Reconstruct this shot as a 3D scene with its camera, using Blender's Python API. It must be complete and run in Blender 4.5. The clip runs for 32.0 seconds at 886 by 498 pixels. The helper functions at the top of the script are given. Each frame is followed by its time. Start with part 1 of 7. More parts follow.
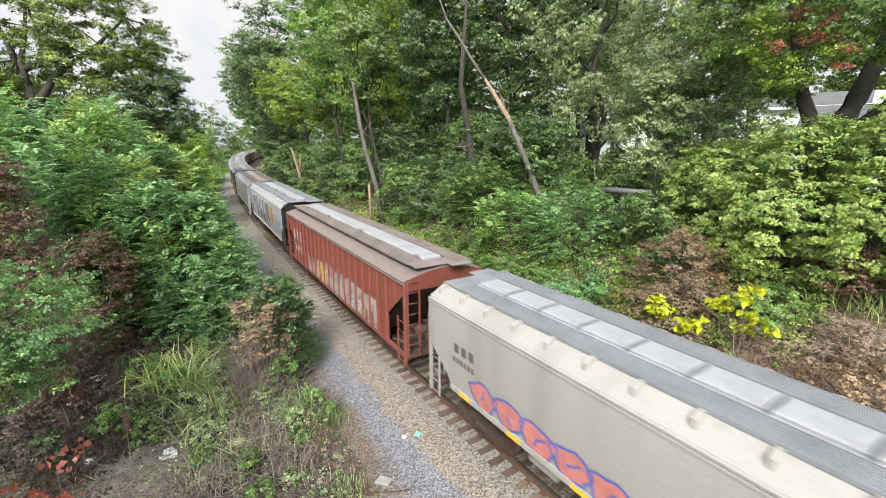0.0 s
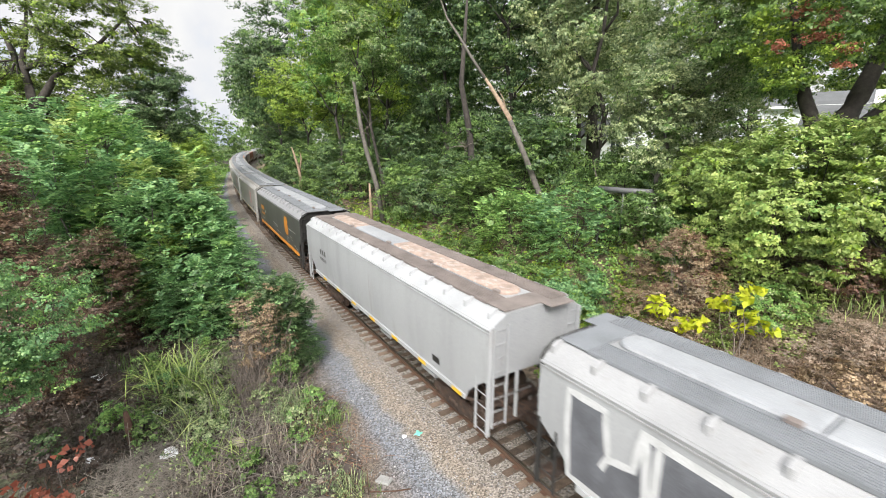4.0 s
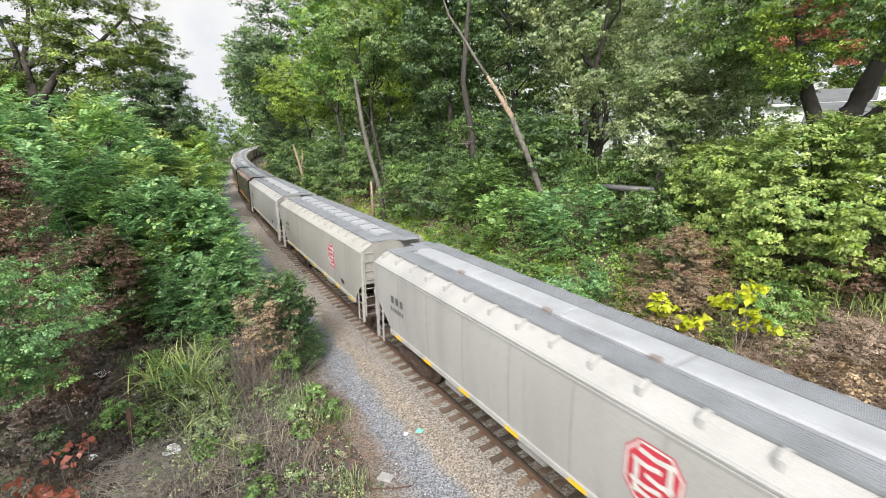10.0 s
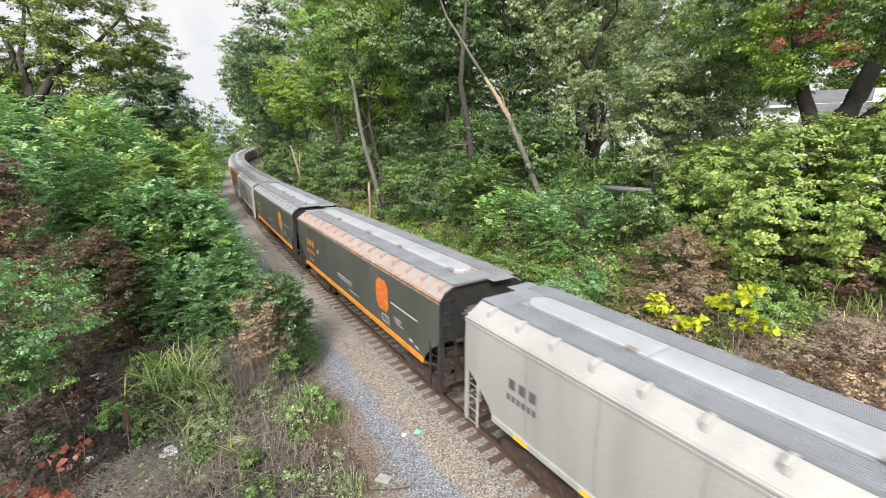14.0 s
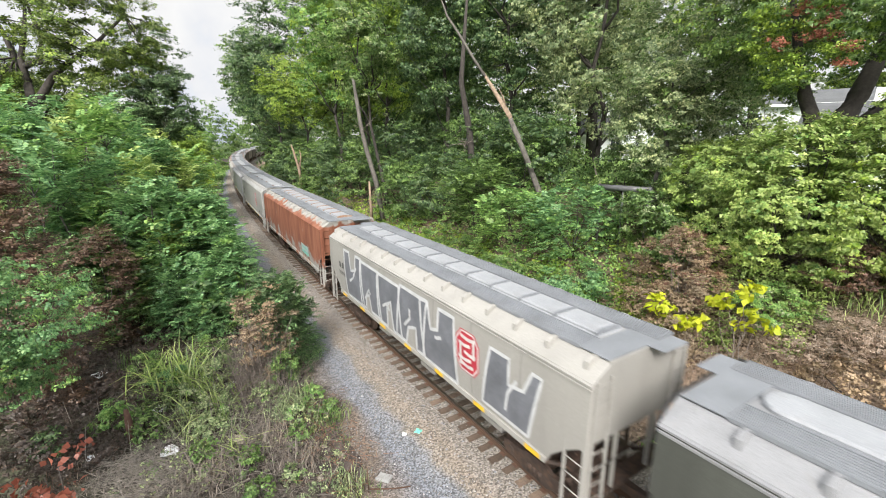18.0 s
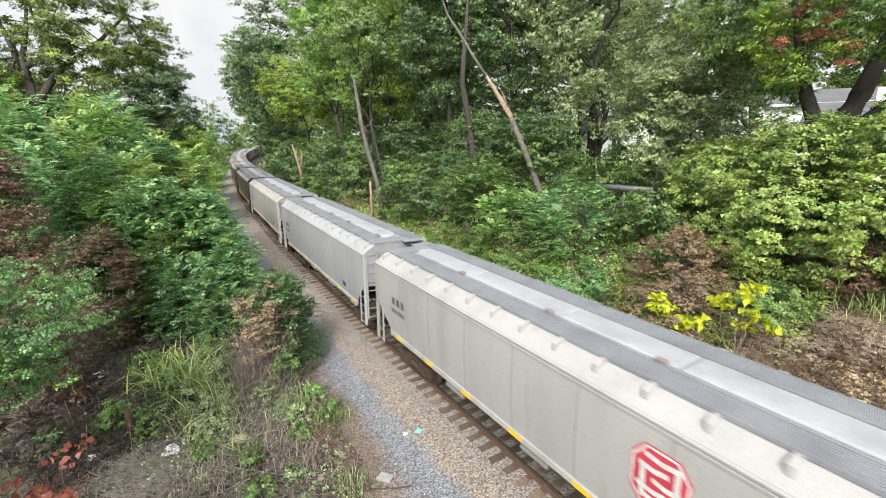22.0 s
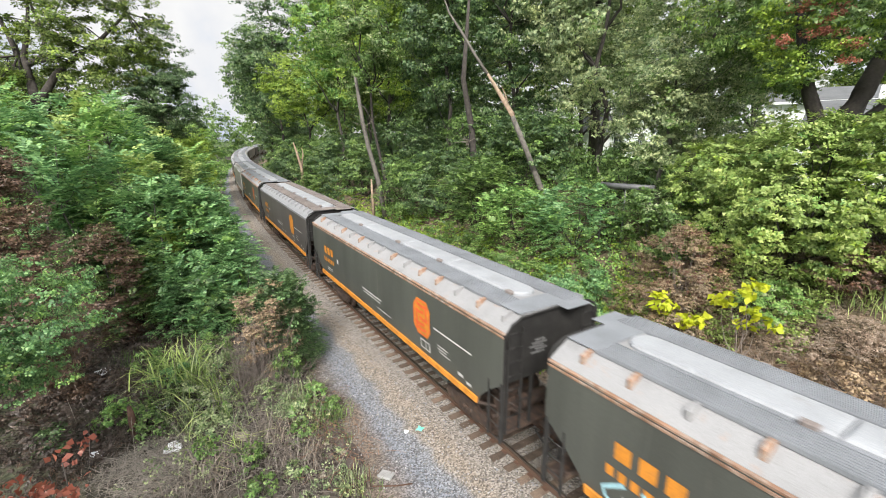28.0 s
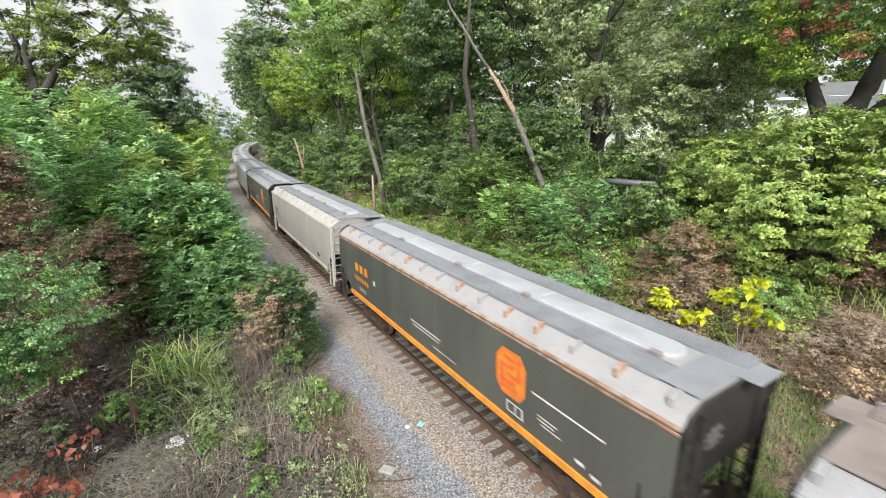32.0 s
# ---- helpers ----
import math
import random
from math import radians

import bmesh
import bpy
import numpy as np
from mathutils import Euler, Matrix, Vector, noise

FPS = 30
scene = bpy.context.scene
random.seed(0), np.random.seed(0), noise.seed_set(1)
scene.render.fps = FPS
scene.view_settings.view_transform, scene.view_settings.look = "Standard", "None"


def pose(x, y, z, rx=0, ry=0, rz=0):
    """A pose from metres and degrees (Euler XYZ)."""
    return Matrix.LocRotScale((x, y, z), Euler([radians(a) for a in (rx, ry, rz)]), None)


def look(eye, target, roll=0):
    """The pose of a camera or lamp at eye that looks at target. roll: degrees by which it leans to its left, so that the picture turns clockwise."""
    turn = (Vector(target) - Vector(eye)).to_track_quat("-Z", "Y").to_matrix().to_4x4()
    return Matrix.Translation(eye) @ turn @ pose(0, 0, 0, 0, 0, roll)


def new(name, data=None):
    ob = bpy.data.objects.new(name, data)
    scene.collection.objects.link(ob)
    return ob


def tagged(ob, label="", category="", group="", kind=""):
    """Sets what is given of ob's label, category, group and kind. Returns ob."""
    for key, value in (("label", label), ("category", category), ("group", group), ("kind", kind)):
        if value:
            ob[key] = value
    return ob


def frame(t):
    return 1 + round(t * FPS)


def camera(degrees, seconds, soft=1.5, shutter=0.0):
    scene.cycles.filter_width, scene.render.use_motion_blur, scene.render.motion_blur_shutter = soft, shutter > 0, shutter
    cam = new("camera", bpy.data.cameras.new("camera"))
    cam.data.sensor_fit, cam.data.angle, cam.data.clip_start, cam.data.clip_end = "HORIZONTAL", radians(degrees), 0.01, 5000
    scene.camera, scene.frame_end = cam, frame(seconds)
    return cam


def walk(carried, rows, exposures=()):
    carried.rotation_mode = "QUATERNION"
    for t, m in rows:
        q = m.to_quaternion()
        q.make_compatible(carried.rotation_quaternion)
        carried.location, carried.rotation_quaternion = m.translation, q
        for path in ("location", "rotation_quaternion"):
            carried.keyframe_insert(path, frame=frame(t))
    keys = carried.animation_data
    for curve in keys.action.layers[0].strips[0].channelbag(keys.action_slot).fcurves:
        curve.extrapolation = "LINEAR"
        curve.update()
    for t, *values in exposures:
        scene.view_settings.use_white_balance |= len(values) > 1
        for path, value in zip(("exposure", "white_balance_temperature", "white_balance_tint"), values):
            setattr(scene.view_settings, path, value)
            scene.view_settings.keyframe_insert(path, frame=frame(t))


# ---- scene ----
# ---------------------------------------------------------------- camera
EYE = (0.0, 8.05, 8.51)
YAW, PITCH, FOCAL = -0.5719, 0.2472, 778.0
cam = camera(90.44, 32.0, soft=0.9, shutter=0.3)
# small sway of the hand-held camera: seconds, drift across, drift up
SWAY = [(0, -1.7, 3.1), (1, -0.7, 2.7), (2, -0.1, 2.5), (3, -0.2, 2.5), (3.5, -0.5, 2.5), (5.5, -0.5, 0.6), (6.5, 0.8, 0), (8, 1.7, 0.2), (8.5, 2.4, -0.1), (9, 2.9, -0.8), (9.5, 2.7, -1.6), (10, 2, -1.7), (11, 0, -0.4), (12, -2, 0.8), (12.5, -2.7, 1), (13.5, -2.6, 0.5), (14.5, -1.4, -0.6), (16.5, -0.8, -0.9), (18, -1, -1.3), (19, 0.5, -0.9), (20, 0.1, -0.5), (21, -0.1, -0.9), (22, 0.5, -1.7), (23, 1.5, -2.3), (24, 2.4, -2.5), (25, 2.2, -2.8), (25.5, 1.8, -2.9), (27.5, 2.3, -4.4), (28.5, 2.9, -5.4), (29.5, 3.4, -6.9), (30.5, 3.9, -8.7), (31.5, 4.2, -10.9), (32, 4.6, -11.8)]
path = []
for t, sx, sy in SWAY:
    a, b = YAW + sx / FOCAL, PITCH - sy / FOCAL
    ahead = Vector((math.cos(a) * math.cos(b), math.sin(a) * math.cos(b), -math.sin(b)))
    path.append((t, look(EYE, Vector(EYE) + ahead, 0.12)))
walk(cam, path)

# ---------------------------------------------------------------- light
scene.view_settings.exposure = 1.1
SUN_ELEV, SUN_ROT = radians(40), radians(-52)
world = bpy.data.worlds.new("overcast_sky")
scene.world = world
world.use_nodes = True
wn, wl = world.node_tree.nodes, world.node_tree.links
wn.clear()
w_out = wn.new("ShaderNodeOutputWorld")
w_bg = wn.new("ShaderNodeBackground")
w_sky = wn.new("ShaderNodeTexSky")
w_sky.sky_type, w_sky.sun_disc = "NISHITA", False
w_sky.sun_elevation, w_sky.sun_rotation = SUN_ELEV, SUN_ROT
w_sky.air_density, w_sky.dust_density = 1.0, 2.5
w_co = wn.new("ShaderNodeTexCoord")
w_no = wn.new("ShaderNodeTexNoise")
w_no.inputs["Scale"].default_value, w_no.inputs["Detail"].default_value = 3.0, 6.0
w_ra = wn.new("ShaderNodeValToRGB")
w_ra.color_ramp.elements[0].position, w_ra.color_ramp.elements[1].position = 0.30, 0.56
w_mx = wn.new("ShaderNodeMix")
w_mx.data_type = "RGBA"
w_mx.inputs["B"].default_value = (8.5, 8.5, 8.4, 1)
wl.new(w_co.outputs["Generated"], w_no.inputs["Vector"])
wl.new(w_no.outputs["Fac"], w_ra.inputs["Fac"])
wl.new(w_ra.outputs["Color"], w_mx.inputs["Factor"])
wl.new(w_sky.outputs["Color"], w_mx.inputs["A"])
wl.new(w_mx.outputs["Result"], w_bg.inputs["Color"])
w_bg.inputs["Strength"].default_value = 0.092
wl.new(w_bg.outputs["Background"], w_out.inputs["Surface"])
sun = new("sun", bpy.data.lights.new("sun", "SUN"))
sun.data.energy, sun.data.angle, sun.data.color = 3.5, radians(24), (1.0, 0.965, 0.92)
sun.matrix_world = look((0, 0, 34.0), (32.0, -25.0, 0))


# ---------------------------------------------------------------- materials
def nodes_of(name):
    m = bpy.data.materials.new(name)
    m.use_nodes = True
    return m, m.node_tree.nodes, m.node_tree.links, m.node_tree.nodes["Principled BSDF"]


def ramp_node(n, stops):
    r = n.new("ShaderNodeValToRGB")
    e = r.color_ramp.elements
    while len(e) < len(stops):
        e.new(0.5)
    for el, (pos, c) in zip(e, stops):
        el.position, el.color = pos, (*c, 1)
    return r


def tone(c, k):
    return tuple(max(0.0, min(1.0, v * k)) for v in c)


def surface(name, base, dark=0.75, light=1.15, scale=2.0, fine=30.0, rough=0.6, metal=0.0, bump=0.15, dirt=None, dirt_amount=0.5, streak=False, each=0.0):
    """Paint, metal, wood or soil: broad stains, fine grain, dirt patches, relief."""
    m, n, l, bs = nodes_of(name)
    co = n.new("ShaderNodeTexCoord")
    mp = n.new("ShaderNodeMapping")
    l.new(co.outputs["Object"], mp.inputs["Vector"])
    if streak:
        mp.inputs["Scale"].default_value = (1.0, 1.0, 0.12)
    broad = n.new("ShaderNodeTexNoise")
    broad.inputs["Scale"].default_value, broad.inputs["Detail"].default_value = scale, 6
    l.new(mp.outputs["Vector"], broad.inputs["Vector"])
    rp = ramp_node(n, [(0.3, tone(base, dark)), (0.5, base), (0.72, tone(base, light))])
    l.new(broad.outputs["Fac"], rp.inputs["Fac"])
    grain = n.new("ShaderNodeTexNoise")
    grain.inputs["Scale"].default_value, grain.inputs["Detail"].default_value = fine, 4
    l.new(co.outputs["Object"], grain.inputs["Vector"])
    col = rp.outputs["Color"]
    if dirt:
        dn = n.new("ShaderNodeTexNoise")
        dn.inputs["Scale"].default_value, dn.inputs["Detail"].default_value, dn.inputs["Roughness"].default_value = scale * 1.7, 8, 0.7
        l.new(mp.outputs["Vector"], dn.inputs["Vector"])
        dr = ramp_node(n, [(0.62 - 0.3 * dirt_amount, (0, 0, 0)), (0.78 - 0.2 * dirt_amount, (1, 1, 1))])
        l.new(dn.outputs["Fac"], dr.inputs["Fac"])
        mx = n.new("ShaderNodeMix")
        mx.data_type = "RGBA"
        mx.inputs["B"].default_value = (*dirt, 1)
        l.new(dr.outputs["Color"], mx.inputs["Factor"])
        l.new(col, mx.inputs["A"])
        col = mx.outputs["Result"]
    gm = n.new("ShaderNodeMix")
    gm.data_type, gm.blend_type = "RGBA", "MULTIPLY"
    gm.inputs["Factor"].default_value = 0.45
    gr = ramp_node(n, [(0.3, (0.55, 0.55, 0.55)), (0.7, (1.2, 1.2, 1.2))])
    l.new(grain.outputs["Fac"], gr.inputs["Fac"])
    l.new(col, gm.inputs["A"])
    l.new(gr.outputs["Color"], gm.inputs["B"])
    col = gm.outputs["Result"]
    if each:
        oi = n.new("ShaderNodeObjectInfo")
        er = ramp_node(n, [(0.0, (1 - each,) * 3), (1.0, (1 + each,) * 3)])
        l.new(oi.outputs["Random"], er.inputs["Fac"])
        em = n.new("ShaderNodeMix")
        em.data_type, em.blend_type = "RGBA", "MULTIPLY"
        em.inputs["Factor"].default_value = 1.0
        l.new(col, em.inputs["A"])
        l.new(er.outputs["Color"], em.inputs["B"])
        col = em.outputs["Result"]
    l.new(col, bs.inputs["Base Color"])
    bs.inputs["Roughness"].default_value, bs.inputs["Metallic"].default_value = rough, metal
    if bump:
        b = n.new("ShaderNodeBump")
        b.inputs["Strength"].default_value, b.inputs["Distance"].default_value = bump, 0.02
        l.new(grain.outputs["Fac"], b.inputs["Height"])
        l.new(b.outputs["Normal"], bs.inputs["Normal"])
    return m


def leaf_mat(name, colours, gloss=0.5, through_light=0.35):
    """Leaves: each leaf its own shade, with light passing through."""
    m, n, l, bs = nodes_of(name)
    g = n.new("ShaderNodeNewGeometry")
    rp = ramp_node(n, [(i / max(1, len(colours) - 1), c) for i, c in enumerate(colours)])
    l.new(g.outputs["Random Per Island"], rp.inputs["Fac"])
    co = n.new("ShaderNodeTexCoord")
    no = n.new("ShaderNodeTexNoise")
    no.inputs["Scale"].default_value, no.inputs["Detail"].default_value = 0.55, 3
    l.new(co.outputs["Object"], no.inputs["Vector"])
    br = ramp_node(n, [(0.3, (0.72, 0.78, 0.8)), (0.7, (1.2, 1.14, 1.0))])
    l.new(no.outputs["Fac"], br.inputs["Fac"])
    mx = n.new("ShaderNodeMix")
    mx.data_type, mx.blend_type = "RGBA", "MULTIPLY"
    mx.inputs["Factor"].default_value = 1.0
    l.new(rp.outputs["Color"], mx.inputs["A"])
    l.new(br.outputs["Color"], mx.inputs["B"])
    l.new(mx.outputs["Result"], bs.inputs["Base Color"])
    bs.inputs["Roughness"].default_value = gloss
    tr = n.new("ShaderNodeBsdfTranslucent")
    l.new(mx.outputs["Result"], tr.inputs["Color"])
    sh = n.new("ShaderNodeMixShader")
    sh.inputs["Fac"].default_value = through_light
    l.new(bs.outputs["BSDF"], sh.inputs[1])
    l.new(tr.outputs["BSDF"], sh.inputs[2])
    l.new(sh.outputs["Shader"], n["Material Output"].inputs["Surface"])
    return m


def banded(name, attr, stops, fine, rough=0.95, bump=0.6, patch=None):
    """Soil or gravel whose tint follows the distance from the track."""
    m, n, l, bs = nodes_of(name)
    at = n.new("ShaderNodeAttribute")
    at.attribute_name = attr
    co = n.new("ShaderNodeTexCoord")
    wob = n.new("ShaderNodeTexNoise")
    wob.inputs["Scale"].default_value, wob.inputs["Detail"].default_value = 0.9, 5
    l.new(co.outputs["Object"], wob.inputs["Vector"])
    ma = n.new("ShaderNodeMath")
    ma.operation = "MULTIPLY_ADD"
    ma.inputs[1].default_value = 0.16
    l.new(wob.outputs["Fac"], ma.inputs[0])
    l.new(at.outputs["Fac"], ma.inputs[2])
    rp = ramp_node(n, [(pos + 0.08, c) for pos, c in stops])
    l.new(ma.outputs[0], rp.inputs["Fac"])
    col = rp.outputs["Color"]
    vo = n.new("ShaderNodeTexVoronoi")
    vo.inputs["Scale"].default_value = fine
    l.new(co.outputs["Object"], vo.inputs["Vector"])
    vr = n.new("ShaderNodeRGBToBW")
    l.new(vo.outputs["Color"], vr.inputs["Color"])
    sr = ramp_node(n, [(0.15, (0.35, 0.34, 0.33)), (0.5, (0.95, 0.94, 0.92)), (0.85, (1.75, 1.75, 1.78))])
    l.new(vr.outputs["Val"], sr.inputs["Fac"])
    mx = n.new("ShaderNodeMix")
    mx.data_type, mx.blend_type = "RGBA", "MULTIPLY"
    mx.inputs["Factor"].default_value = 0.9
    l.new(col, mx.inputs["A"])
    l.new(sr.outputs["Color"], mx.inputs["B"])
    col = mx.outputs["Result"]
    if patch:
        pn = n.new("ShaderNodeTexNoise")
        pn.inputs["Scale"].default_value, pn.inputs["Detail"].default_value = 0.6, 7
        l.new(co.outputs["Object"], pn.inputs["Vector"])
        pr = ramp_node(n, [(0.5, (0, 0, 0)), (0.62, (1, 1, 1))])
        l.new(pn.outputs["Fac"], pr.inputs["Fac"])
        pm = n.new("ShaderNodeMix")
        pm.data_type = "RGBA"
        pm.inputs["B"].default_value = (*patch, 1)
        l.new(pr.outputs["Color"], pm.inputs["Factor"])
        l.new(col, pm.inputs["A"])
        col = pm.outputs["Result"]
    l.new(col, bs.inputs["Base Color"])
    bs.inputs["Roughness"].default_value = rough
    b = n.new("ShaderNodeBump")
    b.inputs["Strength"].default_value, b.inputs["Distance"].default_value = bump, 0.03
    l.new(vo.outputs["Distance"], b.inputs["Height"])
    l.new(b.outputs["Normal"], bs.inputs["Normal"])
    return m


M = {}
GREY_DIRT, RUST = (0.22, 0.208, 0.19), (0.17, 0.075, 0.035)
M["ballast"] = banded("ballast_gravel", "lateral", [(0.0, (0.138, 0.12, 0.101)), (0.3, (0.193, 0.175, 0.155)), (0.42, (0.207, 0.184, 0.161)), (0.47, (0.207, 0.175, 0.143)), (0.53, (0.207, 0.181, 0.152)), (0.57, (0.166, 0.172, 0.184)), (0.68, (0.147, 0.158, 0.179)), (0.8, (0.138, 0.11, 0.087))], 26.0)
# soil bands on the clearing side are dark and greyish to carry its shade
M["soil"] = banded("brown_soil_with_litter", "lateral", [(0.0, (0.05, 0.075, 0.02)), (0.25, (0.085, 0.07, 0.04)), (0.31, (0.17, 0.125, 0.09)), (0.42, (0.18, 0.135, 0.1)), (0.5, (0.085, 0.067, 0.056)), (0.6, (0.066, 0.053, 0.046)), (0.75, (0.052, 0.048, 0.034)), (1.0, (0.05, 0.08, 0.02))], 9.0, bump=0.8)
M["lawn"] = surface("mown_lawn", (0.16, 0.27, 0.05), 0.7, 1.3, 0.6, 25, 0.9, bump=0.5)
M["rail"] = surface("rusty_rail", (0.1, 0.06, 0.04), 0.8, 1.2, 3, 60, 0.7, 0.4)
M["railhead"] = surface("worn_rail_head", (0.23, 0.19, 0.16), 0.8, 1.2, 4, 90, 0.35, 0.9, bump=0.03)
M["tie"] = surface("weathered_tie_wood", (0.113, 0.081, 0.059), 0.55, 1.35, 3, 24, 0.9, bump=0.6, each=0.45)
M["plate"] = surface("rusty_plate", (0.11, 0.06, 0.04), 0.7, 1.3, 8, 50, 0.8, 0.3)
M["truck"] = surface("brown_grimy_steel", (0.048, 0.033, 0.026), 0.6, 1.4, 4, 40, 0.8, 0.1, dirt=(0.1, 0.056, 0.036))
M["wheel"] = surface("wheel_steel", (0.1, 0.07, 0.055), 0.7, 1.3, 5, 40, 0.55, 0.5)
M["black"] = surface("black_grimy_steel", (0.02, 0.019, 0.018), 0.6, 1.5, 3, 40, 0.7)
M["board"] = surface("grey_roof_grating", (0.209, 0.222, 0.241), 0.85, 1.12, 1.2, 60, 0.7, 0.2, bump=0.3)
M["board_brown"] = surface("brown_stained_grating", (0.192, 0.164, 0.152), 0.7, 1.2, 1.5, 60, 0.75, 0.1, bump=0.3)
M["hatch"] = surface("white_hatch_cover", (0.29, 0.302, 0.32), 0.82, 1.1, 1.2, 30, 0.65, bump=0.05, dirt=(0.26, 0.26, 0.265), dirt_amount=0.2)
M["yellow"] = surface("yellow_reflector", (0.62, 0.38, 0.02), 0.85, 1.1, 4, 30, 0.4)
M["orange"] = surface("orange_paint", (0.55, 0.215, 0.025), 0.75, 1.12, 2.5, 30, 0.55, dirt=(0.35, 0.16, 0.05), dirt_amount=0.35)
M["red"] = surface("red_paint", (0.42, 0.035, 0.055), 0.85, 1.15, 4, 30, 0.5)
M["white"] = surface("white_lettering", (0.52, 0.52, 0.5), 0.85, 1.1, 5, 30, 0.6)
M["letter_grey"] = surface("faded_black_lettering", (0.085, 0.085, 0.082), 0.85, 1.3, 5, 30, 0.7)
M["letter_mid"] = surface("faded_white_stencil", (0.13, 0.13, 0.13), 0.7, 1.3, 12, 60, 0.7)
M["bark"] = surface("grey_brown_bark", (0.11, 0.1, 0.088), 0.6, 1.35, 5, 30, 0.95, bump=0.7)
M["bark_dark"] = surface("dark_bark", (0.044, 0.038, 0.033), 0.6, 1.4, 5, 30, 0.95, bump=0.7)
M["deadwood"] = surface("bare_orange_wood", (0.28, 0.205, 0.145), 0.6, 1.25, 6, 40, 0.8, bump=0.4)
M["twig"] = surface("dry_twig", (0.19, 0.16, 0.14), 0.6, 1.35, 8, 50, 0.9)
M["concrete"] = surface("grey_concrete", (0.3, 0.3, 0.29), 0.8, 1.15, 3, 30, 0.85, bump=0.3)
M["pipe"] = surface("weathered_steel_pipe", (0.13, 0.13, 0.135), 0.75, 1.2, 3, 30, 0.6, 0.3)
M["straw"] = surface("pale_straw", (0.255, 0.23, 0.2), 0.7, 1.2, 8, 50, 0.9)
M["bankstem"] = surface("pinkish_dry_stem", (0.27, 0.19, 0.14), 0.6, 1.35, 8, 50, 0.9)
M["deadtwig"] = surface("reddish_dry_twig", (0.24, 0.13, 0.08), 0.6, 1.3, 8, 50, 0.9)
M["plastic"] = surface("white_plastic", (0.75, 0.77, 0.8), 0.85, 1.1, 12, 60, 0.4, bump=0.1)
M["bottle"] = surface("mint_green_plastic", (0.15, 0.5, 0.4), 0.8, 1.2, 12, 60, 0.3)
M["stone"] = surface("tan_stone", (0.36, 0.32, 0.25), 0.75, 1.2, 8, 40, 0.9, bump=0.4)
M["rotten"] = surface("rotten_wood", (0.09, 0.05, 0.035), 0.6, 1.4, 8, 40, 0.95, bump=0.6)


def stones_mat():
    m, n, l, bs = nodes_of("crushed_stone")
    g = n.new("ShaderNodeNewGeometry")
    rp = ramp_node(n, [(0.0, (0.08, 0.075, 0.07)), (0.3, (0.16, 0.15, 0.14)), (0.6, (0.21, 0.2, 0.195)), (0.85, (0.21, 0.22, 0.24)), (1.0, (0.42, 0.4, 0.38))])
    l.new(g.outputs["Random Per Island"], rp.inputs["Fac"])
    l.new(rp.outputs["Color"], bs.inputs["Base Color"])
    bs.inputs["Roughness"].default_value = 0.9
    return m


M["stones"] = stones_mat()
M["brushwood"] = surface("grey_brown_brushwood", (0.145, 0.125, 0.11), 0.6, 1.4, 8, 50, 0.9)


def cloud_mat():
    m, n, l, bs = nodes_of("cloudy_sky")
    co = n.new("ShaderNodeTexCoord")
    no = n.new("ShaderNodeTexNoise")
    no.inputs["Scale"].default_value, no.inputs["Detail"].default_value = 0.009, 6
    l.new(co.outputs["Object"], no.inputs["Vector"])
    rp = ramp_node(n, [(0.32, (0.34, 0.37, 0.42)), (0.42, (0.41, 0.415, 0.43)), (0.52, (0.45, 0.45, 0.45)), (0.68, (0.40, 0.40, 0.41))])
    l.new(no.outputs["Fac"], rp.inputs["Fac"])
    em = n.new("ShaderNodeEmission")
    l.new(rp.outputs["Color"], em.inputs["Color"])
    l.new(em.outputs["Emission"], n["Material Output"].inputs["Surface"])
    return m


M["cloud"] = cloud_mat()


# ---------------------------------------------------------------- mesh tools
def part(name, bm, material, parent=None, label=""):
    me = bpy.data.meshes.new(name)
    bm.to_mesh(me)
    bm.free()
    me.materials.append(material)
    ob = new(name, me)
    if parent is not None:
        ob.parent = parent
    if label:
        tagged(ob, label)
    return ob


def share(name, me, parent, m=None, label=""):
    """Another object on a mesh that is already there."""
    ob = new(name, me)
    ob.parent = parent
    if m is not None:
        ob.matrix_basis = m
    if label:
        tagged(ob, label)
    return ob


def mesh_np(name, V, F, material, smooth=False):
    me = bpy.data.meshes.new(name)
    V, F = np.asarray(V, np.float32), np.asarray(F, np.int32)
    me.vertices.add(len(V))
    me.vertices.foreach_set("co", V.ravel())
    me.loops.add(F.size)
    me.loops.foreach_set("vertex_index", F.ravel())
    me.polygons.add(len(F))
    me.polygons.foreach_set("loop_start", np.arange(0, F.size, F.shape[1], dtype=np.int32))
    if smooth:
        me.polygons.foreach_set("use_smooth", np.ones(len(F), bool))
    me.update(calc_edges=True)
    me.materials.append(material)
    return me


def box(bm, x0, x1, y0, y1, z0, z1, bevel=0.0):
    v = [bm.verts.new((x, y, z)) for z in (z0, z1) for y in (y0, y1) for x in (x0, x1)]
    fs = [bm.faces.new([v[i] for i in q]) for q in ((0, 2, 3, 1), (4, 5, 7, 6), (0, 1, 5, 4), (2, 6, 7, 3), (0, 4, 6, 2), (1, 3, 7, 5))]
    if bevel:
        bmesh.ops.bevel(bm, geom=list({e for f in fs for e in f.edges}), offset=bevel, segments=1, affect="EDGES")
    return bm


def boxed(x0, x1, y0, y1, z0, z1, bevel=0.0):
    return box(bmesh.new(), x0, x1, y0, y1, z0, z1, bevel)


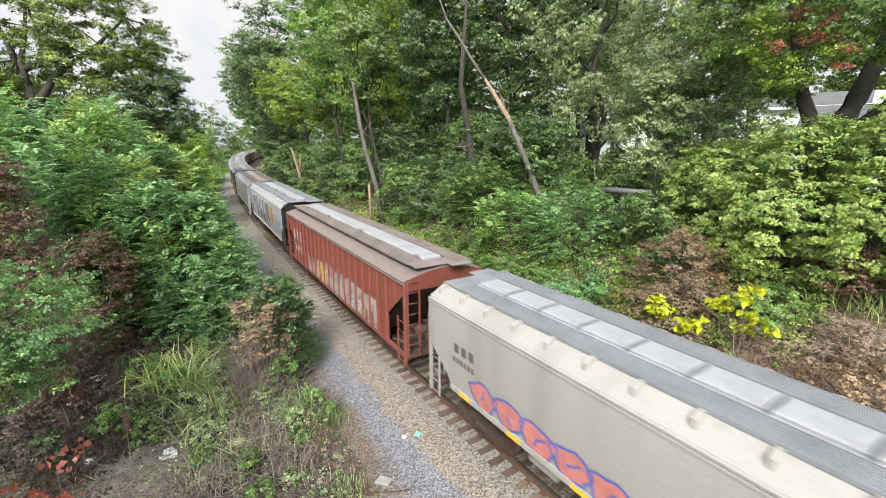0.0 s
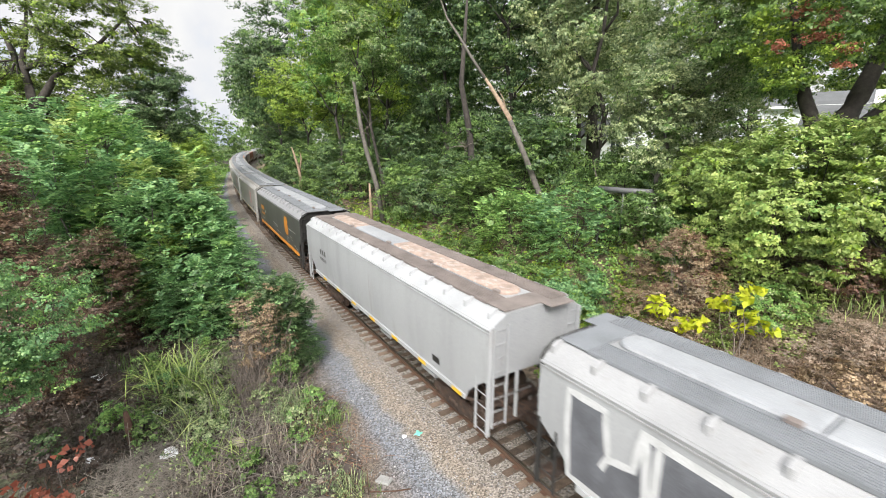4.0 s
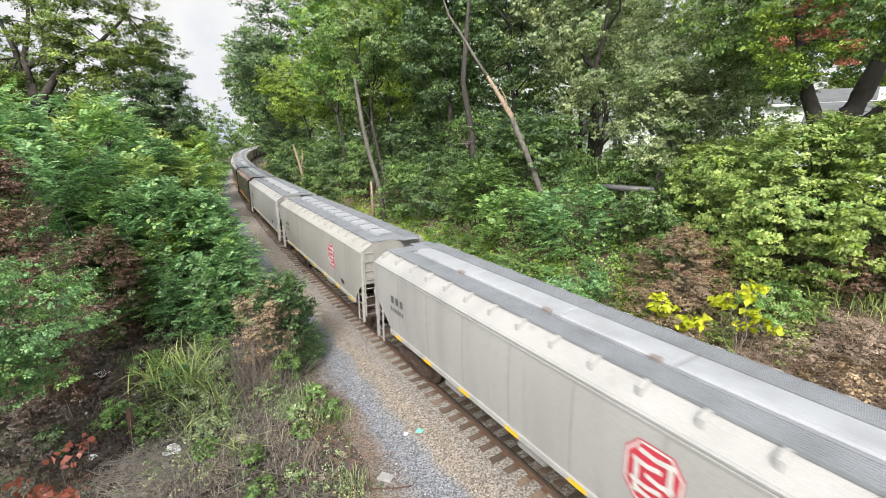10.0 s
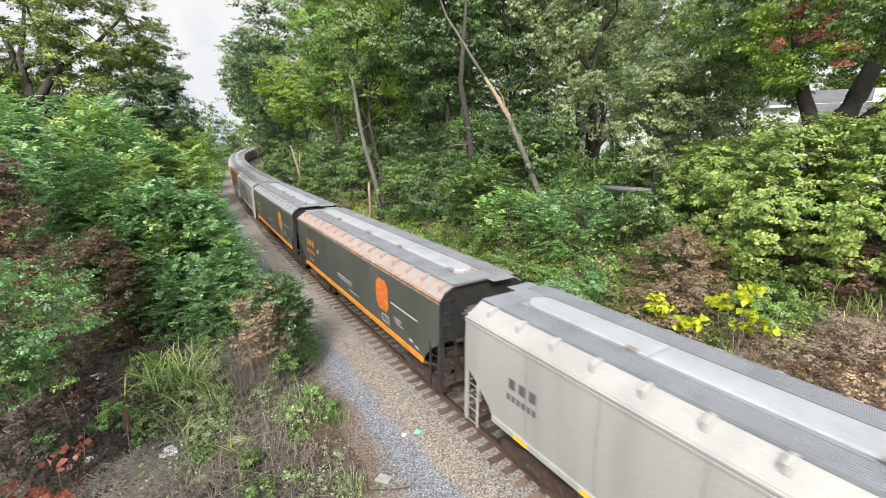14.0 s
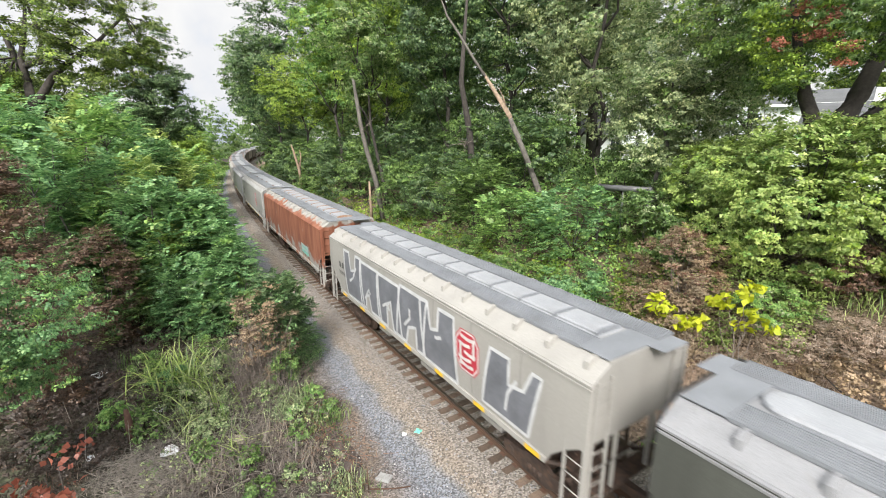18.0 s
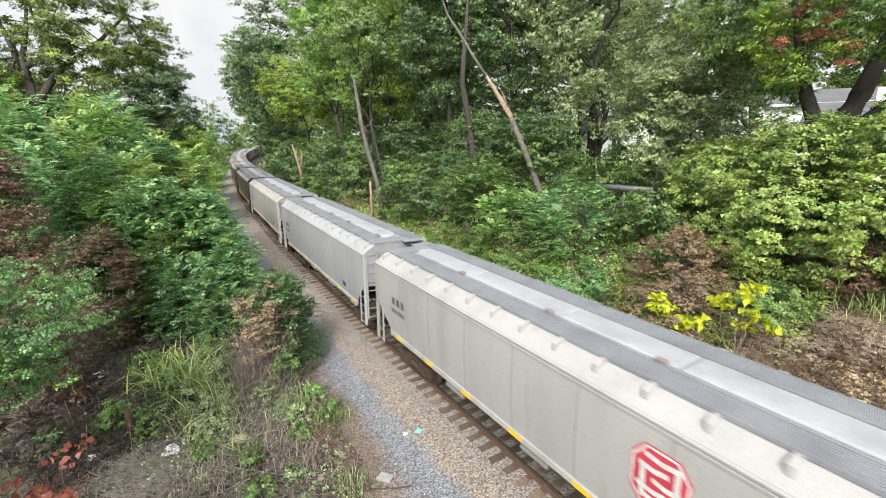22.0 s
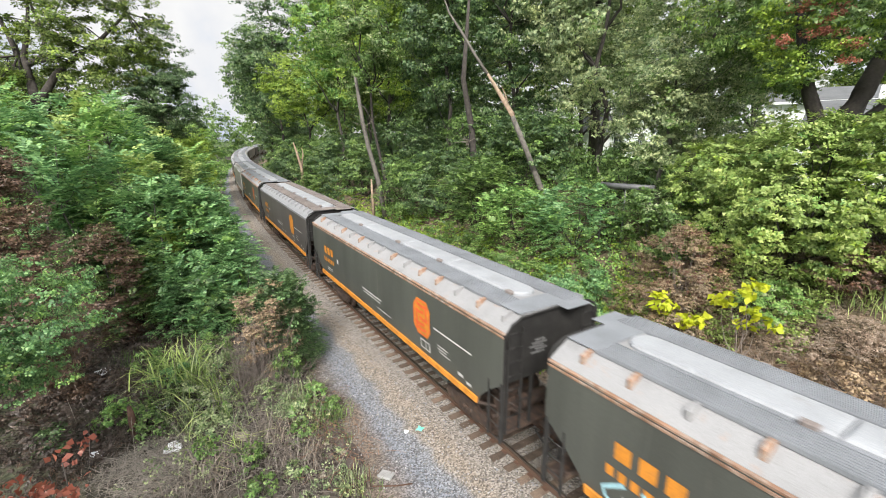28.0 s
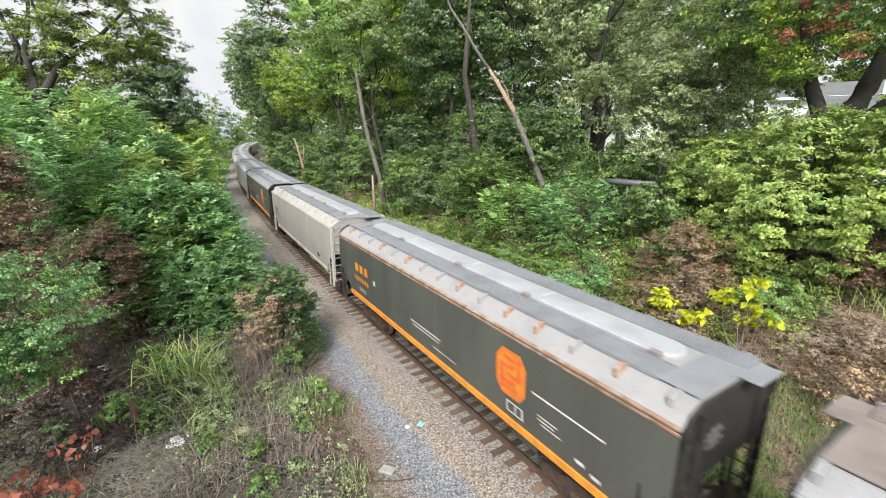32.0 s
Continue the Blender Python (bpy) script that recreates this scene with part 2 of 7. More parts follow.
def tube(bm, pts, radii, sides=8, cap=True):
    """A tapered tube through points."""
    rings = []
    pts = [Vector(p) for p in pts]
    for i, p in enumerate(pts):
        d = (pts[min(i + 1, len(pts) - 1)] - pts[max(i - 1, 0)]).normalized()
        a = d.cross(Vector((0, 0, 1)) if abs(d.z) < 0.9 else Vector((1, 0, 0))).normalized()
        b = d.cross(a)
        r = radii[i] if hasattr(radii, "__len__") else radii
        rings.append([bm.verts.new(p + r * (math.cos(k * math.tau / sides) * a + math.sin(k * math.tau / sides) * b)) for k in range(sides)])
    for r0, r1 in zip(rings, rings[1:]):
        for k in range(sides):
            f = bm.faces.new((r0[k], r0[(k + 1) % sides], r1[(k + 1) % sides], r1[k]))
            f.smooth = True
    if cap:
        bm.faces.new(rings[0][::-1])
        bm.faces.new(rings[-1])
    return bm


def tubed(pts, radii, sides=8):
    return tube(bmesh.new(), pts, radii, sides)


def extruded(outline, axis, a, b):
    """A closed outline (list of 2D points) swept from a to b along x, y or z."""
    bm = bmesh.new()
    order = {"x": lambda u, v, w: (w, u, v), "y": lambda u, v, w: (u, w, v), "z": lambda u, v, w: (u, v, w)}[axis]
    r0 = [bm.verts.new(order(u, v, a)) for u, v in outline]
    r1 = [bm.verts.new(order(u, v, b)) for u, v in outline]
    n = len(outline)
    for i in range(n):
        bm.faces.new((r0[i], r0[(i + 1) % n], r1[(i + 1) % n], r1[i]))
    bm.faces.new(r0[::-1])
    bm.faces.new(r1)
    bmesh.ops.recalc_face_normals(bm, faces=bm.faces)
    return bm


def grid_mesh(P):
    """A sheet from an (n, m, 3) array: vertices and quads."""
    n, m = P.shape[:2]
    i = np.arange(n * m).reshape(n, m)
    return P.reshape(-1, 3), np.stack([i[:-1, :-1], i[1:, :-1], i[1:, 1:], i[:-1, 1:]], -1).reshape(-1, 4)


# ---------------------------------------------------------------- plan: the track bends to one side beyond BEND
CURVE, BEND = 0.0014, 5.0


def on_track(s, d=0.0, z=0.0):
    """Place at s metres along the track and d metres to its side."""
    th = CURVE * max(0.0, s - BEND)
    x = s if s < BEND else BEND + math.sin(th) / CURVE
    y = 0.0 if s < BEND else -(1 - math.cos(th)) / CURVE
    return Vector((x + d * math.sin(th), y + d * math.cos(th), z))


def heading(s):
    return -CURVE * max(0.0, s - BEND)


def lateral(x, y):
    """Distance to the side of the track's centre, arrays."""
    r = 1 / CURVE
    return np.where(x < BEND, y, np.hypot(x - BEND, y + r) - r)


def step(a, b, v):
    t = np.clip((v - a) / (b - a), 0, 1)
    return t * t * (3 - 2 * t)


def rough_noise(x, y):
    return (np.sin(x * 1.31 + 1.7 * np.sin(y * 0.73)) + np.sin(y * 1.77 + 1.3 * np.sin(x * 0.91 + 2)) + 0.6 * np.sin(x * 3.7 + y * 2.9) + 0.5 * np.sin(y * 5.3 - x * 4.1)) / 3


def ground_z(x, y):
    x, y = np.asarray(x, float), np.asarray(y, float)
    d = lateral(x, y)
    left = -0.5 + 1.6 * step(11, 24, d) + 0.12 * rough_noise(x, y) * step(4.4, 6, d)
    right = -0.72 + 6.2 * step(4.2, 16.5, -d) + 0.8 * step(17, 40, -d) + 0.16 * rough_noise(x, y) * step(3.5, 6, -d) * (1 - 0.8 * step(16, 19, -d))
    return np.where(d > 0, left, right)


def gz(x, y):
    return float(ground_z(x, y))


def spaced(parts):
    out = [np.arange(a, b, s) for a, b, s in parts]
    return np.concatenate(out + [[parts[-1][1]]])


gx = spaced([(-1500, -200, 260), (-200, -20, 18), (-20, 2, 2), (2, 32, 0.4), (32, 70, 1.2), (70, 200, 5), (200, 700, 25), (700, 2000, 130)])
gy = spaced([(-1500, -200, 130), (-200, -45, 12), (-45, -18, 1.5), (-18, -3, 0.4), (-3, 4, 1.0), (4, 15, 0.35), (15, 40, 1.5), (40, 200, 12), (200, 1500, 130)])
GX, GY = np.meshgrid(gx, gy, indexing="ij")
P = np.stack([GX, GY, ground_z(GX, GY)], -1)
me = mesh_np("ground", *grid_mesh(P), M["soil"], True)
at = me.attributes.new("lateral", "FLOAT", "POINT")
at.data.foreach_set("value", np.clip(0.5 + lateral(GX, GY) / 44.0, 0, 1).astype(np.float32).ravel())
tagged(new("ground", me), "brown leaf-littered soil with weedy banks beside the railway", "ground", kind="structure")

# ballast bed and gravel path, one strip along the track
PROFILE = [(-3.6, -0.8), (-3.0, -0.6), (-2.3, -0.42), (-1.75, -0.235), (-1.3, -0.215), (0, -0.215), (1.35, -0.215), (1.8, -0.24), (2.3, -0.31), (2.8, -0.38), (3.3, -0.42), (3.8, -0.44), (4.2, -0.46), (4.6, -0.62)]
st = spaced([(-40, 4, 2), (4, 34, 0.3), (34, 110, 1.0), (110, 560, 5)])
rows = []
for s in st:
    row = []
    for d, z in PROFILE:
        wob = 0.22 * math.sin(s * 0.9) + 0.15 * math.sin(s * 2.3) if d > 3.5 else 0
        p = on_track(s, d + wob, z)
        row.append((p.x, p.y, p.z + 0.012 * math.sin(s * 7 + d * 5)))
    rows.append(row)
me = mesh_np("ballast", *grid_mesh(np.array(rows)), M["ballast"], True)
at = me.attributes.new("lateral", "FLOAT", "POINT")
at.data.foreach_set("value", np.array([max(0.0, min(1.0, (d + 3.6) / 9.0 if d < 0 else 0.1 + d / 5.6)) for _ in st for d, z in PROFILE], np.float32))
tagged(new("ballast", me), "grey and tan crushed-stone ballast with a gravel path", "ballast", kind="structure")

# rails: foot, web and head swept along the track
railway = tagged(new("railway_track"), "single railway track with rusty rails on wooden ties", "railway track", kind="structure")
FOOT = [(-0.07, -0.17), (0.07, -0.17), (0.07, -0.155), (0.012, -0.135), (0.010, -0.05), (-0.010, -0.05), (-0.012, -0.135), (-0.07, -0.155)]
HEAD = [(-0.036, -0.05), (0.036, -0.05), (0.036, -0.008), (0.028, 0.0), (-0.028, 0.0), (-0.036, -0.008)]
for side in (-1, 1):
    for name, shape, mat in (("rail_web", FOOT, M["rail"]), ("rail_head", HEAD, M["railhead"])):
        ring = np.array([[tuple(on_track(s, side * 0.7535 + u, w)) for u, w in shape + shape[:1]] for s in spaced([(-40, 10, 5), (10, 120, 2), (120, 560, 10)])])
        share(name, mesh_np(name, *grid_mesh(ring), mat), railway)

# ties, tie plates and spikes
rnd = random.Random(4)
tie_meshes = []
for i in range(4):
    bm = boxed(-0.115, 0.115, -1.3, 1.3, -0.36, -0.172, 0.012)
    for v in bm.verts:
        v.co += Vector((rnd.uniform(-0.012, 0.012), rnd.uniform(-0.03, 0.03), rnd.uniform(-0.01, 0.006)))
    me = bpy.data.meshes.new("tie")
    bm.to_mesh(me)
    bm.free()
    me.materials.append(M["tie"])
    tie_meshes.append(me)
bm = boxed(-0.09, 0.09, -0.17, 0.17, -0.172, -0.155, 0.004)
for sx, sy in ((-0.05, -0.09), (0.05, -0.09), (0.05, 0.09), (-0.05, 0.09)):
    box(bm, sx - 0.012, sx + 0.012, sy - 0.014, sy + 0.014, -0.16, -0.135)
plate_me = bpy.data.meshes.new("tie_plate")
bm.to_mesh(plate_me)
bm.free()
plate_me.materials.append(M["plate"])
TIE0, TIE_GAP = 14.37, 0.53
for i in range(-180, 34):
    s = TIE0 - TIE_GAP * i
    p = on_track(s, rnd.uniform(-0.05, 0.05))
    turn = math.degrees(heading(s)) + rnd.uniform(-1.4, 1.4)
    share("tie", rnd.choice(tie_meshes), railway, pose(p.x, p.y, rnd.uniform(-0.012, 0.004), 0, 0, turn))
    if -30 < i < 34:
        for side in (-1, 1):
            q = on_track(s, side * 0.7535)
            share("tie_plate", plate_me, railway, pose(q.x, q.y, 0.003, 0, 0, turn))
bm = bmesh.new()
for i in range(181, 900):
    s = TIE0 + TIE_GAP * i
    p = on_track(s)
    b2 = Matrix.Translation(p) @ Matrix.Rotation(heading(s), 4, "Z")
    v = [bm.verts.new(b2 @ Vector(c)) for c in ((-0.11, -1.3, -0.18), (0.11, -1.3, -0.18), (0.11, 1.3, -0.18), (-0.11, 1.3, -0.18))]
    bm.faces.new(v)
tagged(part("tie_far", bm, M["tie"], railway), kind="stuff")


# ---------------------------------------------------------------- covered hopper cars
HALF = 7.78          # half the length of the car body at the eaves
EAVE, SILL = 3.87, 1.47


def curved_side(z):
    """Half width of the bulged side at height z."""
    u = (z - SILL) / (EAVE - SILL)
    return 1.52 + 0.12 * math.sin(min(1.0, max(0.0, u)) * 2.2) ** 0.8 if u > 0 else 1.52


def flat_side(z):
    return 1.56


CUT = {"curved": [(0.0, 2.55), (0.55, 2.15), (0.95, 1.75), (1.1, SILL)], "flat": [(0.0, 3.55), (1.4, 2.37), (1.42, 1.15)]}
ROOF = {"curved": [(1.60, EAVE), (1.585, 3.95), (1.5, 4.015), (1.35, 4.11), (1.2, 4.2), (1.1, 4.265), (0.55, 4.285), (0.0, 4.29)],
        "flat": [(1.62, 3.86), (1.62, 3.93), (1.2, 4.05), (0.75, 4.16), (0.0, 4.25)]}
store = {}


def cached(key, make, material):
    """One mesh for alike pieces of alike colour."""
    k = (key, HALF, material.name)
    if k not in store:
        bm = make()
        me = bpy.data.meshes.new(key)
        bm.to_mesh(me)
        bm.free()
        me.materials.append(material)
        store[k] = me
    return store[k]


def side_bm(kind, sgn):
    width = curved_side if kind == "curved" else flat_side
    cut = CUT[kind]
    low = cut[-1][1]
    xs = sorted({*[HALF - c[0] for c in cut], *[-HALF + c[0] for c in cut], *np.linspace(-HALF + 1.6, HALF - 1.6, 15), HALF - 0.5, 0.5 - HALF})
    P = []
    for x in xs:
        e = HALF - abs(x)
        zb = low
        for (a, za), (b, zbb) in zip(cut, cut[1:]):
            if a <= e <= b:
                zb = za + (zbb - za) * (e - a) / (b - a)
        P.append([(x, sgn * width(zb + (EAVE - zb) * j / 10), zb + (EAVE - zb) * j / 10) for j in range(11)])
    bm = bmesh.new()
    g = [[bm.verts.new(p) for p in row] for row in P]
    for a, b in zip(g, g[1:]):
        for j in range(10):
            bm.faces.new((a[j], b[j], b[j + 1], a[j + 1]))
    if sgn > 0:
        bmesh.ops.reverse_faces(bm, faces=bm.faces)
    bmesh.ops.solidify(bm, geom=bm.faces, thickness=0.012)
    return bm


def roof_bm(kind):
    half = ROOF[kind]
    prof = half + [(-y, z) for y, z in half[-2::-1]]
    return extruded(prof + [(y * 0.99, z - 0.02) for y, z in prof[::-1]], "x", -HALF, HALF)


def end_bm(kind, sx):
    """End sheet under the roof, down to the cut."""
    width = curved_side if kind == "curved" else flat_side
    zc = CUT[kind][0][1]
    half = [(width(zc), zc), (width((zc + EAVE) / 2), (zc + EAVE) / 2), (width(EAVE), EAVE)] + ROOF[kind][1:]
    prof = half + [(-y, z) for y, z in half[-2::-1]]
    x = sx * (HALF - 0.02)
    bm = bmesh.new()
    bm.faces.new([bm.verts.new((x, y * 0.995, z - 0.006)) for y, z in prof])
    bmesh.ops.solidify(bm, geom=bm.faces, thickness=0.012)
    return bm


def slope_bm(kind, sx):
    """Sloping sheet from the end down to the first bay."""
    zc = CUT[kind][0][1]
    x1, x2 = HALF - 0.02, HALF - 2.35
    bm = bmesh.new()
    v = [bm.verts.new(c) for c in ((sx * x1, -1.55, zc), (sx * x1, 1.55, zc), (sx * x2, 1.5, 1.3), (sx * x2, -1.5, 1.3))]
    bm.faces.new(v)
    bmesh.ops.solidify(bm, geom=bm.faces, thickness=0.015)
    return bm


def bay_bm(x):
    bm = bmesh.new()
    top = [bm.verts.new(c) for c in ((x - 1.75, -1.5, 1.5), (x + 1.75, -1.5, 1.5), (x + 1.75, 1.5, 1.5), (x - 1.75, 1.5, 1.5))]
    low = [bm.verts.new(c) for c in ((x - 0.45, -0.6, 0.42), (x + 0.45, -0.6, 0.42), (x + 0.45, 0.6, 0.42), (x - 0.45, 0.6, 0.42))]
    for i in range(4):
        bm.faces.new((top[i], top[(i + 1) % 4], low[(i + 1) % 4], low[i]))
    bm.faces.new(low)
    box(bm, x - 0.5, x + 0.5, -0.75, 0.75, 0.3, 0.45, 0.02)
    return bm


def ladder_bm(x, y, z0, z1, rungs, across="x", width=0.42):
    bm = bmesh.new()
    dx, dy = (width, 0) if across == "x" else (0, width)
    for k in (0, 1):
        px, py = x + dx * k, y + dy * k
        box(bm, px - 0.03, px + 0.03, py - 0.02, py + 0.02, z0, z1)
    for i in range(rungs):
        z = z0 + 0.08 + (z1 - z0 - 0.2) * i / max(1, rungs - 1)
        tube(bm, [(x, y, z), (x + dx, y + dy, z)], 0.014, 6)
    return bm


def lid_bm(x0, x1, w, round_a, round_b):
    """A hatch cover: low dome with rounded ends where the row of covers stops."""
    bm = bmesh.new()
    def outline(k, z):
        pts = []
        r = w * k
        n = 8
        a, b = x0 + (1 - k) * 0.2, x1 - (1 - k) * 0.2
        if round_b:
            pts += [(b - r + r * math.cos(t), r * math.sin(t)) for t in np.linspace(-math.pi / 2, math.pi / 2, n)]
        else:
            pts += [(b, -r), (b, r)]
        if round_a:
            pts += [(a + r + r * math.cos(t), r * math.sin(t)) for t in np.linspace(math.pi / 2, 3 * math.pi / 2, n)]
        else:
            pts += [(a, r), (a, -r)]
        return [bm.verts.new((px, py, z)) for px, py in pts]
    rings = [outline(1.0, 4.24), outline(1.0, 4.345), outline(0.9, 4.385), outline(0.5, 4.4)]
    for r0, r1 in zip(rings, rings[1:]):
        for i in range(len(r0)):
            f = bm.faces.new((r0[i], r0[(i + 1) % len(r0)], r1[(i + 1) % len(r0)], r1[i]))
            f.smooth = round_a and round_b
    bm.faces.new(rings[-1])
    return bm


def plate_bm(x0, x1, y0, y1, z):
    """Walkway plate with a folded edge along both sides."""
    o = [(y0, z - 0.03), (y0 + 0.02, z - 0.03), (y0 + 0.02, z), (y1 - 0.02, z), (y1 - 0.02, z - 0.03), (y1, z - 0.03), (y1, z + 0.042), (y1 - 0.02, z + 0.042), (y1 - 0.02, z + 0.022), (y0 + 0.02, z + 0.022), (y0 + 0.02, z + 0.042), (y0, z + 0.042)]
    return extruded(o, "x", x0, x1)


def bars_on_plate_bm(x0, x1, y0, y1, z, lines):
    bm = bmesh.new()
    step_y = (y1 - y0 - 0.06) / lines
    for i in range(lines):
        y = y0 + 0.03 + step_y * (i + 0.2)
        box(bm, x0 + 0.02, x1 - 0.02, y, y + step_y * 0.55, z + 0.022, z + 0.034)
    return bm


def eave_bm(sgn):
    """Channel along the eave: two ridges with a groove between them."""
    o = [(1.585, EAVE - 0.075), (1.645, EAVE - 0.075), (1.645, EAVE - 0.03), (1.612, EAVE - 0.022), (1.612, EAVE + 0.012), (1.65, EAVE + 0.02), (1.65, EAVE + 0.058), (1.585, EAVE + 0.07)]
    return extruded([(sgn * y, z) for y, z in o], "x", -HALF, HALF)


def arch_bm(sx):
    """Bent pipe that frames the roof's end."""
    x = sx * (HALF + 0.05)
    return tubed([(x, 1.56, 3.55), (x, 1.56, 3.95), (x, 1.45, 4.12), (x, 1.15, 4.27), (x, 0.0, 4.3), (x, -1.15, 4.27), (x, -1.45, 4.12), (x, -1.56, 3.95), (x, -1.56, 3.55)], 0.032, 8)


def rods_of(sx):
    """Struts, rods and levers in the open end above the truck: name, points, radius."""
    e = HALF
    out = []
    for y in (-1, 1):
        out.append(("strut", [(sx * (e - 0.12), y * 1.5, 1.18), (sx * (e - 1.0), y * 0.35, 1.05)], 0.045))
        out.append(("strut", [(sx * (e - 1.15), y * 1.52, 1.42), (sx * (e - 0.35), y * 0.25, 1.05)], 0.05))
    out.append(("brake_rod", [(sx * (e - 0.5), -1.45, 1.32), (sx * (e - 0.55), 1.45, 1.3)], 0.03))
    out.append(("brake_lever", [(sx * (e - 0.2), 0.3, 0.98), (sx * (e - 0.75), 0.85, 1.5), (sx * (e - 1.3), 0.95, 1.75)], 0.04))
    return out


def end_post_bm(sx, y):
    return boxed(sx * (HALF - 0.06) - 0.04, sx * (HALF - 0.06) + 0.04, y - 0.035, y + 0.035, 1.15, 2.62, 0.006)


def wheel_bm():
    bm = bmesh.new()
    prof = [(-0.07, 0.0), (-0.07, 0.2), (-0.02, 0.24), (-0.02, 0.33), (-0.065, 0.36), (-0.065, 0.415), (0.045, 0.425), (0.06, 0.45), (0.075, 0.44), (0.075, 0.36), (0.03, 0.33), (0.03, 0.22), (0.09, 0.16), (0.09, 0.0)]
    n = 16
    rings = [[bm.verts.new((r * math.cos(k * math.tau / n), y, r * math.sin(k * math.tau / n) + 0.42)) for k in range(n)] for y, r in prof]
    for a, b in zip(rings, rings[1:]):
        for k in range(n):
            f = bm.faces.new((a[k], a[(k + 1) % n], b[(k + 1) % n], b[k]))
            f.smooth = True
    bmesh.ops.remove_doubles(bm, verts=bm.verts, dist=0.0005)
    return bm


def frame_bm():
    """Cast side frame of a truck."""
    o = [(-1.16, 0.34), (-1.16, 0.6), (-0.95, 0.66), (-0.55, 0.66), (-0.3, 0.78), (0.3, 0.78), (0.55, 0.66), (0.95, 0.66), (1.16, 0.6), (1.16, 0.34), (0.75, 0.34), (0.45, 0.2), (-0.45, 0.2), (-0.75, 0.34)]
    bm = extruded(o, "y", -0.06, 0.06)
    for x in (-0.89, 0.89):
        tube(bm, [(x, -0.08, 0.44), (x, 0.1, 0.44)], 0.13, 10)
    for x in (-0.18, 0.0, 0.18):
        tube(bm, [(x, 0.03, 0.27), (x, 0.03, 0.52)], 0.075, 8)
    return bm


def axle_bm():
    return tubed([(0, -1.0, 0.42), (0, -0.7, 0.42), (0, 0, 0.42), (0, 0.7, 0.42), (0, 1.0, 0.42)], [0.06, 0.09, 0.075, 0.09, 0.06], 10)


def coupler_bm(sx):
    bm = bmesh.new()
    x0 = HALF - 0.35
    box(bm, min(sx * x0, sx * (x0 + 0.72)), max(sx * x0, sx * (x0 + 0.72)), -0.1, 0.1, 0.74, 0.98, 0.02)
    a, b = sorted((sx * (x0 + 0.68), sx * (x0 + 0.98)))
    box(bm, a, b, -0.17, 0.13, 0.7, 1.02, 0.04)
    return bm


def add_truck(car, x):
    t = share("truck", cached("bolster", lambda: boxed(-0.2, 0.2, -1.0, 1.0, 0.42, 0.72, 0.03), M["truck"]), car, pose(x, 0, 0))
    for sgn in (-1, 1):
        share("side_frame", cached("side_frame", frame_bm, M["truck"]), t, pose(0, sgn * 1.0, 0, 0, 0, 0 if sgn > 0 else 180))
    for ax in (-0.89, 0.89):
        share("axle", cached("axle", axle_bm, M["wheel"]), t, pose(ax, 0, 0))
        for sgn in (-1, 1):
            share("wheel", cached("wheel", wheel_bm, M["wheel"]), t, pose(ax, sgn * 0.76, 0, 0, 0, 0 if sgn < 0 else 180))


def patch_bm(kind, outline, lift=0.014):
    """Paint with a closed outline, following the bulge of the side."""
    bm = bmesh.new()
    bm.faces.new([bm.verts.new((x, 0, z)) for x, z in outline])
    zs = [z for _, z in outline]
    for k in range(1, 7):
        z = min(zs) + (max(zs) - min(zs)) * k / 7
        bmesh.ops.bisect_plane(bm, geom=bm.verts[:] + bm.edges[:] + bm.faces[:], plane_co=(0, 0, z), plane_no=(0, 0, 1))
    w = curved_side if kind == "curved" else flat_side
    for v in bm.verts:
        v.co.y = w(v.co.z) + lift
    bmesh.ops.triangulate(bm, faces=bm.faces)
    bmesh.ops.recalc_face_normals(bm, faces=bm.faces)
    if sum(f.normal.y for f in bm.faces) < 0:
        bmesh.ops.reverse_faces(bm, faces=bm.faces)
    return bm


def stroke_bm(kind, pts, width, lift=0.016, bm=None):
    """A sprayed or painted line of even width on the side."""
    bm = bm or bmesh.new()
    fine = []
    for (x0, z0), (x1, z1) in zip(pts, pts[1:]):
        n = max(1, int(math.hypot(x1 - x0, z1 - z0) / 0.2))
        fine += [(x0 + (x1 - x0) * i / n, z0 + (z1 - z0) * i / n) for i in range(n)]
    fine.append(pts[-1])
    w = curved_side if kind == "curved" else flat_side
    rows = []
    for i, (x, z) in enumerate(fine):
        a, b = fine[max(0, i - 1)], fine[min(len(fine) - 1, i + 1)]
        dx, dz = b[0] - a[0], b[1] - a[1]
        q = math.hypot(dx, dz) or 1
        nx, nz = -dz / q * width / 2, dx / q * width / 2
        rows.append([bm.verts.new((x + k * nx, w(z + k * nz) + lift, z + k * nz)) for k in (-1, 0, 1)])
    for r0, r1 in zip(rows, rows[1:]):
        for j in (0, 1):
            bm.faces.new((r0[j], r1[j], r1[j + 1], r0[j + 1]))
    return bm


def bars_bm(kind, bars):
    """Plain bars in place of lettering: (x, z, length, height)."""
    bm = bmesh.new()
    w = curved_side if kind == "curved" else flat_side
    for x, z, ln, h in bars:
        v = [bm.verts.new((px, w(pz) + 0.014, pz)) for px, pz in ((x, z), (x, z + h), (x + ln, z + h), (x + ln, z))]
        bm.faces.new(v)
    return bm


def octagon(cx, cz, w, h, cut=0.28):
    a, b, c = w / 2, h / 2, cut
    return [(cx - a, cz - b + c), (cx - a + c * 0.8, cz - b), (cx + a - c * 0.8, cz - b), (cx + a, cz - b + c), (cx + a, cz + b - c), (cx + a - c * 0.8, cz + b), (cx - a + c * 0.8, cz + b), (cx - a, cz + b - c)]


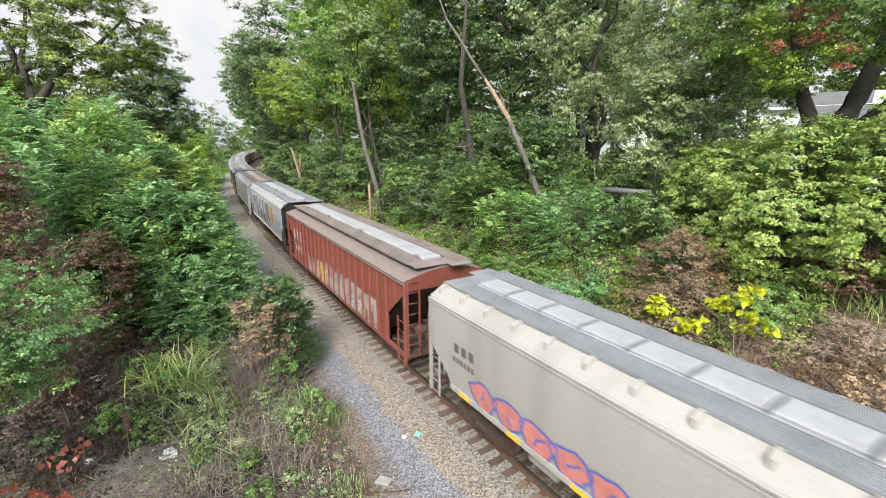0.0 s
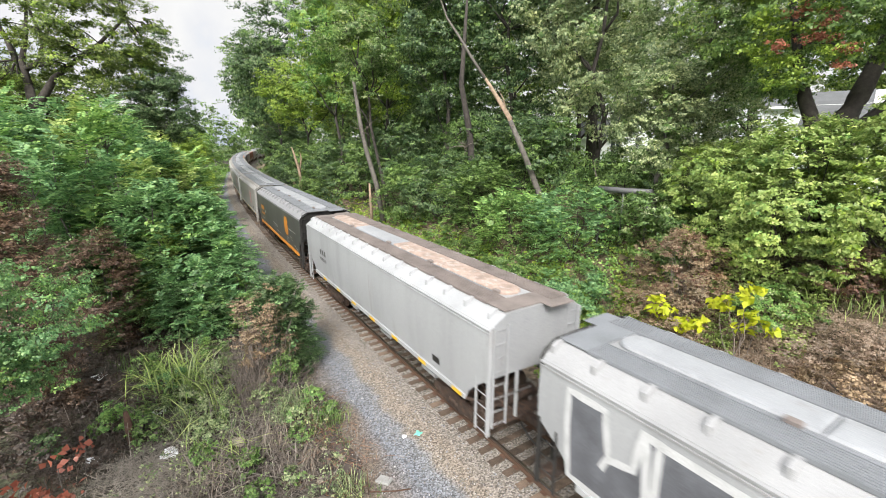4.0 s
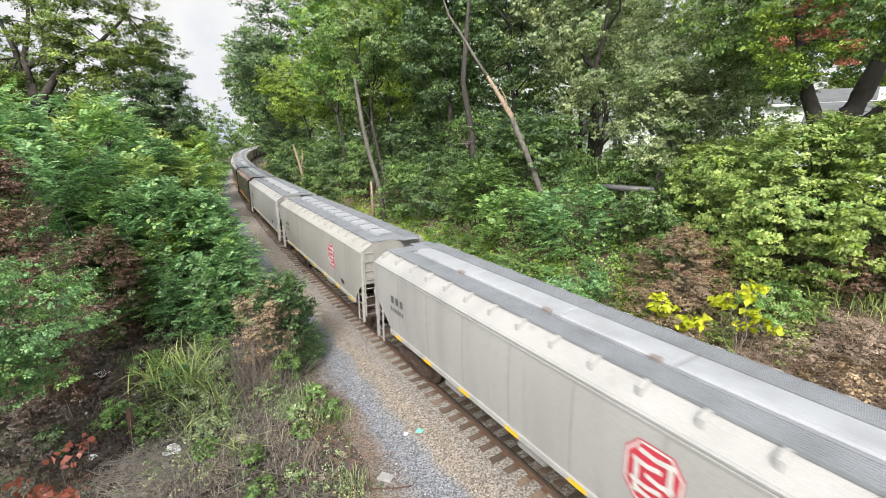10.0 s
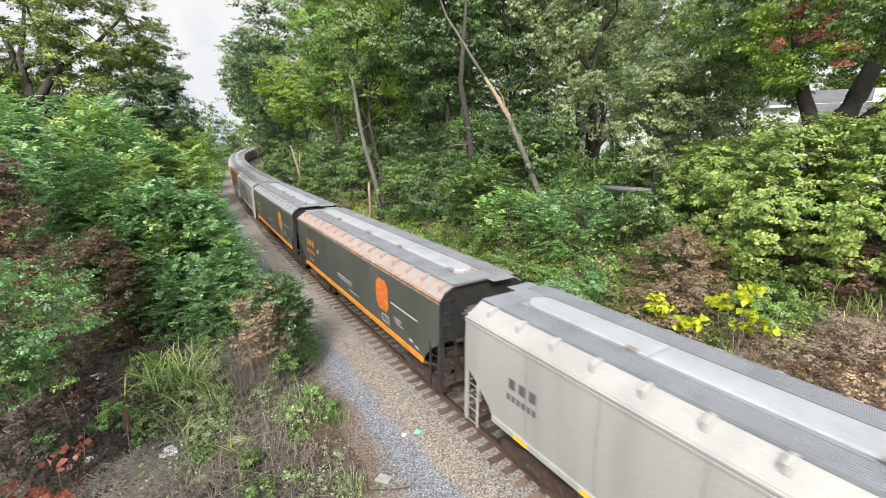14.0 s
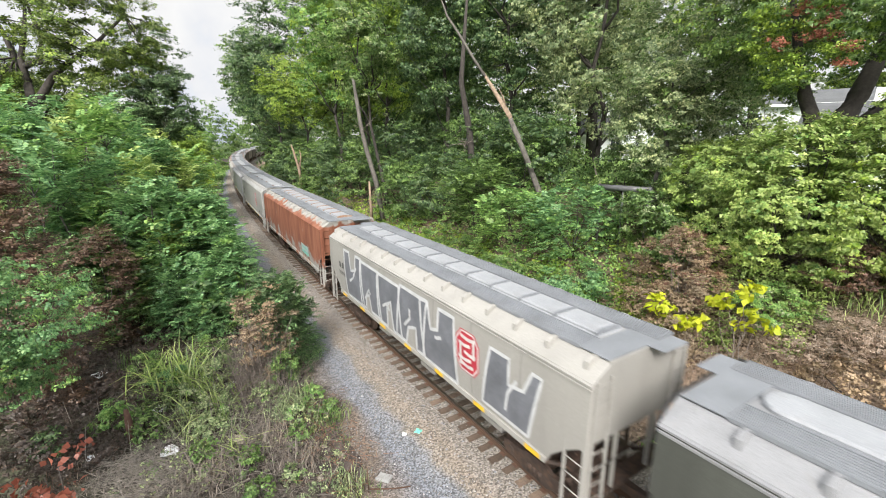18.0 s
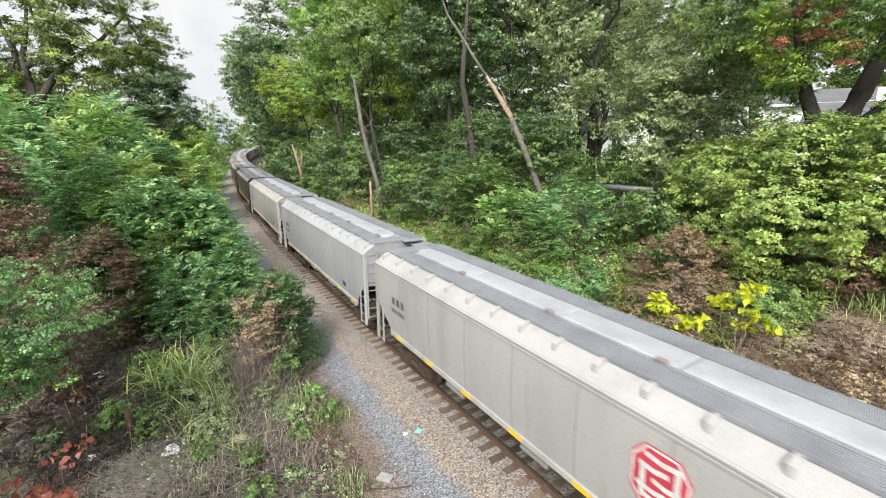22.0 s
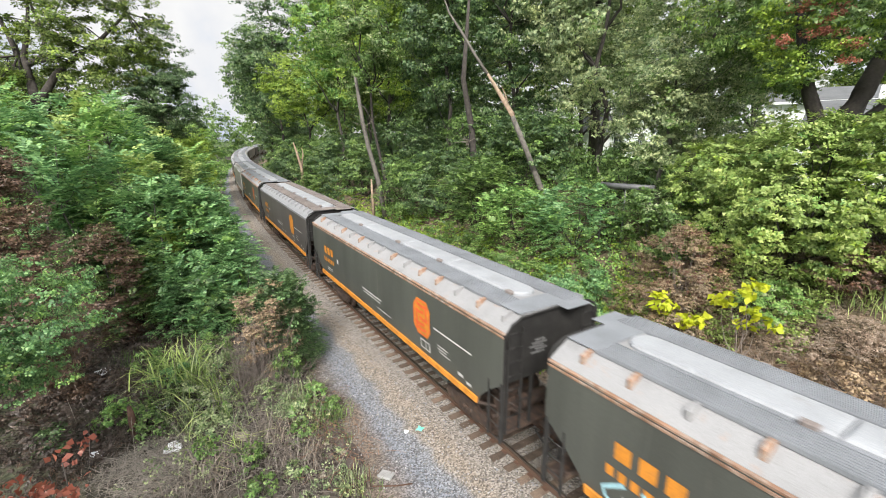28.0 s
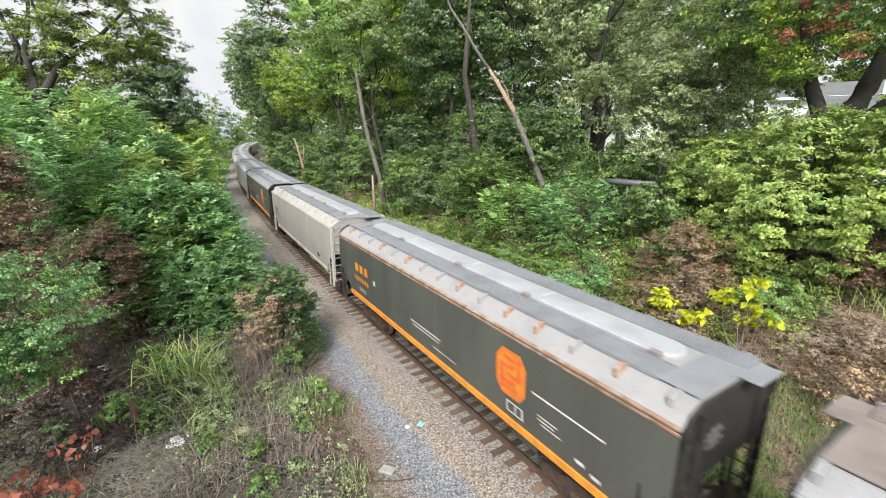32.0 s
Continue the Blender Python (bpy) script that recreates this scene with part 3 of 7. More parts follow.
def hopper(label, body, kind="curved", roof=None, ends=None, boards=None, lids="long", lid_mat=None, stripe="marks", logo=None, mark=None, small=None, graffiti=(), lid_brown=False, half=7.78, seam=None):
    """A covered hopper car; its painted side faces +y, its leading end -x."""
    global HALF
    HALF = half
    car = new("hopper_car")
    car["half_length"] = half
    roof, ends, boards, lid_mat = roof or body, ends or body, boards or M["board"], lid_mat or M["hatch"]
    for sgn in (1, -1):
        share("side_panel", cached(f"side_{kind}{sgn}", lambda: side_bm(kind, sgn), body), car)
    share("roof", cached(f"roof_{kind}", lambda: roof_bm(kind), roof), car)
    low = CUT[kind][-1][1]
    inset = 1.12 if kind == "curved" else 0.0
    for sx in (-1, 1):
        share("end_sheet", cached(f"end_{kind}{sx}", lambda: end_bm(kind, sx), ends), car)
        share("slope_sheet", cached(f"slope_{kind}{sx}", lambda: slope_bm(kind, sx), M["truck"]), car)
        share("end_platform", cached(f"deck{sx}", lambda: boxed(min(sx * (HALF - 0.42), sx * HALF), max(sx * (HALF - 0.42), sx * HALF), -1.5, 1.5, 1.08, 1.16, 0.01), M["truck"]), car)
        if ends is M["black"]:
            share("end_arch", cached(f"arch{sx}", lambda: arch_bm(sx), ends), car)
        for i, (nm, pts, rad) in enumerate(rods_of(sx)):
            share(nm, cached(f"rod{sx}{i}", lambda: tubed(pts, rad, 6), M["truck"]), car)
        share("brake_valve", cached(f"valve{sx}", lambda: boxed(min(sx * (HALF - 1.0), sx * (HALF - 0.65)), max(sx * (HALF - 1.0), sx * (HALF - 0.65)), 0.55, 1.1, 1.2, 1.55, 0.03), M["truck"]), car)
        for py in (-0.62, 0.62):
            share("end_post", cached(f"end_post{sx}{py}", lambda: end_post_bm(sx, py), ends), car)
        share("coupler", cached(f"coupler{sx}", lambda: coupler_bm(sx), M["truck"]), car)
        share("air_hose", cached(f"hose{sx}", lambda: tubed([(sx * (HALF - 0.1), 0.35, 0.8), (sx * (HALF + 0.25), 0.36, 0.6), (sx * (HALF + 0.5), 0.3, 0.45)], 0.03, 6), M["black"]), car)
        for sgn in (1, -1):
            share("corner_post", cached(f"post{kind}{sx}{sgn}", lambda: boxed(sx * (HALF - 0.04) - 0.05, sx * (HALF - 0.04) + 0.05, sgn * 1.58 - 0.045, sgn * 1.58 + 0.045, 0.9, 3.9, 0.008), ends), car)
            share("ladder", cached(f"side_ladder{sx}{sgn}", lambda: ladder_bm(sx * (HALF - 0.05) - (0.5 if sx > 0 else 0), sgn * 1.6, 0.86, 2.55, 5, "x", 0.5), ends), car)
            share("end_ladder", cached(f"end_ladder{sx}{sgn}", lambda: ladder_bm(sx * (HALF + 0.03), sgn * 1.5 - (0.45 if sgn > 0 else 0), 1.15, 4.0, 8, "y", 0.45), ends), car)
            share("grab_rail", cached(f"grab{sx}{sgn}", lambda: tubed([(sx * (HALF + 0.02), sgn * 1.1, 2.3), (sx * (HALF + 0.06), sgn * 1.1, 2.0), (sx * (HALF + 0.06), sgn * 0.2, 2.0)], 0.018, 6), ends), car)
        share("end_walk", cached(f"end_walk{sx}", lambda: boxed(min(sx * (HALF - 0.77), sx * (HALF - 0.04)), max(sx * (HALF - 0.77), sx * (HALF - 0.04)), -0.49, 1.13, 4.3, 4.335, 0.006), boards), car)
        share("end_step", cached(f"end_step{sx}", lambda: boxed(min(sx * (HALF - 0.06), sx * (HALF + 0.34)), max(sx * (HALF - 0.06), sx * (HALF + 0.34)), -0.95, -0.1, 4.3, 4.33, 0.006), boards), car)
        add_truck(car, sx * 5.85)
    share("brake_cylinder", cached("brake_cyl", lambda: tubed([(-HALF + 0.55, -0.4, 1.42), (-HALF + 0.55, 0.55, 1.42)], 0.2, 12), M["truck"]), car)
    share("air_tank", cached("tank", lambda: tubed([(-HALF + 1.1, -0.5, 1.5), (-HALF + 1.1, 0.75, 1.5)], 0.25, 12), M["truck"]), car)
    share("brake_wheel", cached("brake_wheel", lambda: tubed([(HALF + 0.08, -0.6 + 0.27 * math.cos(a), 2.7 + 0.27 * math.sin(a)) for a in np.linspace(0, math.tau, 17)], 0.018, 6), ends), car)
    share("center_sill", cached("center_sill", lambda: boxed(-HALF + 0.2, HALF - 0.2, -0.2, 0.2, 0.72, 1.1, 0.01), M["truck"]), car)
    for x in (-3.7, 0.0, 3.7):
        share("discharge_bay", cached(f"bay{x}", lambda: bay_bm(x), body if kind == "curved" else M["truck"]), car)
    for sgn in (1, -1):
        sill_mat = M["orange"] if stripe == "orange" and sgn > 0 else body
        share("side_sill", cached(f"sill{sgn}{kind}", lambda: boxed(-HALF + inset, HALF - inset, min(sgn * 1.49, sgn * 1.585), max(sgn * 1.49, sgn * 1.585), low - 0.06, low + (0.14 if stripe == "orange" else 0.1), 0.012), sill_mat), car)
        if sgn > 0 or lids != "trough":
            share("eave_rail", cached(f"eave{sgn}", lambda: eave_bm(sgn), M["rust_edge"] if roof in (M["rust_roof"], M["rust_roof_b"]) else roof), car)
        ext = (-HALF + 0.78, HALF - 0.78, 0.5, 1.13, 4.3) if sgn > 0 else (-HALF + 0.1, HALF - 0.1, -1.13, -0.5, 4.3)
        walkway = share("running_board", cached(f"board{sgn}", lambda: plate_bm(*ext), boards), car)
        tagged(share("grating", cached(f"bars{sgn}", lambda: bars_on_plate_bm(*ext, 8), boards), walkway), kind="stuff")
        if kind == "curved":
            xs = np.arange(-HALF + 0.35, HALF, 1.07)
            for x in xs:
                share("bracket", cached(f"bracket{sgn}", lambda: extruded([(sgn * 1.12, 4.31), (sgn * 1.24, 4.31), (sgn * 1.4, 4.23), (sgn * 1.42, 4.07), (sgn * 1.2, 4.2)], "x", -0.05, 0.05), M["rust_edge"] if roof is M["rust_roof"] and 0.3 < (x * 0.37) % 1 < 0.75 else roof), car, pose(x, 0, 0))
    if kind == "curved":
        for x in np.arange(-HALF + 1.95, HALF - 1.5, 1.95):
            share("weld_seam", cached("seam", lambda: stroke_bm("curved", [(0, 1.6), (0, 2.7), (0, 3.8)], 0.03, 0.004), seam or body), car, pose(x, 0, 0))
    else:
        for x in np.linspace(-HALF + 0.06, HALF - 0.06, 23):
            zb = 1.2 if abs(x) < HALF - 1.42 else 2.4 + (abs(x) - HALF + 1.42) / 1.4 * 1.2
            share("rib", cached(f"rib{zb:.1f}", lambda: boxed(-0.05, 0.05, 1.55, 1.62, zb, 3.86, 0.012), body), car, pose(x, 0, 0))
    # hatches along the ridge
    if lids == "panels":
        n, x0, x1 = 11, -HALF + 0.95, HALF - 0.8
        w = (x1 - x0) / n
        for i in range(n):
            share("hatch_cover", cached("lid_panel", lambda: lid_bm(0.05, w - 0.05, 0.36, False, False), lid_mat), car, pose(x0 + w * i, 0, 0))
            share("hatch_strap", cached("strap", lambda: extruded([(-0.42, 4.25), (-0.4, 4.37), (-0.2, 4.415), (0.2, 4.415), (0.4, 4.37), (0.42, 4.25)], "x", -0.035, 0.035), M["rust_edge"] if body is M["rust_car"] else M["board"]), car, pose(x0 + w * i, 0, 0))
        share("hatch_coaming", cached("coaming_panels", lambda: boxed(x0 - 0.1, x1 + 0.05, -0.46, 0.46, 4.22, 4.3, 0.01), lid_mat), car)
    else:
        cuts = [-HALF + 0.92, -HALF + 4.6, -0.3, HALF - 4.4, HALF - 0.8] if lids == "long" else [-HALF + 0.95, -2.0, 2.8, HALF - 0.6]
        for i, (a, b) in enumerate(zip(cuts, cuts[1:])):
            ra, rb = (i == 0, i == len(cuts) - 2) if lids == "long" else (False, False)
            brown = lid_brown and i != 2
            share("hatch_cover", cached(f"lid{lids}{i}", lambda: lid_bm(a + 0.02, b - 0.02, 0.4, ra, rb), M["lid_stained"] if brown else lid_mat), car)
            share("hatch_latch", cached("latch", lambda: boxed(-0.12, 0.12, 0.36, 0.5, 4.33, 4.42, 0.015), M["board_brown"]), car, pose(a + 0.35, 0, 0))
        share("hatch_coaming", cached(f"coaming_{lids}", lambda: boxed(cuts[0] + 0.4, cuts[-1] - 0.4, -0.455, 0.455, 4.22, 4.32, 0.01), M["board_brown"] if lids == "trough" else M["board"]), car)
    # paint on the side
    if stripe == "marks":
        for x in np.arange(-HALF + 1.5, HALF - 1.3, 2.05):
            share("reflector", cached("reflector", lambda: boxed(-0.24, 0.24, 1.583, 1.59, low - 0.05, low + 0.07), M["yellow"]), car, pose(x, 0, 0))
    if logo:
        fill, lines = logo
        cx, cz = -HALF + 4.05, 2.86
        lg = part("emblem", patch_bm(kind, octagon(cx, cz, 1.08, 1.24)), fill, car, "octagonal painted emblem")
        if lines is not None:
            runs = [[(cx + a, cz + 0.86 * z + 0.05), (cx + (a + b) / 2, cz + 0.86 * z), (cx + b, cz + 0.86 * z + 0.04)] for a, b, z in ((-0.36, 0.3, 0.45), (-0.15, 0.38, 0.2), (-0.4, 0.12, -0.05), (-0.2, 0.4, -0.28), (-0.3, 0.25, -0.48))]
            runs += [[(cx - 0.3, cz + 0.45), (cx - 0.32, cz - 0.1)], [(cx + 0.3, cz + 0.25), (cx + 0.28, cz - 0.45)]]
            ring = octagon(cx, cz, 0.99, 1.15)
            for k, run in enumerate(runs):
                part("emblem_stroke", stroke_bm(kind, run, 0.1, 0.02 + 0.001 * k), lines, lg)
            part("emblem_border", stroke_bm(kind, ring + ring[:1], 0.05, 0.019), lines, lg)
    if mark:
        # plain bars: a short word above, a number below
        x0, z0, w, h, gap = {"flat": (HALF - 3.3, 2.55, 0.34, 0.6, 0.36), "dark": (-HALF + 12.9, 2.72, 0.34, 0.36, 0.16), "grey": (-HALF + 13.3, 2.74, 0.22, 0.27, 0.12)}["flat" if kind == "flat" else "dark" if stripe == "orange" else "grey"]
        for i in range(3):
            part("reporting_mark", bars_bm(kind, [(x0 + (w + gap) * i, z0, w, h)]), mark, car)
        w2, g2 = w * 0.5, w * 0.28
        for i in range(6):
            part("number_mark", bars_bm(kind, [(x0 + (w2 + g2) * i, z0 - h * 1.2, w2, h * 0.62)]), mark, car)
    if small:
        f = -HALF
        for a, b, z, h in ((7.3, 9.2, 2.32, 0.05), (7.4, 9.1, 2.2, 0.04), (6.5, 7.8, 1.92, 0.035), (1.3, 3.3, 2.78, 0.05), (2.5, 3.1, 2.3, 0.035), (2.6, 3.1, 2.2, 0.035), (2.4, 3.0, 2.1, 0.035), (1.75, 2.0, 1.85, 0.1), (1.35, 1.6, 1.75, 0.1), (13.2, 14.0, 1.98, 0.035), (13.3, 14.0, 1.88, 0.035), (12.15, 12.35, 2.58, 0.2)):
            part("data_line", bars_bm(kind, [(f + a, z, b - a, h)]), small, car)
        part("data_plate", bars_bm(kind, [(f + 3.6, 2.08, 0.6, 0.04), (f + 3.6, 1.8, 0.6, 0.04), (f + 3.6, 1.84, 0.05, 0.24), (f + 4.15, 1.84, 0.05, 0.24), (f + 3.85, 1.84, 0.04, 0.24)]), small, car)
        bm = bmesh.new()
        for i, (a, b) in enumerate(((0.3, 0.62), (0.22, 0.72), (0.34, 0.8), (0.2, 0.6), (0.3, 0.74))):
            box(bm, f - 0.012, f - 0.004, a, b, 3.5 - 0.085 * i, 3.545 - 0.085 * i)
        part("end_stencil", bm, M["letter_mid"], car, "faded white stencil rows")
    elif kind == "curved" and mark:
        part("data_plate", bars_bm(kind, [(-HALF + 2.45, 1.84, 0.42, 0.22)]), M["black"], car, "small dark stencilled plate")
    for name, bm, mat, lab in graffiti:
        part(name, bm, mat, car, lab)
    return tagged(car, label, "hopper car", "freight train")


# ---------------------------------------------------------------- the train
def car_paint(name, c, dirt=GREY_DIRT, amount=0.09, **kw):
    return surface(name, c, kw.pop("dark", 0.86), kw.pop("light", 1.06), kw.pop("scale", 0.9), 45, kw.pop("rough", 0.5), 0.0, bump=0.04, dirt=dirt, dirt_amount=amount, streak=kw.pop("streak", True))


M["grey_a"] = car_paint("warm_grey_car_paint", (0.306, 0.297, 0.276))
M["grey_b"] = car_paint("light_grey_car_paint", (0.31, 0.307, 0.296))
M["pale"] = car_paint("pale_bluish_white_paint", (0.3, 0.304, 0.312), amount=0.05)
M["cream"] = car_paint("cream_white_car_paint", (0.338, 0.325, 0.304), amount=0.1)
M["white_car"] = car_paint("chalky_white_car_paint", (0.34, 0.35, 0.363), amount=0.1)
M["pinkish"] = car_paint("dusty_warm_grey_paint", (0.266, 0.258, 0.244), dirt=(0.29, 0.25, 0.21), amount=0.12)
M["dark"] = car_paint("dark_olive_grey_paint", (0.068, 0.072, 0.063), dirt=(0.15, 0.14, 0.12), amount=0.05, dark=0.8, light=1.3)
M["dark_b"] = car_paint("dark_brown_grey_paint", (0.077, 0.070, 0.067), dirt=(0.15, 0.13, 0.12), amount=0.1, dark=0.8, light=1.3)
M["dark_roof"] = car_paint("chalked_roof_over_dark_car", (0.229, 0.233, 0.243), dirt=(0.24, 0.232, 0.228), amount=0.12, streak=False, scale=2.0)
M["rust_roof"] = car_paint("rusting_grey_roof", (0.245, 0.245, 0.249), dirt=(0.32, 0.2, 0.14), amount=0.12, streak=False, scale=1.6, rough=0.7)
M["rust_edge"] = surface("rusted_edge", (0.22, 0.125, 0.08), 0.6, 1.4, 2.5, 30, 0.85, dirt=(0.33, 0.29, 0.25), dirt_amount=0.5)
M["rust_roof_b"] = car_paint("orange_rusted_roof", (0.26, 0.24, 0.23), dirt=(0.36, 0.16, 0.08), amount=0.5, streak=False, scale=1.6, rough=0.8)
M["red_car"] = car_paint("oxide_red_car_paint", (0.195, 0.058, 0.042), dirt=(0.2, 0.09, 0.07), amount=0.25)
M["red_roof"] = car_paint("brown_dusty_roof", (0.195, 0.155, 0.14), dirt=(0.17, 0.15, 0.145), amount=0.4, streak=False, scale=2)
def rust_mat():
    """Rusted paint: brown-orange rust with pale paint left in ragged patches along foot and eave."""
    m, n, l, bs = nodes_of("rusted_car_side")
    co = n.new("ShaderNodeTexCoord")
    sp = n.new("ShaderNodeSeparateXYZ")
    l.new(co.outputs["Object"], sp.inputs["Vector"])
    foot = ramp_node(n, [(0.0, (0.26, 0.26, 0.26)), (0.36, (0.3, 0.3, 0.3)), (0.43, (0.23, 0.23, 0.23)), (0.5, (0.16, 0.16, 0.16)), (0.6, (0, 0, 0)), (0.915, (0, 0, 0)), (0.945, (0.2, 0.2, 0.2)), (1.0, (0.34, 0.34, 0.34))])
    dv = n.new("ShaderNodeMath")
    dv.operation = "DIVIDE"
    dv.inputs[1].default_value = 4.3
    l.new(sp.outputs["Z"], dv.inputs[0])
    l.new(dv.outputs["Value"], foot.inputs["Fac"])
    fine = n.new("ShaderNodeTexNoise")
    fine.inputs["Scale"].default_value, fine.inputs["Detail"].default_value, fine.inputs["Roughness"].default_value = 1.1, 9, 0.62
    l.new(co.outputs["Object"], fine.inputs["Vector"])
    ad = n.new("ShaderNodeMath")
    l.new(foot.outputs["Color"], ad.inputs[0])
    l.new(fine.outputs["Fac"], ad.inputs[1])
    mask = ramp_node(n, [(0.66, (0, 0, 0)), (0.76, (1, 1, 1))])
    l.new(ad.outputs["Value"], mask.inputs["Fac"])
    mp = n.new("ShaderNodeMapping")
    mp.inputs["Scale"].default_value = (2.2, 2.2, 0.35)
    l.new(co.outputs["Object"], mp.inputs["Vector"])
    st = n.new("ShaderNodeTexNoise")
    st.inputs["Scale"].default_value, st.inputs["Detail"].default_value = 1.3, 6
    l.new(mp.outputs["Vector"], st.inputs["Vector"])
    rust = ramp_node(n, [(0.3, (0.13, 0.045, 0.025)), (0.5, (0.21, 0.075, 0.04)), (0.7, (0.27, 0.115, 0.07))])
    l.new(st.outputs["Fac"], rust.inputs["Fac"])
    pale = ramp_node(n, [(0.35, (0.27, 0.18, 0.12)), (0.5, (0.28, 0.275, 0.255))])
    l.new(fine.outputs["Fac"], pale.inputs["Fac"])
    mx = n.new("ShaderNodeMix")
    mx.data_type = "RGBA"
    l.new(mask.outputs["Color"], mx.inputs["Factor"])
    l.new(rust.outputs["Color"], mx.inputs["A"])
    l.new(pale.outputs["Color"], mx.inputs["B"])
    l.new(mx.outputs["Result"], bs.inputs["Base Color"])
    bs.inputs["Roughness"].default_value = 0.8
    return m


M["rust_car"] = rust_mat()
M["seam"] = surface("grimy_weld_seam", (0.2, 0.195, 0.185), 0.7, 1.2, 3, 30, 0.7)
M["lid_stained"] = surface("stained_hatch", (0.33, 0.25, 0.21), 0.7, 1.4, 2.5, 30, 0.7, dirt=(0.5, 0.47, 0.44), dirt_amount=0.4)
M["spray_red"] = surface("salmon_spray_paint", (0.46, 0.17, 0.15), 0.8, 1.2, 3, 30, 0.6)
M["spray_blue"] = surface("blue_spray_paint", (0.08, 0.11, 0.36), 0.8, 1.2, 3, 30, 0.6)
M["spray_dark"] = surface("dark_grey_spray_paint", (0.11, 0.115, 0.13), 0.8, 1.3, 2, 30, 0.6)
M["spray_block"] = surface("slate_grey_spray_paint", (0.135, 0.142, 0.16), 0.8, 1.25, 2, 30, 0.6)
M["spray_mid"] = surface("mid_grey_spray_paint", (0.25, 0.26, 0.285), 0.8, 1.2, 2, 30, 0.6)
M["spray_white"] = surface("white_spray_paint", (0.489, 0.498, 0.508), 0.85, 1.1, 3, 30, 0.6)
M["spray_faded"] = surface("faded_pinkish_white_spray", (0.34, 0.29, 0.27), 0.6, 1.15, 4, 30, 0.6, dirt=(0.2, 0.07, 0.05), dirt_amount=0.35)
M["spray_edge"] = surface("pale_spray_outline", (0.42, 0.41, 0.39), 0.6, 1.1, 4, 30, 0.6, dirt=(0.14, 0.13, 0.13), dirt_amount=0.4)
M["spray_smoke"] = surface("smoky_grey_spray_outline", (0.2, 0.17, 0.165), 0.6, 1.2, 4, 30, 0.6)
M["spray_yellow"] = surface("ochre_spray_paint", (0.46, 0.34, 0.1), 0.8, 1.15, 3, 30, 0.6)
M["spray_cyan"] = surface("pale_blue_spray_paint", (0.3, 0.5, 0.56), 0.8, 1.15, 3, 30, 0.6)
M["spray_pale"] = surface("chalky_cyan_spray_paint", (0.34, 0.44, 0.43), 0.8, 1.1, 3, 30, 0.6)
M["spray_ochre"] = surface("faint_ochre_spray_line", (0.27, 0.2, 0.12), 0.8, 1.15, 3, 30, 0.6)
M["white_patch"] = surface("fresh_white_paint_patch", (0.33, 0.335, 0.34), 0.92, 1.05, 2, 30, 0.5)
M["spray_mint"] = surface("mint_spray_paint", (0.18, 0.46, 0.38), 0.8, 1.15, 3, 30, 0.6)


def blob(r, cx, cz, w, h, n=14):
    """An uneven rounded letter-like outline."""
    ph = [r.uniform(0, 6.28) for _ in range(3)]
    return [(cx + w / 2 * math.cos(a) * (1 + 0.16 * math.sin(3 * a + ph[0]) + 0.1 * math.sin(5 * a + ph[1])), cz + h / 2 * math.sin(a) * (1 + 0.14 * math.sin(4 * a + ph[2]))) for a in np.linspace(0, math.tau, n, endpoint=False)]


def slab(r, cx, cz, w, h):
    """A hard-edged leaning shard, no letter."""
    a, b = w / 2, h / 2
    k = r.uniform(-0.1, 0.3)
    o = [(-a, -b * r.uniform(0.6, 1)), (-a * 0.2, -b), (0, -b * r.uniform(0.1, 0.5)), (a * 0.35, -b * 0.95), (a, -b * r.uniform(0.5, 1)), (a * 0.7, r.uniform(-0.2, 0.3) * b), (a, b * r.uniform(0.6, 1)), (a * 0.1, b), (-a * r.uniform(0.1, 0.3), b * r.uniform(0.3, 0.6)), (-a * 0.8, b * 0.95), (-a * r.uniform(0.6, 0.9), 0)]
    return [(cx + x + z * k * 0.4, cz + z) for x, z in o]


def block(r, cx, cz, w, h):
    """A heavy sprayed block with a notch, no letter."""
    a, b, k = w / 2, h / 2, r.uniform(-0.12, 0.12) * w
    n, d = r.uniform(0.12, 0.22) * w, r.uniform(0.35, 0.6) * h
    q = r.uniform(-0.15, 0.15) * w
    if r.random() < 0.5:
        o = [(-a, -b), (q - n, -b), (q - n * 0.7, -b + d), (q + n * 0.6, -b + d * 0.8), (q + n, -b), (a, -b), (a * 0.92, b), (-a * 0.95, b * 0.97)]
    else:
        o = [(-a, -b), (a * 0.95, -b), (a, b * 0.3), (a, b), (q + n, b), (q + n * 0.6, b - d), (q - n * 0.7, b - d * 0.85), (q - n, b), (-a, b)]
    return [(cx + x + k * z / b, cz + z) for x, z in o]


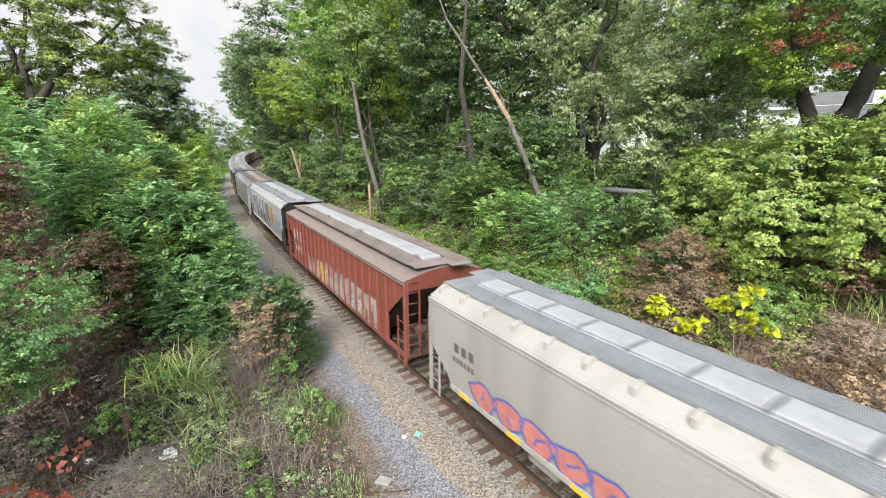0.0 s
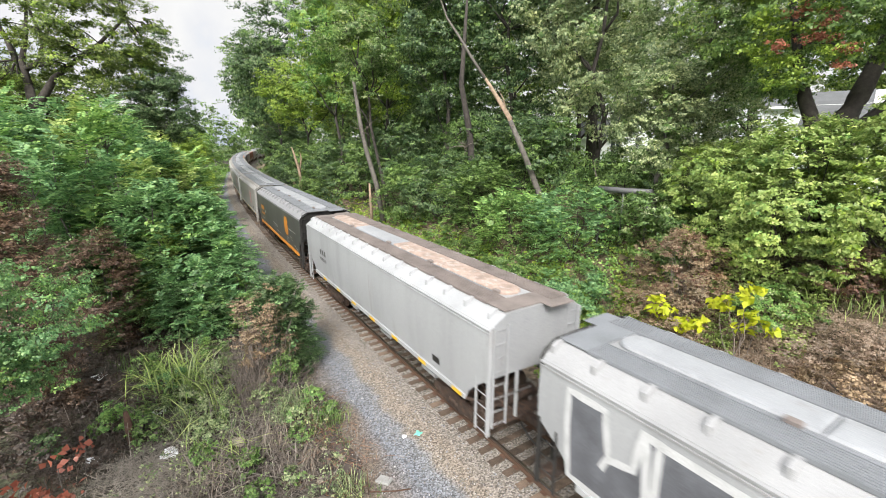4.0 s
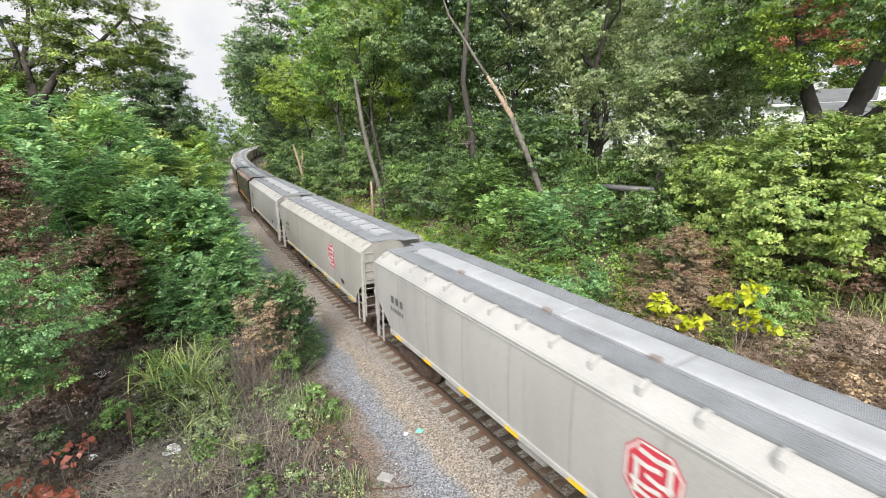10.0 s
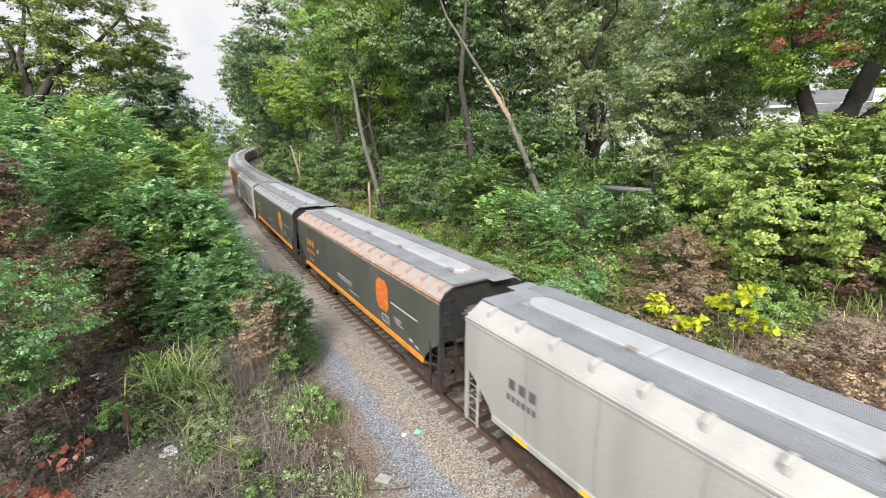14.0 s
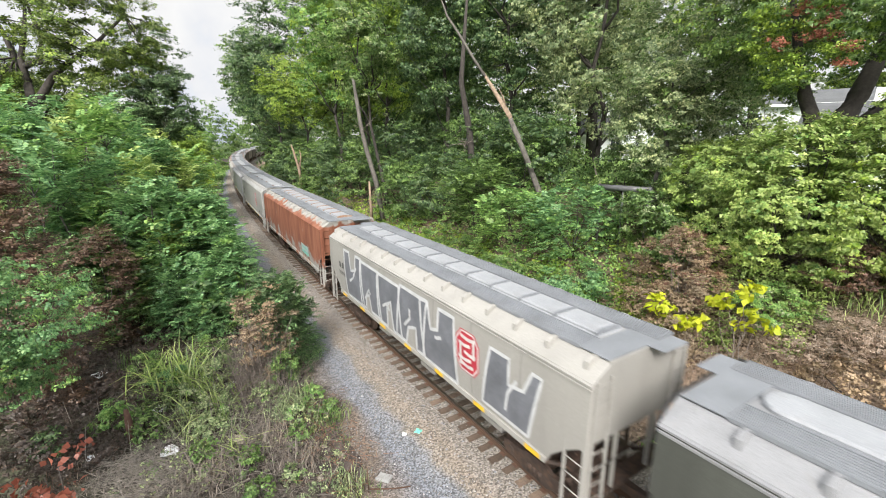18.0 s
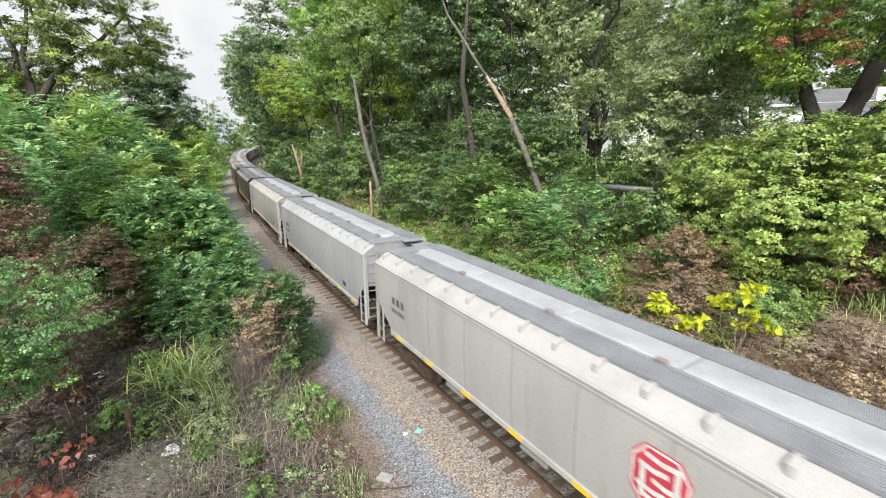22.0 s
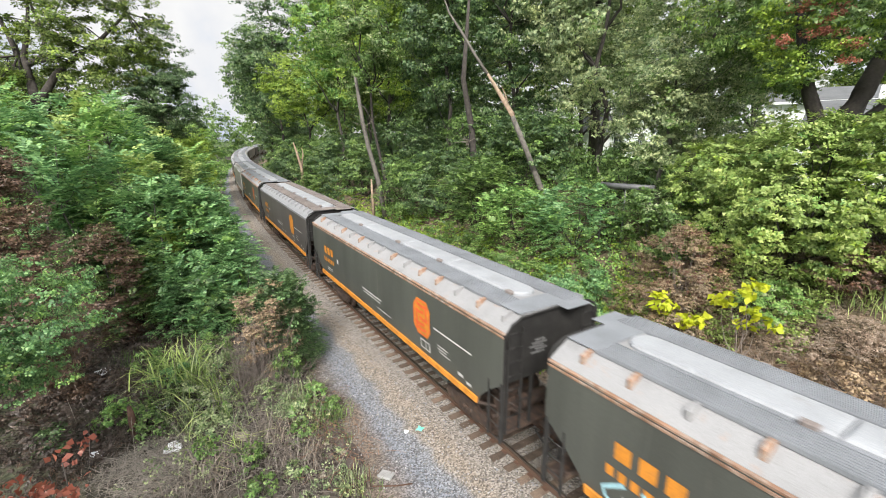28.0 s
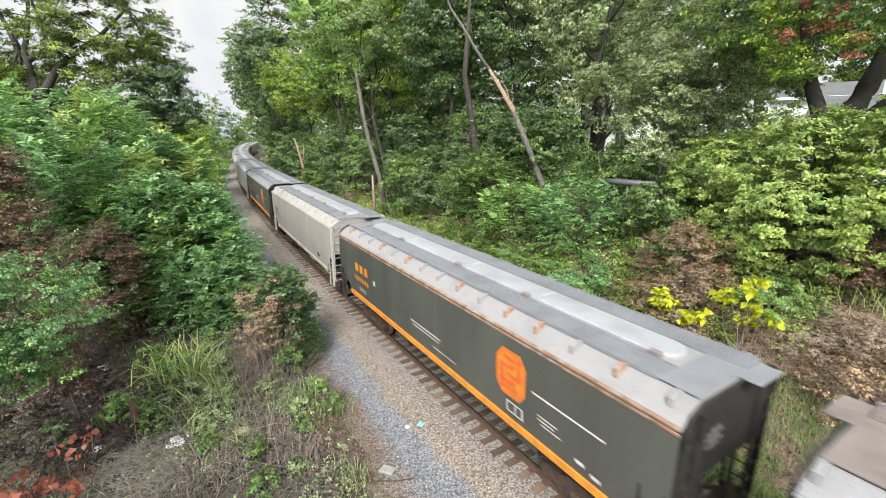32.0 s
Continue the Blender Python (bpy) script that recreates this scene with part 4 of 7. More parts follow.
def tag_piece(seed, kind, x0, x1, z0, z1, n, fill, line, shape=blob, width=0.07, label="sprayed graffiti lettering"):
    """A row of sprayed shapes with outlines, and their shine marks."""
    r = random.Random(seed)
    out = []
    w = (x1 - x0) / n
    for i in range(n):
        o = shape(r, x0 + w * (i + 0.5), (z0 + z1) / 2 + r.uniform(-0.05, 0.05), w * 1.12, (z1 - z0) * r.uniform(0.88, 1.0))
        o = [(x, min(max(z, z0), z1)) for x, z in o]
        out.append(("graffiti_letter", patch_bm(kind, o, 0.015 + 0.0012 * i), fill, label))
        bm_l = stroke_bm(kind, o + o[:1], width, 0.019 + 0.0012 * i)
        c = (x0 + w * (i + 0.5), (z0 + z1) / 2)
        stroke_bm(kind, [(c[0] + r.uniform(-0.3, 0) * w, c[1] + r.uniform(-0.2, 0.3) * (z1 - z0)), c, (c[0] + r.uniform(0, 0.3) * w, c[1] - r.uniform(0, 0.3) * (z1 - z0))], width * 0.9, 0.021 + 0.0012 * n, bm_l)
        out.append(("graffiti_outline", bm_l, line, ""))
    return out


def scribble(seed, kind, x0, x1, z0, z1, n, mat, width=0.05, label="sprayed graffiti scribble"):
    r = random.Random(seed)
    out = []
    w = (x1 - x0) / n
    for i in range(n):
        cx = x0 + w * (i + 0.5)
        a0 = r.uniform(0, 6)
        pts = [(cx + w * 0.55 * math.cos(a0 + t) * (0.6 + 0.4 * math.sin(2 * t)), (z0 + z1) / 2 + (z1 - z0) * 0.5 * math.sin(a0 + t * 0.9)) for t in np.linspace(0, 5.0, 12)]
        out.append(("graffiti_scribble", stroke_bm(kind, pts, width, 0.016 + 0.001 * (i % 4)), mat, label))
    return out


def dark_car(label, body="dark", roof="dark_roof", logo=None, graffiti=(), **kw):
    kw.setdefault("half", 8.1)
    return hopper(label, M[body], roof=M[roof], ends=M["black"], stripe="orange", logo=(M["orange"], logo), mark=M["orange"], small=M["white"], graffiti=graffiti, boards=M[kw.pop("boards", "board")], **kw)


RL = (M["red"], M["white"])
DARK = "dark grey covered hopper car with orange stripe and emblem"
GREY = "weathered light grey covered hopper car with red octagonal emblem"
PLAIN = "plain off-white covered hopper car with long white roof hatches"


def grey_car(label, body, red=True, lids="long", graffiti=(), **kw):
    kw.setdefault("half", 7.72)
    kw.setdefault("seam", M["seam"])
    return hopper(label, M[body], lids=lids, logo=RL if red else None, mark=M["letter_grey"], graffiti=graffiti, **kw)


M["logo_red"] = surface("red_orange_emblem_paint", (0.6, 0.1, 0.03), 0.85, 1.15, 4, 30, 0.5)
# where each car's leading and trailing ends stand on the line at 14 s
ENDS = {-4: (-148.7, -133.1), -3: (-131.5, -114.5), -2: (-112.9, -96.4), -1: (-94.7, -78.1), 0: (-76.5, -60.2), 1: (-58.6, -43.0), 2: (-41.5, -25.9), 3: (-24.5, -8.8), 4: (-7.2, 8.8), 5: (10.1, 26.2), 6: (27.6, 44.0), 7: (45.3, 60.8), 8: (62.3, 78.8), 9: (80.2, 95.85), 10: (97.0, 112.4), 11: (113.9, 129.8), 12: (131.1, 147.1), 13: (148.5, 164.7), 14: (166.1, 182.6), 15: (184.1, 200.3)}


def half_of(k):
    return round((ENDS[k][1] - ENDS[k][0]) / 2, 2)


train = {
    -4: hopper("grey curved-side covered hopper car with salmon and blue graffiti", M["grey_a"], lids="panels", mark=M["letter_grey"], graffiti=tag_piece(3, "curved", -5.2, 5.6, 1.5, 2.35, 11, M["spray_red"], M["spray_blue"]), half=half_of(-4)),
    -3: hopper("oxide-red ribbed covered hopper car with white roof trough and graffiti", M["red_car"], kind="flat", roof=M["red_roof"], boards=M["board_brown"], lids="trough", stripe="none", mark=M["white"], graffiti=tag_piece(5, "flat", -6.0, 0.4, 1.2, 2.5, 8, M["spray_faded"], M["spray_smoke"], block, 0.05) + tag_piece(9, "flat", -4.6, -3.0, 1.3, 1.9, 2, M["spray_cyan"], M["spray_white"], slab, 0.05) + tag_piece(8, "flat", 0.5, 1.9, 1.2, 2.3, 2, M["spray_yellow"], M["spray_edge"], block, 0.04) + tag_piece(14, "flat", 2.0, 3.8, 1.2, 2.2, 3, M["spray_faded"], M["spray_smoke"], block, 0.04), half=half_of(-3)),
    -2: hopper("white covered hopper car with tall dark graffiti and orange emblem", M["white_car"], ends=M["black"], roof=M["pale"], boards=M["board"], logo=(M["orange"], None), mark=M["orange"], graffiti=tag_piece(12, "curved", -3.0, 7.3, 1.6, 3.75, 6, M["spray_dark"], M["spray_white"], block, 0.16) + tag_piece(13, "curved", -7.6, -5.2, 1.6, 3.4, 1, M["spray_mid"], M["spray_white"], slab, 0.05), half=half_of(-2)),
    -1: hopper("chalky white covered hopper car with rust-stained roof hatches", M["white_car"], boards=M["board_brown"], lid_brown=True, mark=M["letter_grey"], half=half_of(-1)),
    0: dark_car(DARK, half=half_of(0)),
    1: grey_car("dusty pinkish-grey covered hopper car with red octagonal emblem", "pinkish", lids="panels", half=half_of(1)),
    2: grey_car(GREY, "grey_b", half=half_of(2)),
    3: grey_car(GREY, "grey_a", lids="panels", graffiti=scribble(51, "curved", 3.0, 6.3, 1.55, 2.25, 4, M["spray_ochre"], 0.04), half=half_of(3)),
    4: grey_car("light grey covered hopper car with long white roof hatches", "grey_b", red=False, half=half_of(4)),
    5: dark_car("dark grey covered hopper car with heavily rusted roof", roof="rust_roof_b", logo=M["logo_red"], boards="board", half=half_of(5)),
    6: dark_car(DARK, half=half_of(6)),
    7: grey_car("grey covered hopper car with tall dark grey graffiti", "grey_a", lids="panels", graffiti=tag_piece(21, "curved", -3.0, 5.6, 1.6, 3.7, 5, M["spray_block"], M["spray_white"], block, 0.12) + tag_piece(22, "curved", -6.2, -4.6, 1.6, 3.5, 1, M["spray_block"], M["spray_white"], block, 0.1), half=half_of(7)),
    8: hopper("rust-orange covered hopper car streaked with bare patches", M["rust_car"], lids="panels", stripe="none", roof=M["rust_car"], boards=M["board"], graffiti=[("painted_panel", patch_bm("curved", [(-5.4, 1.84), (-3.85, 1.84), (-3.85, 2.42), (-5.4, 2.42)]), M["spray_pale"], "sprayed pale cyan panel"), ("painted_band", patch_bm("curved", [(-5.4, 1.84), (-3.85, 1.84), (-3.85, 2.02), (-5.4, 2.06)], 0.02), M["spray_mint"], "sprayed mint green band"), ("painted_band", patch_bm("curved", [(-5.2, 2.18), (-4.0, 2.2), (-4.0, 2.29), (-5.2, 2.28)], 0.02), M["spray_mint"], "sprayed mint green band")], half=half_of(8)),
    9: grey_car(GREY, "grey_b", half=half_of(9)),
    10: grey_car("pale bluish-white covered hopper car with yellow reflectors", "pale", red=False, half=half_of(10)),
    11: grey_car("cream-white covered hopper car with long white roof hatches", "cream", red=False, graffiti=[("paint_patch", patch_bm("curved", [(4.9, 2.28), (6.4, 2.28), (6.4, 3.2), (4.9, 3.2)], 0.006), M["white_patch"], "fresh white paint patch")], half=half_of(11)),
    12: dark_car("dark grey covered hopper car with pale blue graffiti", graffiti=scribble(41, "curved", -2.2, 6.4, 1.6, 2.5, 8, M["spray_cyan"], 0.1), roof="rust_roof", logo=M["logo_red"], half=half_of(12)),
    13: dark_car("dark grey hopper car with rust-edged roof and red-orange emblem", roof="rust_roof", logo=M["logo_red"], half=half_of(13)),
    14: dark_car("brownish dark grey covered hopper car with orange emblem", "dark_b", "dark_roof", boards="board_brown", half=half_of(14)),
    15: dark_car("dark grey hopper car with rust-edged roof and red-orange emblem", roof="rust_roof", logo=M["logo_red"], half=half_of(15)),
    16: grey_car("cream-white covered hopper car with long white roof hatches", "cream", red=False),
    17: dark_car(DARK),
    18: grey_car(PLAIN, "white_car", red=False),
    19: grey_car(GREY, "grey_b"),
    20: dark_car(DARK, "dark_b"),
    21: grey_car(PLAIN, "grey_b", red=False),
    22: grey_car(PLAIN, "grey_a", red=False),
    23: dark_car(DARK),
    24: grey_car(PLAIN, "grey_b", red=False),
    25: grey_car(PLAIN, "white_car", red=False),
}
SPEED, EASE = 10.18, -0.0133


def motions():
    """The train rolls past under the bridge."""
    for k, car in train.items():
        start = sum(ENDS[k]) / 2 if k in ENDS else 209.4 + 17.4 * (k - 16)
        rows = []
        for i in range(33):
            t = float(i)
            u = start - SPEED * (t - 14) - 0.5 * EASE * (t - 14) ** 2
            a, b = on_track(u - 5.85), on_track(u + 5.85)
            c = (a + b) / 2
            rows.append((t, pose(c.x, c.y, 0, 0, 0, math.degrees(math.atan2(b.y - a.y, b.x - a.x)))))
        walk(car, rows)


# ---------------------------------------------------------------- plants
rng = np.random.default_rng(7)


def leaves_np(centres, radii, count, length, flat=0.55, up=0.55, droop=0.2, out_from=None, simple=False, sprig=11, tier=0.45):
    """Leaves gathered in sprigs that are strewn in flattened clumps: folded quads, or simple pointed ones for far crowns."""
    def strew(k):
        g = rng.normal(size=(k, 3))
        g /= np.linalg.norm(g, axis=1, keepdims=True) + 1e-9
        g *= (rng.random(k) ** 0.45)[:, None]
        return g
    m = max(1, round(count / sprig))
    per = max(1, round(count / m))
    c = np.repeat(centres, m, 0)
    r = np.repeat(radii, m)
    g = strew(len(c))
    g[:, 2] *= flat
    c = c + g * r[:, None]
    face = rng.normal(size=(len(c), 3)) * 0.4
    face[:, 2] += up
    face += g * 0.5
    if out_from is not None:
        o = c - out_from
        face += 0.85 * o / (np.linalg.norm(o, axis=1, keepdims=True) + 1e-9)
    size = np.minimum(length * 0.55 * math.sqrt(per) * rng.uniform(0.7, 1.3, len(c)), r)
    g = np.repeat(g, per, 0)
    n = len(g)
    spray = strew(n)
    spray[:, 2] *= tier
    p = np.repeat(c, per, 0) + spray * np.repeat(size, per)[:, None]
    g = 0.5 * g + spray
    nrm = np.repeat(face, per, 0) + rng.normal(size=(n, 3)) * 0.4
    nrm /= np.linalg.norm(nrm, axis=1, keepdims=True)
    t = rng.normal(size=(n, 3)) + g * 1.2
    t[:, 2] -= droop
    t -= nrm * (t * nrm).sum(1, keepdims=True)
    t /= np.linalg.norm(t, axis=1, keepdims=True) + 1e-9
    b = np.cross(nrm, t)
    ln = length * rng.uniform(0.65, 1.3, n)
    w = ln * rng.uniform(0.28, 0.4, n)
    if simple:
        V = np.empty((n, 3, 3))
        V[:, 0] = p + t * (ln * 0.55)[:, None]
        V[:, 1] = p - t * (ln * 0.45)[:, None] + b * w[:, None] * 1.1
        V[:, 2] = p - t * (ln * 0.3)[:, None] - b * w[:, None] * 1.1
        return V.reshape(-1, 3), np.arange(n * 3).reshape(n, 3)
    fold = nrm * (ln * 0.12)[:, None]
    V = np.empty((n, 4, 3))
    V[:, 0] = p - t * (ln / 2)[:, None]
    V[:, 2] = p + t * (ln / 2)[:, None] - fold
    V[:, 1] = p + b * w[:, None] + fold
    V[:, 3] = p - b * w[:, None] + fold
    return V.reshape(-1, 3), np.arange(n * 4).reshape(n, 4)


def fronds_np(starts, dirs, length, pairs, leaf):
    """Feathered leaves: pairs of leaflets along drooping stalks."""
    Vs = []
    n = len(starts)
    d = dirs / (np.linalg.norm(dirs, axis=1, keepdims=True) + 1e-9)
    side = np.cross(d, np.array([0, 0, 1.0]))
    side /= np.linalg.norm(side, axis=1, keepdims=True) + 1e-9
    ln = length * rng.uniform(0.7, 1.2, n)
    for i in range(pairs):
        u = (i + 1) / pairs
        p = starts + d * (ln * u)[:, None]
        p[:, 2] -= ln * 0.38 * u * u
        for s in (-1, 1):
            t = side * s + d * 0.45 + rng.normal(size=(n, 3)) * 0.12
            t[:, 2] -= 0.25
            t /= np.linalg.norm(t, axis=1, keepdims=True)
            b = d - t * (d * t).sum(1, keepdims=True)
            b /= np.linalg.norm(b, axis=1, keepdims=True) + 1e-9
            L = (leaf * (1 - 0.55 * abs(u - 0.45)) * rng.uniform(0.8, 1.2, n))[:, None]
            V = np.empty((n, 4, 3))
            V[:, 0], V[:, 2] = p, p + t * L
            V[:, 1], V[:, 3] = p + t * L * 0.4 + b * L * 0.27, p + t * L * 0.4 - b * L * 0.27
            V[:, 1:4:2, 2] += 0.01
            Vs.append(V)
    V = np.concatenate(Vs).reshape(-1, 3)
    return V, np.arange(len(V)).reshape(-1, 4)


GREENS = {
    "mid": [(0.037, 0.074, 0.020), (0.099, 0.180, 0.047), (0.181, 0.294, 0.083), (0.276, 0.382, 0.133)],
    "deep": [(0.021, 0.047, 0.019), (0.056, 0.112, 0.044), (0.118, 0.202, 0.079), (0.208, 0.273, 0.135)],
    "olive": [(0.032, 0.056, 0.013), (0.093, 0.146, 0.028), (0.176, 0.243, 0.054), (0.260, 0.327, 0.083)],
    "lime": [(0.098, 0.178, 0.024), (0.200, 0.318, 0.042), (0.310, 0.440, 0.064), (0.430, 0.530, 0.105)],
    "bright": [(0.080, 0.176, 0.048), (0.156, 0.308, 0.086), (0.268, 0.445, 0.125), (0.395, 0.540, 0.190)],
    "pale": [(0.088, 0.138, 0.062), (0.205, 0.275, 0.135), (0.350, 0.420, 0.220), (0.530, 0.570, 0.330)],
    "blue": [(0.058, 0.142, 0.058), (0.128, 0.262, 0.106), (0.212, 0.385, 0.160), (0.330, 0.500, 0.222)],
    "brown": [(0.050, 0.029, 0.020), (0.086, 0.051, 0.034), (0.130, 0.080, 0.054), (0.190, 0.125, 0.088)],
    "tan": [(0.140, 0.094, 0.058), (0.215, 0.150, 0.094), (0.310, 0.225, 0.145), (0.420, 0.320, 0.215)],
    "yellow": [(0.400, 0.460, 0.020), (0.560, 0.610, 0.030), (0.680, 0.690, 0.060)],
    "redleaf": [(0.240, 0.078, 0.052), (0.360, 0.130, 0.086), (0.480, 0.210, 0.145)],
    "spring": [(0.126, 0.200, 0.048), (0.240, 0.346, 0.090), (0.356, 0.468, 0.140), (0.512, 0.590, 0.235)],
    # brown litter and brush darkened in colour to stand for the clearing's shade
    "umber_shade": [(0.030, 0.021, 0.017), (0.048, 0.034, 0.028), (0.072, 0.053, 0.045), (0.105, 0.080, 0.068)],
    "deadred": [(0.080, 0.032, 0.020), (0.130, 0.055, 0.034), (0.200, 0.095, 0.060)],
    "pinkdry": [(0.170, 0.120, 0.090), (0.270, 0.195, 0.150), (0.380, 0.290, 0.235), (0.470, 0.385, 0.320)],
    "sumac": [(0.170, 0.050, 0.035), (0.260, 0.085, 0.060), (0.340, 0.125, 0.090)],
    "dry": [(0.14, 0.11, 0.091), (0.21, 0.175, 0.146), (0.3, 0.255, 0.226)],
}
LEAF = {k: leaf_mat(k + "_leaves", v, through_light=0.15 if k in ("brown", "tan", "dry", "umber_shade", "deadred", "pinkdry") else 0.38) for k, v in GREENS.items()}


def leafy(name, V, F, material, root):
    return tagged(share(name, mesh_np(name, V, F, material), root), kind="stuff")


def bend_path(a, b, wob, n=6, r=None):
    r = r or random
    a, b = Vector(a), Vector(b)
    L = (b - a).length
    pts = []
    for i in range(n):
        u = i / (n - 1)
        k = math.sin(u * math.pi) * wob * L
        pts.append(a.lerp(b, u) + Vector((r.uniform(-1, 1), r.uniform(-1, 1), r.uniform(-0.3, 0.3))) * k)
    return pts


def tree(label, x, y, height, spread, colour, crown_low=0.35, leaf=0.16, clumps=110, lai=3.2, trunk_r=0.2, bark="bark", lean=(0, 0), limbs=6, seed=1, clump_r=None, flat=0.6, name="tree", group="", second=None):
    """Tapered trunk, limbs that reach into the crown, and a crown of leaf clumps with gaps."""
    r = random.Random(seed)
    z0 = gz(x, y) - 0.15
    root = new(name)
    root.matrix_basis = pose(x, y, z0)
    top = Vector((lean[0], lean[1], height))
    clump_r = clump_r or 0.115 * spread
    leaf *= 0.76
    per = max(20, int(lai * spread * height * (1 - crown_low) / (0.34 * leaf * leaf) / (clumps + limbs)))
    spine = bend_path((0, 0, 0), top * 0.93, 0.035, 8, r)
    part("trunk", tubed(spine, [trunk_r * (1.25 if i == 0 else 1) * (1 - 0.85 * i / 7) for i in range(8)], 9), M[bark], root)
    base = np.array([lean[0] * 0.6, lean[1] * 0.6, height * (crown_low + 1) / 2])
    half = np.array([spread / 2, spread / 2, height * (1 - crown_low) / 2])
    cs = []
    tips = []
    for i in range(limbs):
        u = r.uniform(crown_low * 0.8, 0.8)
        p0 = spine[min(7, int(u * 7))]
        a = i * math.tau / limbs + r.uniform(-0.4, 0.4)
        e = Vector((math.cos(a), math.sin(a), 0)) * spread * r.uniform(0.24, 0.38) + Vector((p0.x, p0.y, p0.z + height * r.uniform(0.08, 0.26)))
        part("limb", tubed(bend_path(p0, e, 0.09, 5, r), [trunk_r * 0.45, trunk_r * 0.36, trunk_r * 0.26, trunk_r * 0.16, trunk_r * 0.06], 6), M[bark], root)
        tips.append(e)
    g = np.random.default_rng(seed + 100)
    while len(cs) < clumps:
        d = g.normal(size=3)
        d /= np.linalg.norm(d)
        k = 0.35 + 0.65 * g.random() ** 0.6
        bulge = 1 + 0.22 * math.sin(3 * math.atan2(d[1], d[0]) + seed) + 0.16 * math.sin(5 * d[2] + seed * 2)
        c = base + d * half * k * bulge
        if c[2] > height * crown_low * 0.75:
            cs.append(c)
    cs = np.array(cs + [np.array(e) for e in tips])
    rad = clump_r * g.uniform(0.6, 1.3, len(cs))
    def grow(c, rr, n):
        return leaves_np(c, rr, n, leaf, flat, out_from=base, simple=leaf > 0.1 and math.hypot(x, y - 8) > 17)

    leafy("crown", *grow(cs, rad, per), LEAF[colour], root)
    if second:
        pick = g.random(len(cs)) < second[1]
        leafy("crown_tint", *grow(cs[pick], rad[pick] * 1.06, max(10, per // 3)), LEAF[second[0]], root)
    bm = bmesh.new()
    for c in cs[:: max(1, len(cs) // 40)]:
        near = min(spine[2:] + tips, key=lambda q: (q - Vector(c)).length)
        tube(bm, bend_path(near, c, 0.08, 4, r), [trunk_r * 0.14, trunk_r * 0.1, trunk_r * 0.06, 0.008], 4, False)
    tagged(part("twig_growth", bm, M[bark], root), kind="stuff")
    return tagged(root, label, "tree", group)


def shrub(label, x, y, height, spread, colour, leaf=0.14, clumps=80, lai=3.2, seed=1, clump_r=None, flat=0.5, depth=None, name="shrub", style="leaf", second=None, z=None, stems=7, up=0.55, bark="bark_dark", group="", stem_r=0.045):
    """Several stems from the ground and a mound of leaf clumps."""
    r = random.Random(seed)
    g = np.random.default_rng(seed + 500)
    z0 = gz(x, y) - 0.05 if z is None else z
    root = new(name)
    root.matrix_basis = pose(x, y, z0)
    depth = depth or spread
    simple = style == "leaf" and math.hypot(x, y - 8) > 17
    leaf *= 0.8 if simple else 1.0
    clump_r = clump_r or 0.13 * math.sqrt(spread * height)
    per = max(3, int(lai * spread * height / ((1.9 if style == "frond" else 0.34) * leaf * leaf) / clumps))
    cs = []
    while len(cs) < clumps:
        u = 0.03 + 0.93 * g.random() ** 0.8
        a = g.uniform(0, math.tau)
        bulge = 1 + 0.2 * math.sin(3 * a + seed) + 0.14 * math.sin(7 * a + 2 * seed) + 0.12 * math.sin(9 * u + seed)
        k = math.sqrt(max(0.02, 1 - ((u - 0.32) / 0.72) ** 2)) * (0.4 + 0.6 * g.random() ** 0.5) * bulge
        cs.append(np.array([math.cos(a) * depth / 2 * k, math.sin(a) * spread / 2 * k, u * height * (1 - 0.12 * g.random())]))
    cs = np.array(cs)
    rad = clump_r * g.uniform(0.6, 1.35, len(cs))
    mid = np.array([0, 0, height * 0.35])
    if style == "frond":
        st = np.repeat(cs, per, 0) + rng.normal(size=(len(cs) * per, 3)) * clump_r * 0.45
        dr = rng.normal(size=st.shape)
        dr[:, 2] = np.abs(dr[:, 2]) * 0.3 + 0.15
        dr += 0.7 * (st - mid) / (np.linalg.norm(st - mid, axis=1, keepdims=True) + 1e-9)
        V, F = fronds_np(st, dr, clump_r * 1.25, 6, leaf)
    else:
        V, F = leaves_np(cs, rad, per, leaf, flat, up=up, out_from=mid, simple=simple)
    leafy("foliage", V, F, LEAF[colour], root)
    if second:
        pick = g.random(len(cs)) < second[1]
        if pick.any():
            V, F = leaves_np(cs[pick], rad[pick] * 1.05, max(8, per // 3 if style == "leaf" else per * 3), leaf, flat, out_from=mid, simple=simple)
            leafy("foliage_tint", V, F, LEAF[second[0]], root)
    for i in range(stems):
        c = cs[r.randrange(len(cs))]
        part("stem", tubed(bend_path((r.uniform(-0.2, 0.2), r.uniform(-0.2, 0.2), 0), c * 0.95, 0.08, 5, r), [stem_r, stem_r * 0.85, stem_r * 0.65, stem_r * 0.45, stem_r * 0.18], 5), M[bark], root)
    return tagged(root, label, "shrub", group)


